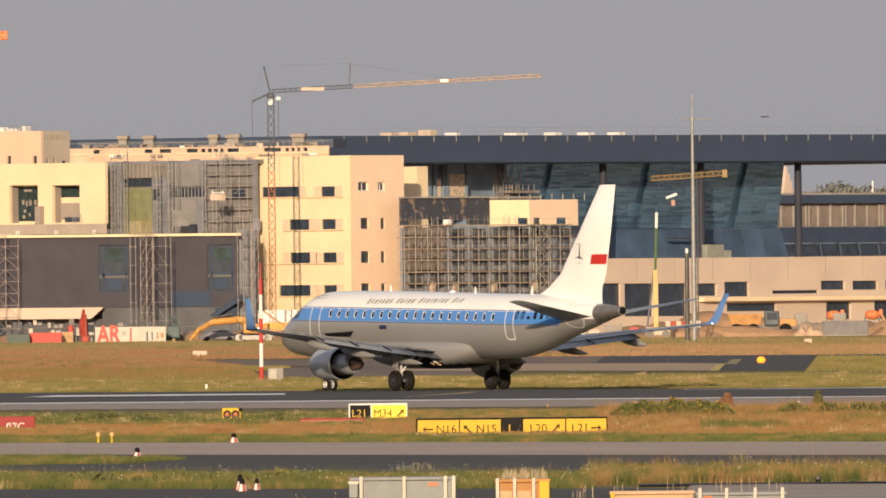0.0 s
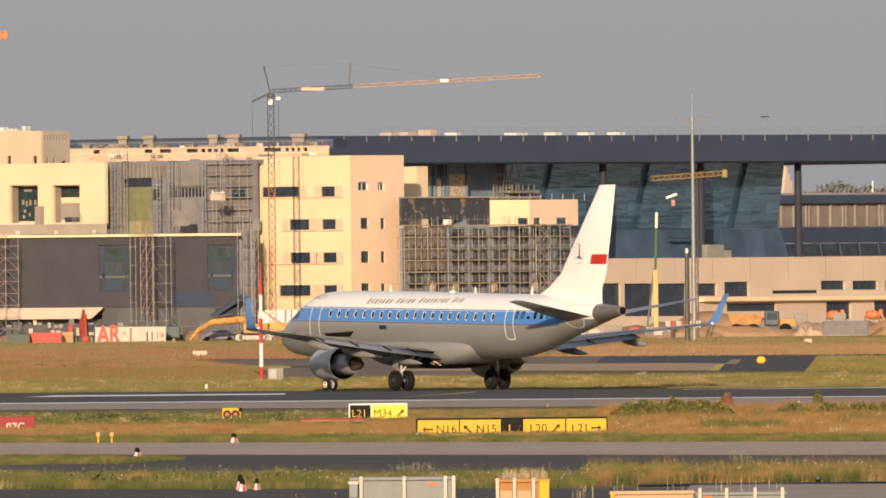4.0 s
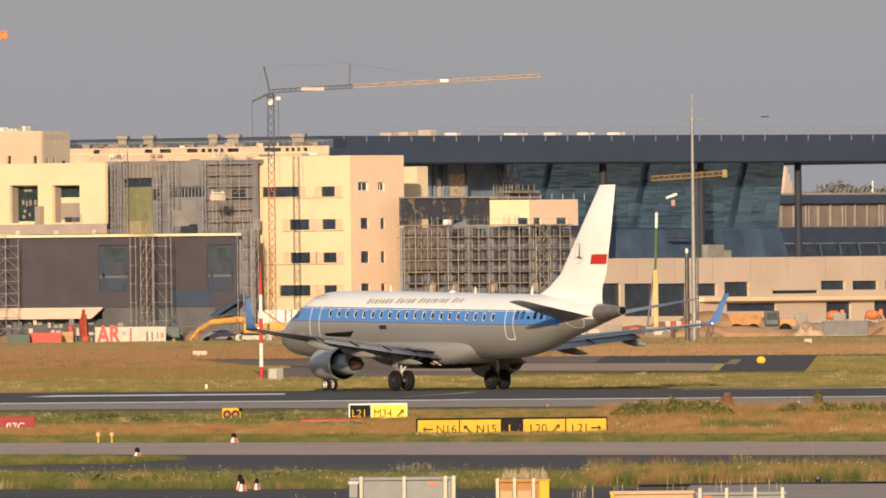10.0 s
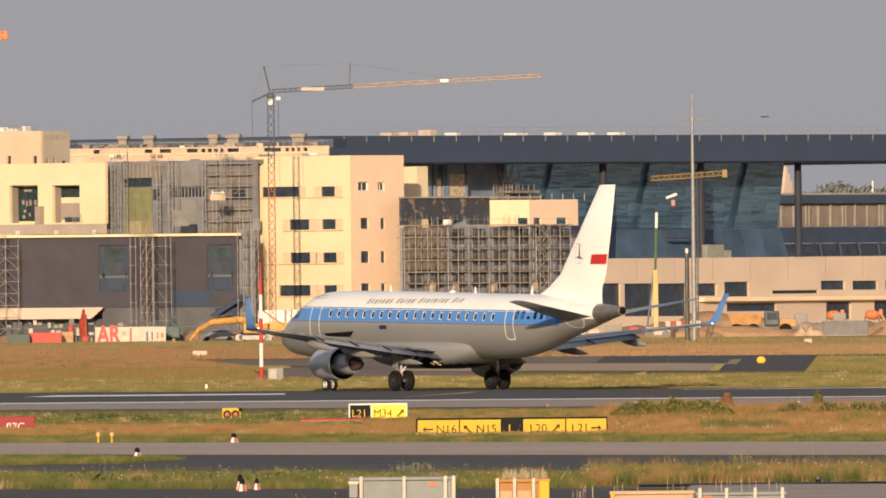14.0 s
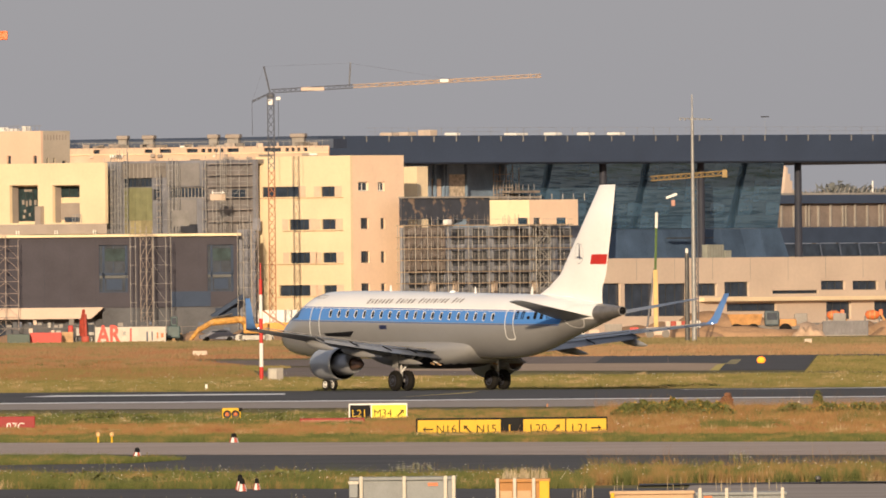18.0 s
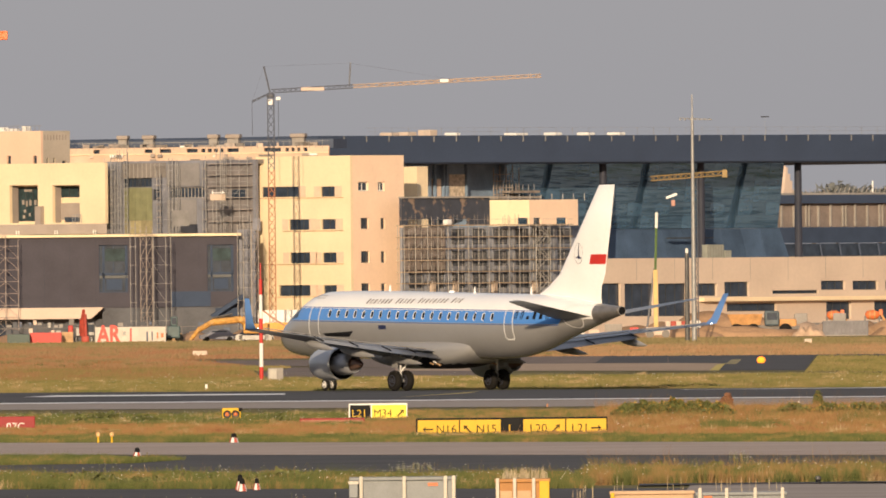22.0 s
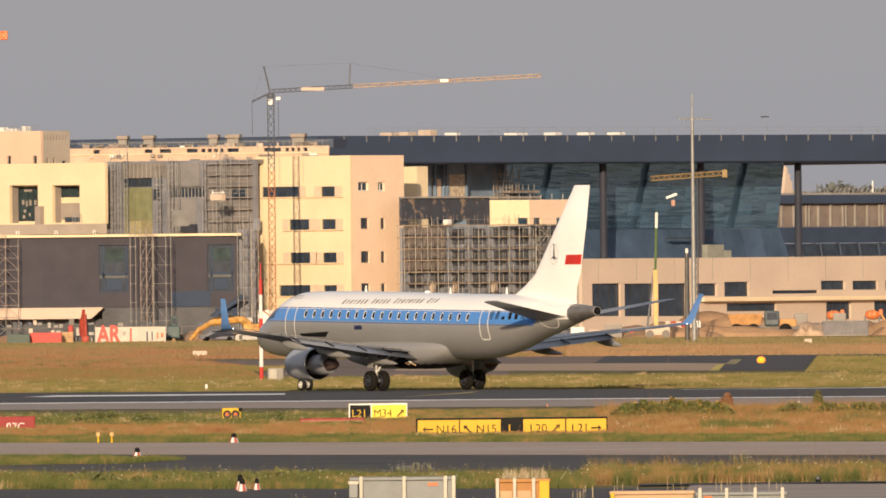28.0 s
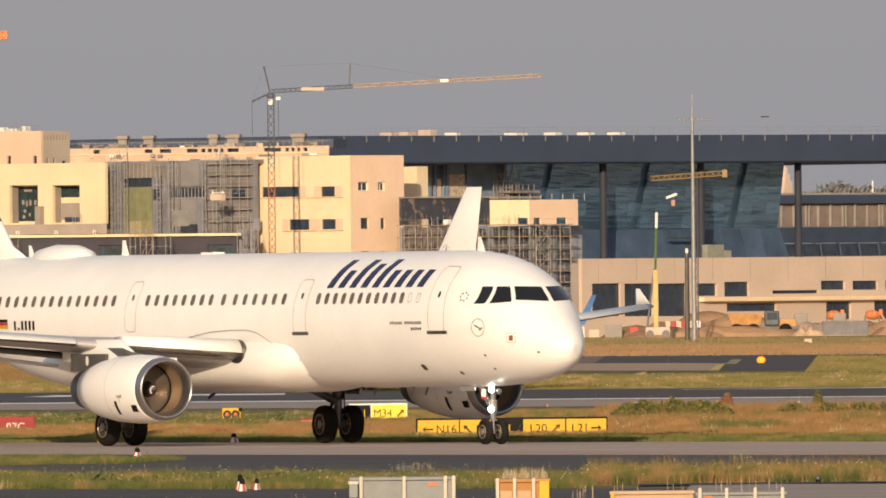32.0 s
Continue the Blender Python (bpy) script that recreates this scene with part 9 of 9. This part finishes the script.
# tufts of other growth scattered through the meadows
for i, (patch, n, h0, h1, r0, r1, w, m, what) in enumerate((
        (V1, 90, 0.12, 0.30, 0.10, 0.40, 0.034, T_GREEN, "deep green"), (V1, 70, 0.16, 0.36, 0.08, 0.30, 0.027, T_STRAW, "pale straw"),
        (V1R, 70, 0.16, 0.40, 0.10, 0.45, 0.034, T_GREEN, "deep green"), (V1R, 60, 0.25, 0.48, 0.08, 0.30, 0.027, T_STRAW, "pale straw"), (V1R, 22, 0.2, 0.42, 0.2, 0.6, 0.030, T_RUST, "rust brown"),
        (V2, 90, 0.08, 0.22, 0.15, 0.60, 0.046, T_GREEN, "deep green"), (V3, 90, 0.12, 0.30, 0.15, 0.60, 0.046, T_RUST, "rust brown"), (V3, 80, 0.12, 0.32, 0.10, 0.40, 0.038, T_STRAW, "pale straw"), (V3, 60, 0.10, 0.26, 0.12, 0.50, 0.046, T_GREEN, "deep green"),
        (V3R, 110, 0.18, 0.44, 0.15, 0.55, 0.042, T_STRAW, "pale straw"), (V3R, 90, 0.16, 0.40, 0.15, 0.60, 0.046, T_RUST, "rust brown"), (V3R, 45, 0.14, 0.34, 0.15, 0.50, 0.046, T_GREEN, "deep green"),
        (V4, 130, 0.12, 0.34, 0.15, 0.65, 0.049, T_GREEN, "deep green"), (V4, 110, 0.14, 0.36, 0.10, 0.45, 0.042, T_STRAW, "pale straw"),
        (V5, 60, 0.10, 0.24, 0.30, 1.30, 0.06, T_GREEN, "deep green"), (V5, 120, 0.12, 0.32, 0.25, 1.00, 0.06, T_STRAW, "pale straw"),
        ([(-38.1, 1735.3), (-13.29, 1724.5), (-24, 2088.9), (-47.33, 2156.2)], 120, 0.15, 0.42, 0.5, 2.6, 0.10, T_RUST, "rust brown"), ([(-38.1, 1735.3), (-13.29, 1724.5), (-24, 2088.9), (-47.33, 2156.2)], 70, 0.15, 0.40, 0.5, 2.2, 0.10, T_GREEN, "deep green"))):
    tussocks("grass_tufts", patch, n, h0, h1, r0, r1, w, m, what + " tufts scattered in the grass", 500 + i, 60 if w < 0.05 else 110)

tussocks("grass_tufts", [(-0.95, 816), (5.4, 816), (5.4, 823.5), (-0.95, 823.5)], 46, 0.10, 0.24, 0.08, 0.28, 0.028, T_STRAW, "pale straw tufts before the long sign", 560, 50)
tussocks("grass_tufts", [(-0.95, 814), (5.4, 814), (5.4, 823.5), (-0.95, 823.5)], 40, 0.08, 0.22, 0.10, 0.34, 0.030, T_GREEN, "deep green tufts before the long sign", 561, 50)

WEED = material("weed_leaves", (0.12, 0.13, 0.036), 0.7, vary=0.25, island=0.4, size=0.5)


def bush(x, y, w, h, n, seed, label, top):
    """A low weed clump of many small leaves on stems, with yellow tops."""
    rng = np.random.default_rng(seed)
    th = anchor("weed_clump", pose(x, y, 0), label, "bush", "weed clumps")
    bm, fl, st = bmesh.new(), bmesh.new(), bmesh.new()
    for _ in range(n):
        u = rng.uniform(-1, 1)
        px, py = u * w / 2, rng.uniform(-0.8, 0.8)
        hh = h * (1 - 0.5 * u * u) * (0.93 + 0.07 * math.sin(u * 3.7 * w + seed) + 0.07 * math.sin(u * 9.1 * w + 2 * seed)) * rng.uniform(0.35, 1.12)
        c = Vector((px, py, hh))
        s = rng.uniform(0.02, 0.055)
        for _k in range(2):
            d = [Vector(rng.normal(0, s, 3)) for _i in range(3)]
            bm.faces.new([bm.verts.new(c + e) for e in d])
        if rng.random() < top:
            d = [Vector(rng.normal(0, s * 0.8, 3)) for _i in range(3)]
            fl.faces.new([fl.verts.new(c + Vector((0, 0, 0.05)) + e) for e in d])
        if rng.random() < 0.1:
            tube(st, (px, py, 0), c, 0.008, 3)
    part("stems", st, G_FRESH, th)
    part("leaves", bm, WEED, th)
    if top:
        tagged(part("flowers", fl, GOLD, th), "many small yellow flower heads", kind="stuff")
    else:
        fl.free()
    return th


bush(7.13, 908, 2.3, 0.66, 7000, 1, "green weed clump with a few yellow tops", 0.12)
bush(8.22, 905, 2.6, 0.70, 8600, 2, "green weed clump thick with yellow flowers", 0.32)
bush(9.32, 908, 2.1, 0.64, 6000, 3, "green weed clump with yellow flowers", 0.22)
for bx, by, bw, bh, bn, bs, bt in ((12.7, 922, 1.6, 0.46, 2400, 21, 0.26), (14.0, 918, 1.5, 0.50, 2200, 22, 0.34), (15.2, 921, 1.3, 0.52, 2000, 23, 0.30), (16.1, 924, 0.9, 0.46, 1200, 24, 0.22)):
    bush(bx, by, bw, bh, bn, bs, "yellow-green weed clump in dry grass", bt)
bush(14.5, 985, 0.32, 0.72, 600, 4, "tall yellow-green weed standing in dry grass", 0.2)
bush(-12.67, 945, 1.3, 0.36, 500, 5, "low dark green weed clump in the meadow", 0.0)
dry = bush(10.78, 972, 0.46, 0.70, 1300, 6, "tall dry brown weed stem", 0.0)
for o in dry.children:
    if o.name.startswith("leaves"):
        o.data.materials[0] = material("dry_weed", (0.26, 0.12, 0.06), 0.8, vary=0.25, island=0.4)
# low weeds that break up the verges
rng = np.random.default_rng(77)
for x0, x1, y0, y1, n, h in ((-10.34, -2.55, 603.7, 626.9, 12, 0.24), (3.7, 10.13, 602.8, 622, 9, 0.34), (-16.36, -4.65, 914.1, 968.4, 9, 0.26)):
    for k in range(n):
        bush(x0 + (x1 - x0) * (k + rng.random()) / n, y0 + (y1 - y0) * rng.random(), rng.uniform(0.5, 1.3), h * rng.uniform(0.7, 1.1), 420, 200 + k, "low green weeds in the verge grass", 0.0)
# trees on the horizon, seen through the open end of the hall
for i, (x, w, h) in enumerate(((66.9, 5, 2.4), (70.2, 8, 1.5), (62.9, 6, 0.8), (74.0, 8, 1.6))):
    th = anchor("tree", pose(x, 4300, 0), "distant tree crown, greyed for haze, over the concourse", "tree", "far trees")
    rng = np.random.default_rng(50 + i)
    zt = 20.97
    part("trunk", tubes([((0, 0, 0), (0, 0, zt + h * 0.3))], 0.4, 7), material("bark", (0.10, 0.08, 0.06), 0.9) if i == 0 else bpy.data.materials["bark"], th)
    bm = bmesh.new()
    for _ in range(900):
        c = Vector((rng.normal(0, w / 4), rng.normal(0, w / 4), zt + h * 0.25 + rng.normal(0, h * 0.33)))
        bm.faces.new([bm.verts.new(c + Vector(rng.normal(0, 0.45, 3))) for _k in range(3)])
    # leaves are grey: the distance haze is put into their colour
    part("crown", bm, material("hazed_leaves", (0.14, 0.15, 0.15), 0.8, vary=0.2) if i == 0 else bpy.data.materials["hazed_leaves"], th)


# ---- motion ----
JET_AT, JET_YAW = (-7.641, 1256.11), 122.163
LINER_AT, LINER_YAW = (3.885, 763.339), -61.432
JET_ROLLED = ((0, 0), (21, 0), (22, 0.07), (23, 0.17), (24, 0.30), (25, 0.48), (25.5, 0.61), (26.5, 1.13), (27.5, 1.84), (28, 2.36), (28.5, 3.0), (29, 3.77), (29.5, 4.69), (30, 5.75), (30.5, 7.06), (31, 8.62), (31.5, 10.42), (32, 12.45))
LINER_SPEED, LINER_BRAKE = 14.215, 0.71


def jet_run(t):
    return 0.975 * float(curve_through(JET_ROLLED, np.array([t]))[0, 0])


def liner_run(t):
    """Rolling steadily, then braking gently from 29 s on."""
    u = max(t, 29.0) - 32
    run = LINER_SPEED * u - LINER_BRAKE * u * u / 2
    return run + (LINER_SPEED + 3 * LINER_BRAKE) * min(0.0, t - 29.0)


def run_rows(at, yaw, run, times):
    f = Vector((math.cos(radians(yaw)), math.sin(radians(yaw)), 0))
    return [(t, pose(at[0] + f.x * run(t), at[1] + f.y * run(t), 0.035, 0, 0, yaw)) for t in times]


def motions():
    walk(jet, run_rows(JET_AT, JET_YAW, jet_run, [0, 20] + [21 + 0.25 * k for k in range(45)]))
    walk(liner, run_rows(LINER_AT, LINER_YAW, liner_run, [0, 8, 16, 24, 28, 29] + [29 + 0.25 * k for k in range(1, 13)]))
    slow = [0, 20] + [21 + k / 10 for k in range(90)] + [30 + k / 15 for k in range(31)]
    fast = [k / FPS for k in range(32 * FPS + 1)]
    for hubs, run, times in ((WHEELS["jet"], jet_run, slow), (WHEELS["airliner"], liner_run, fast)):
        for hub, r, place in hubs:
            walk(hub, [(t, Matrix.Translation(place) @ Matrix.Rotation(run(t) / r, 4, "Y")) for t in times])


motions()
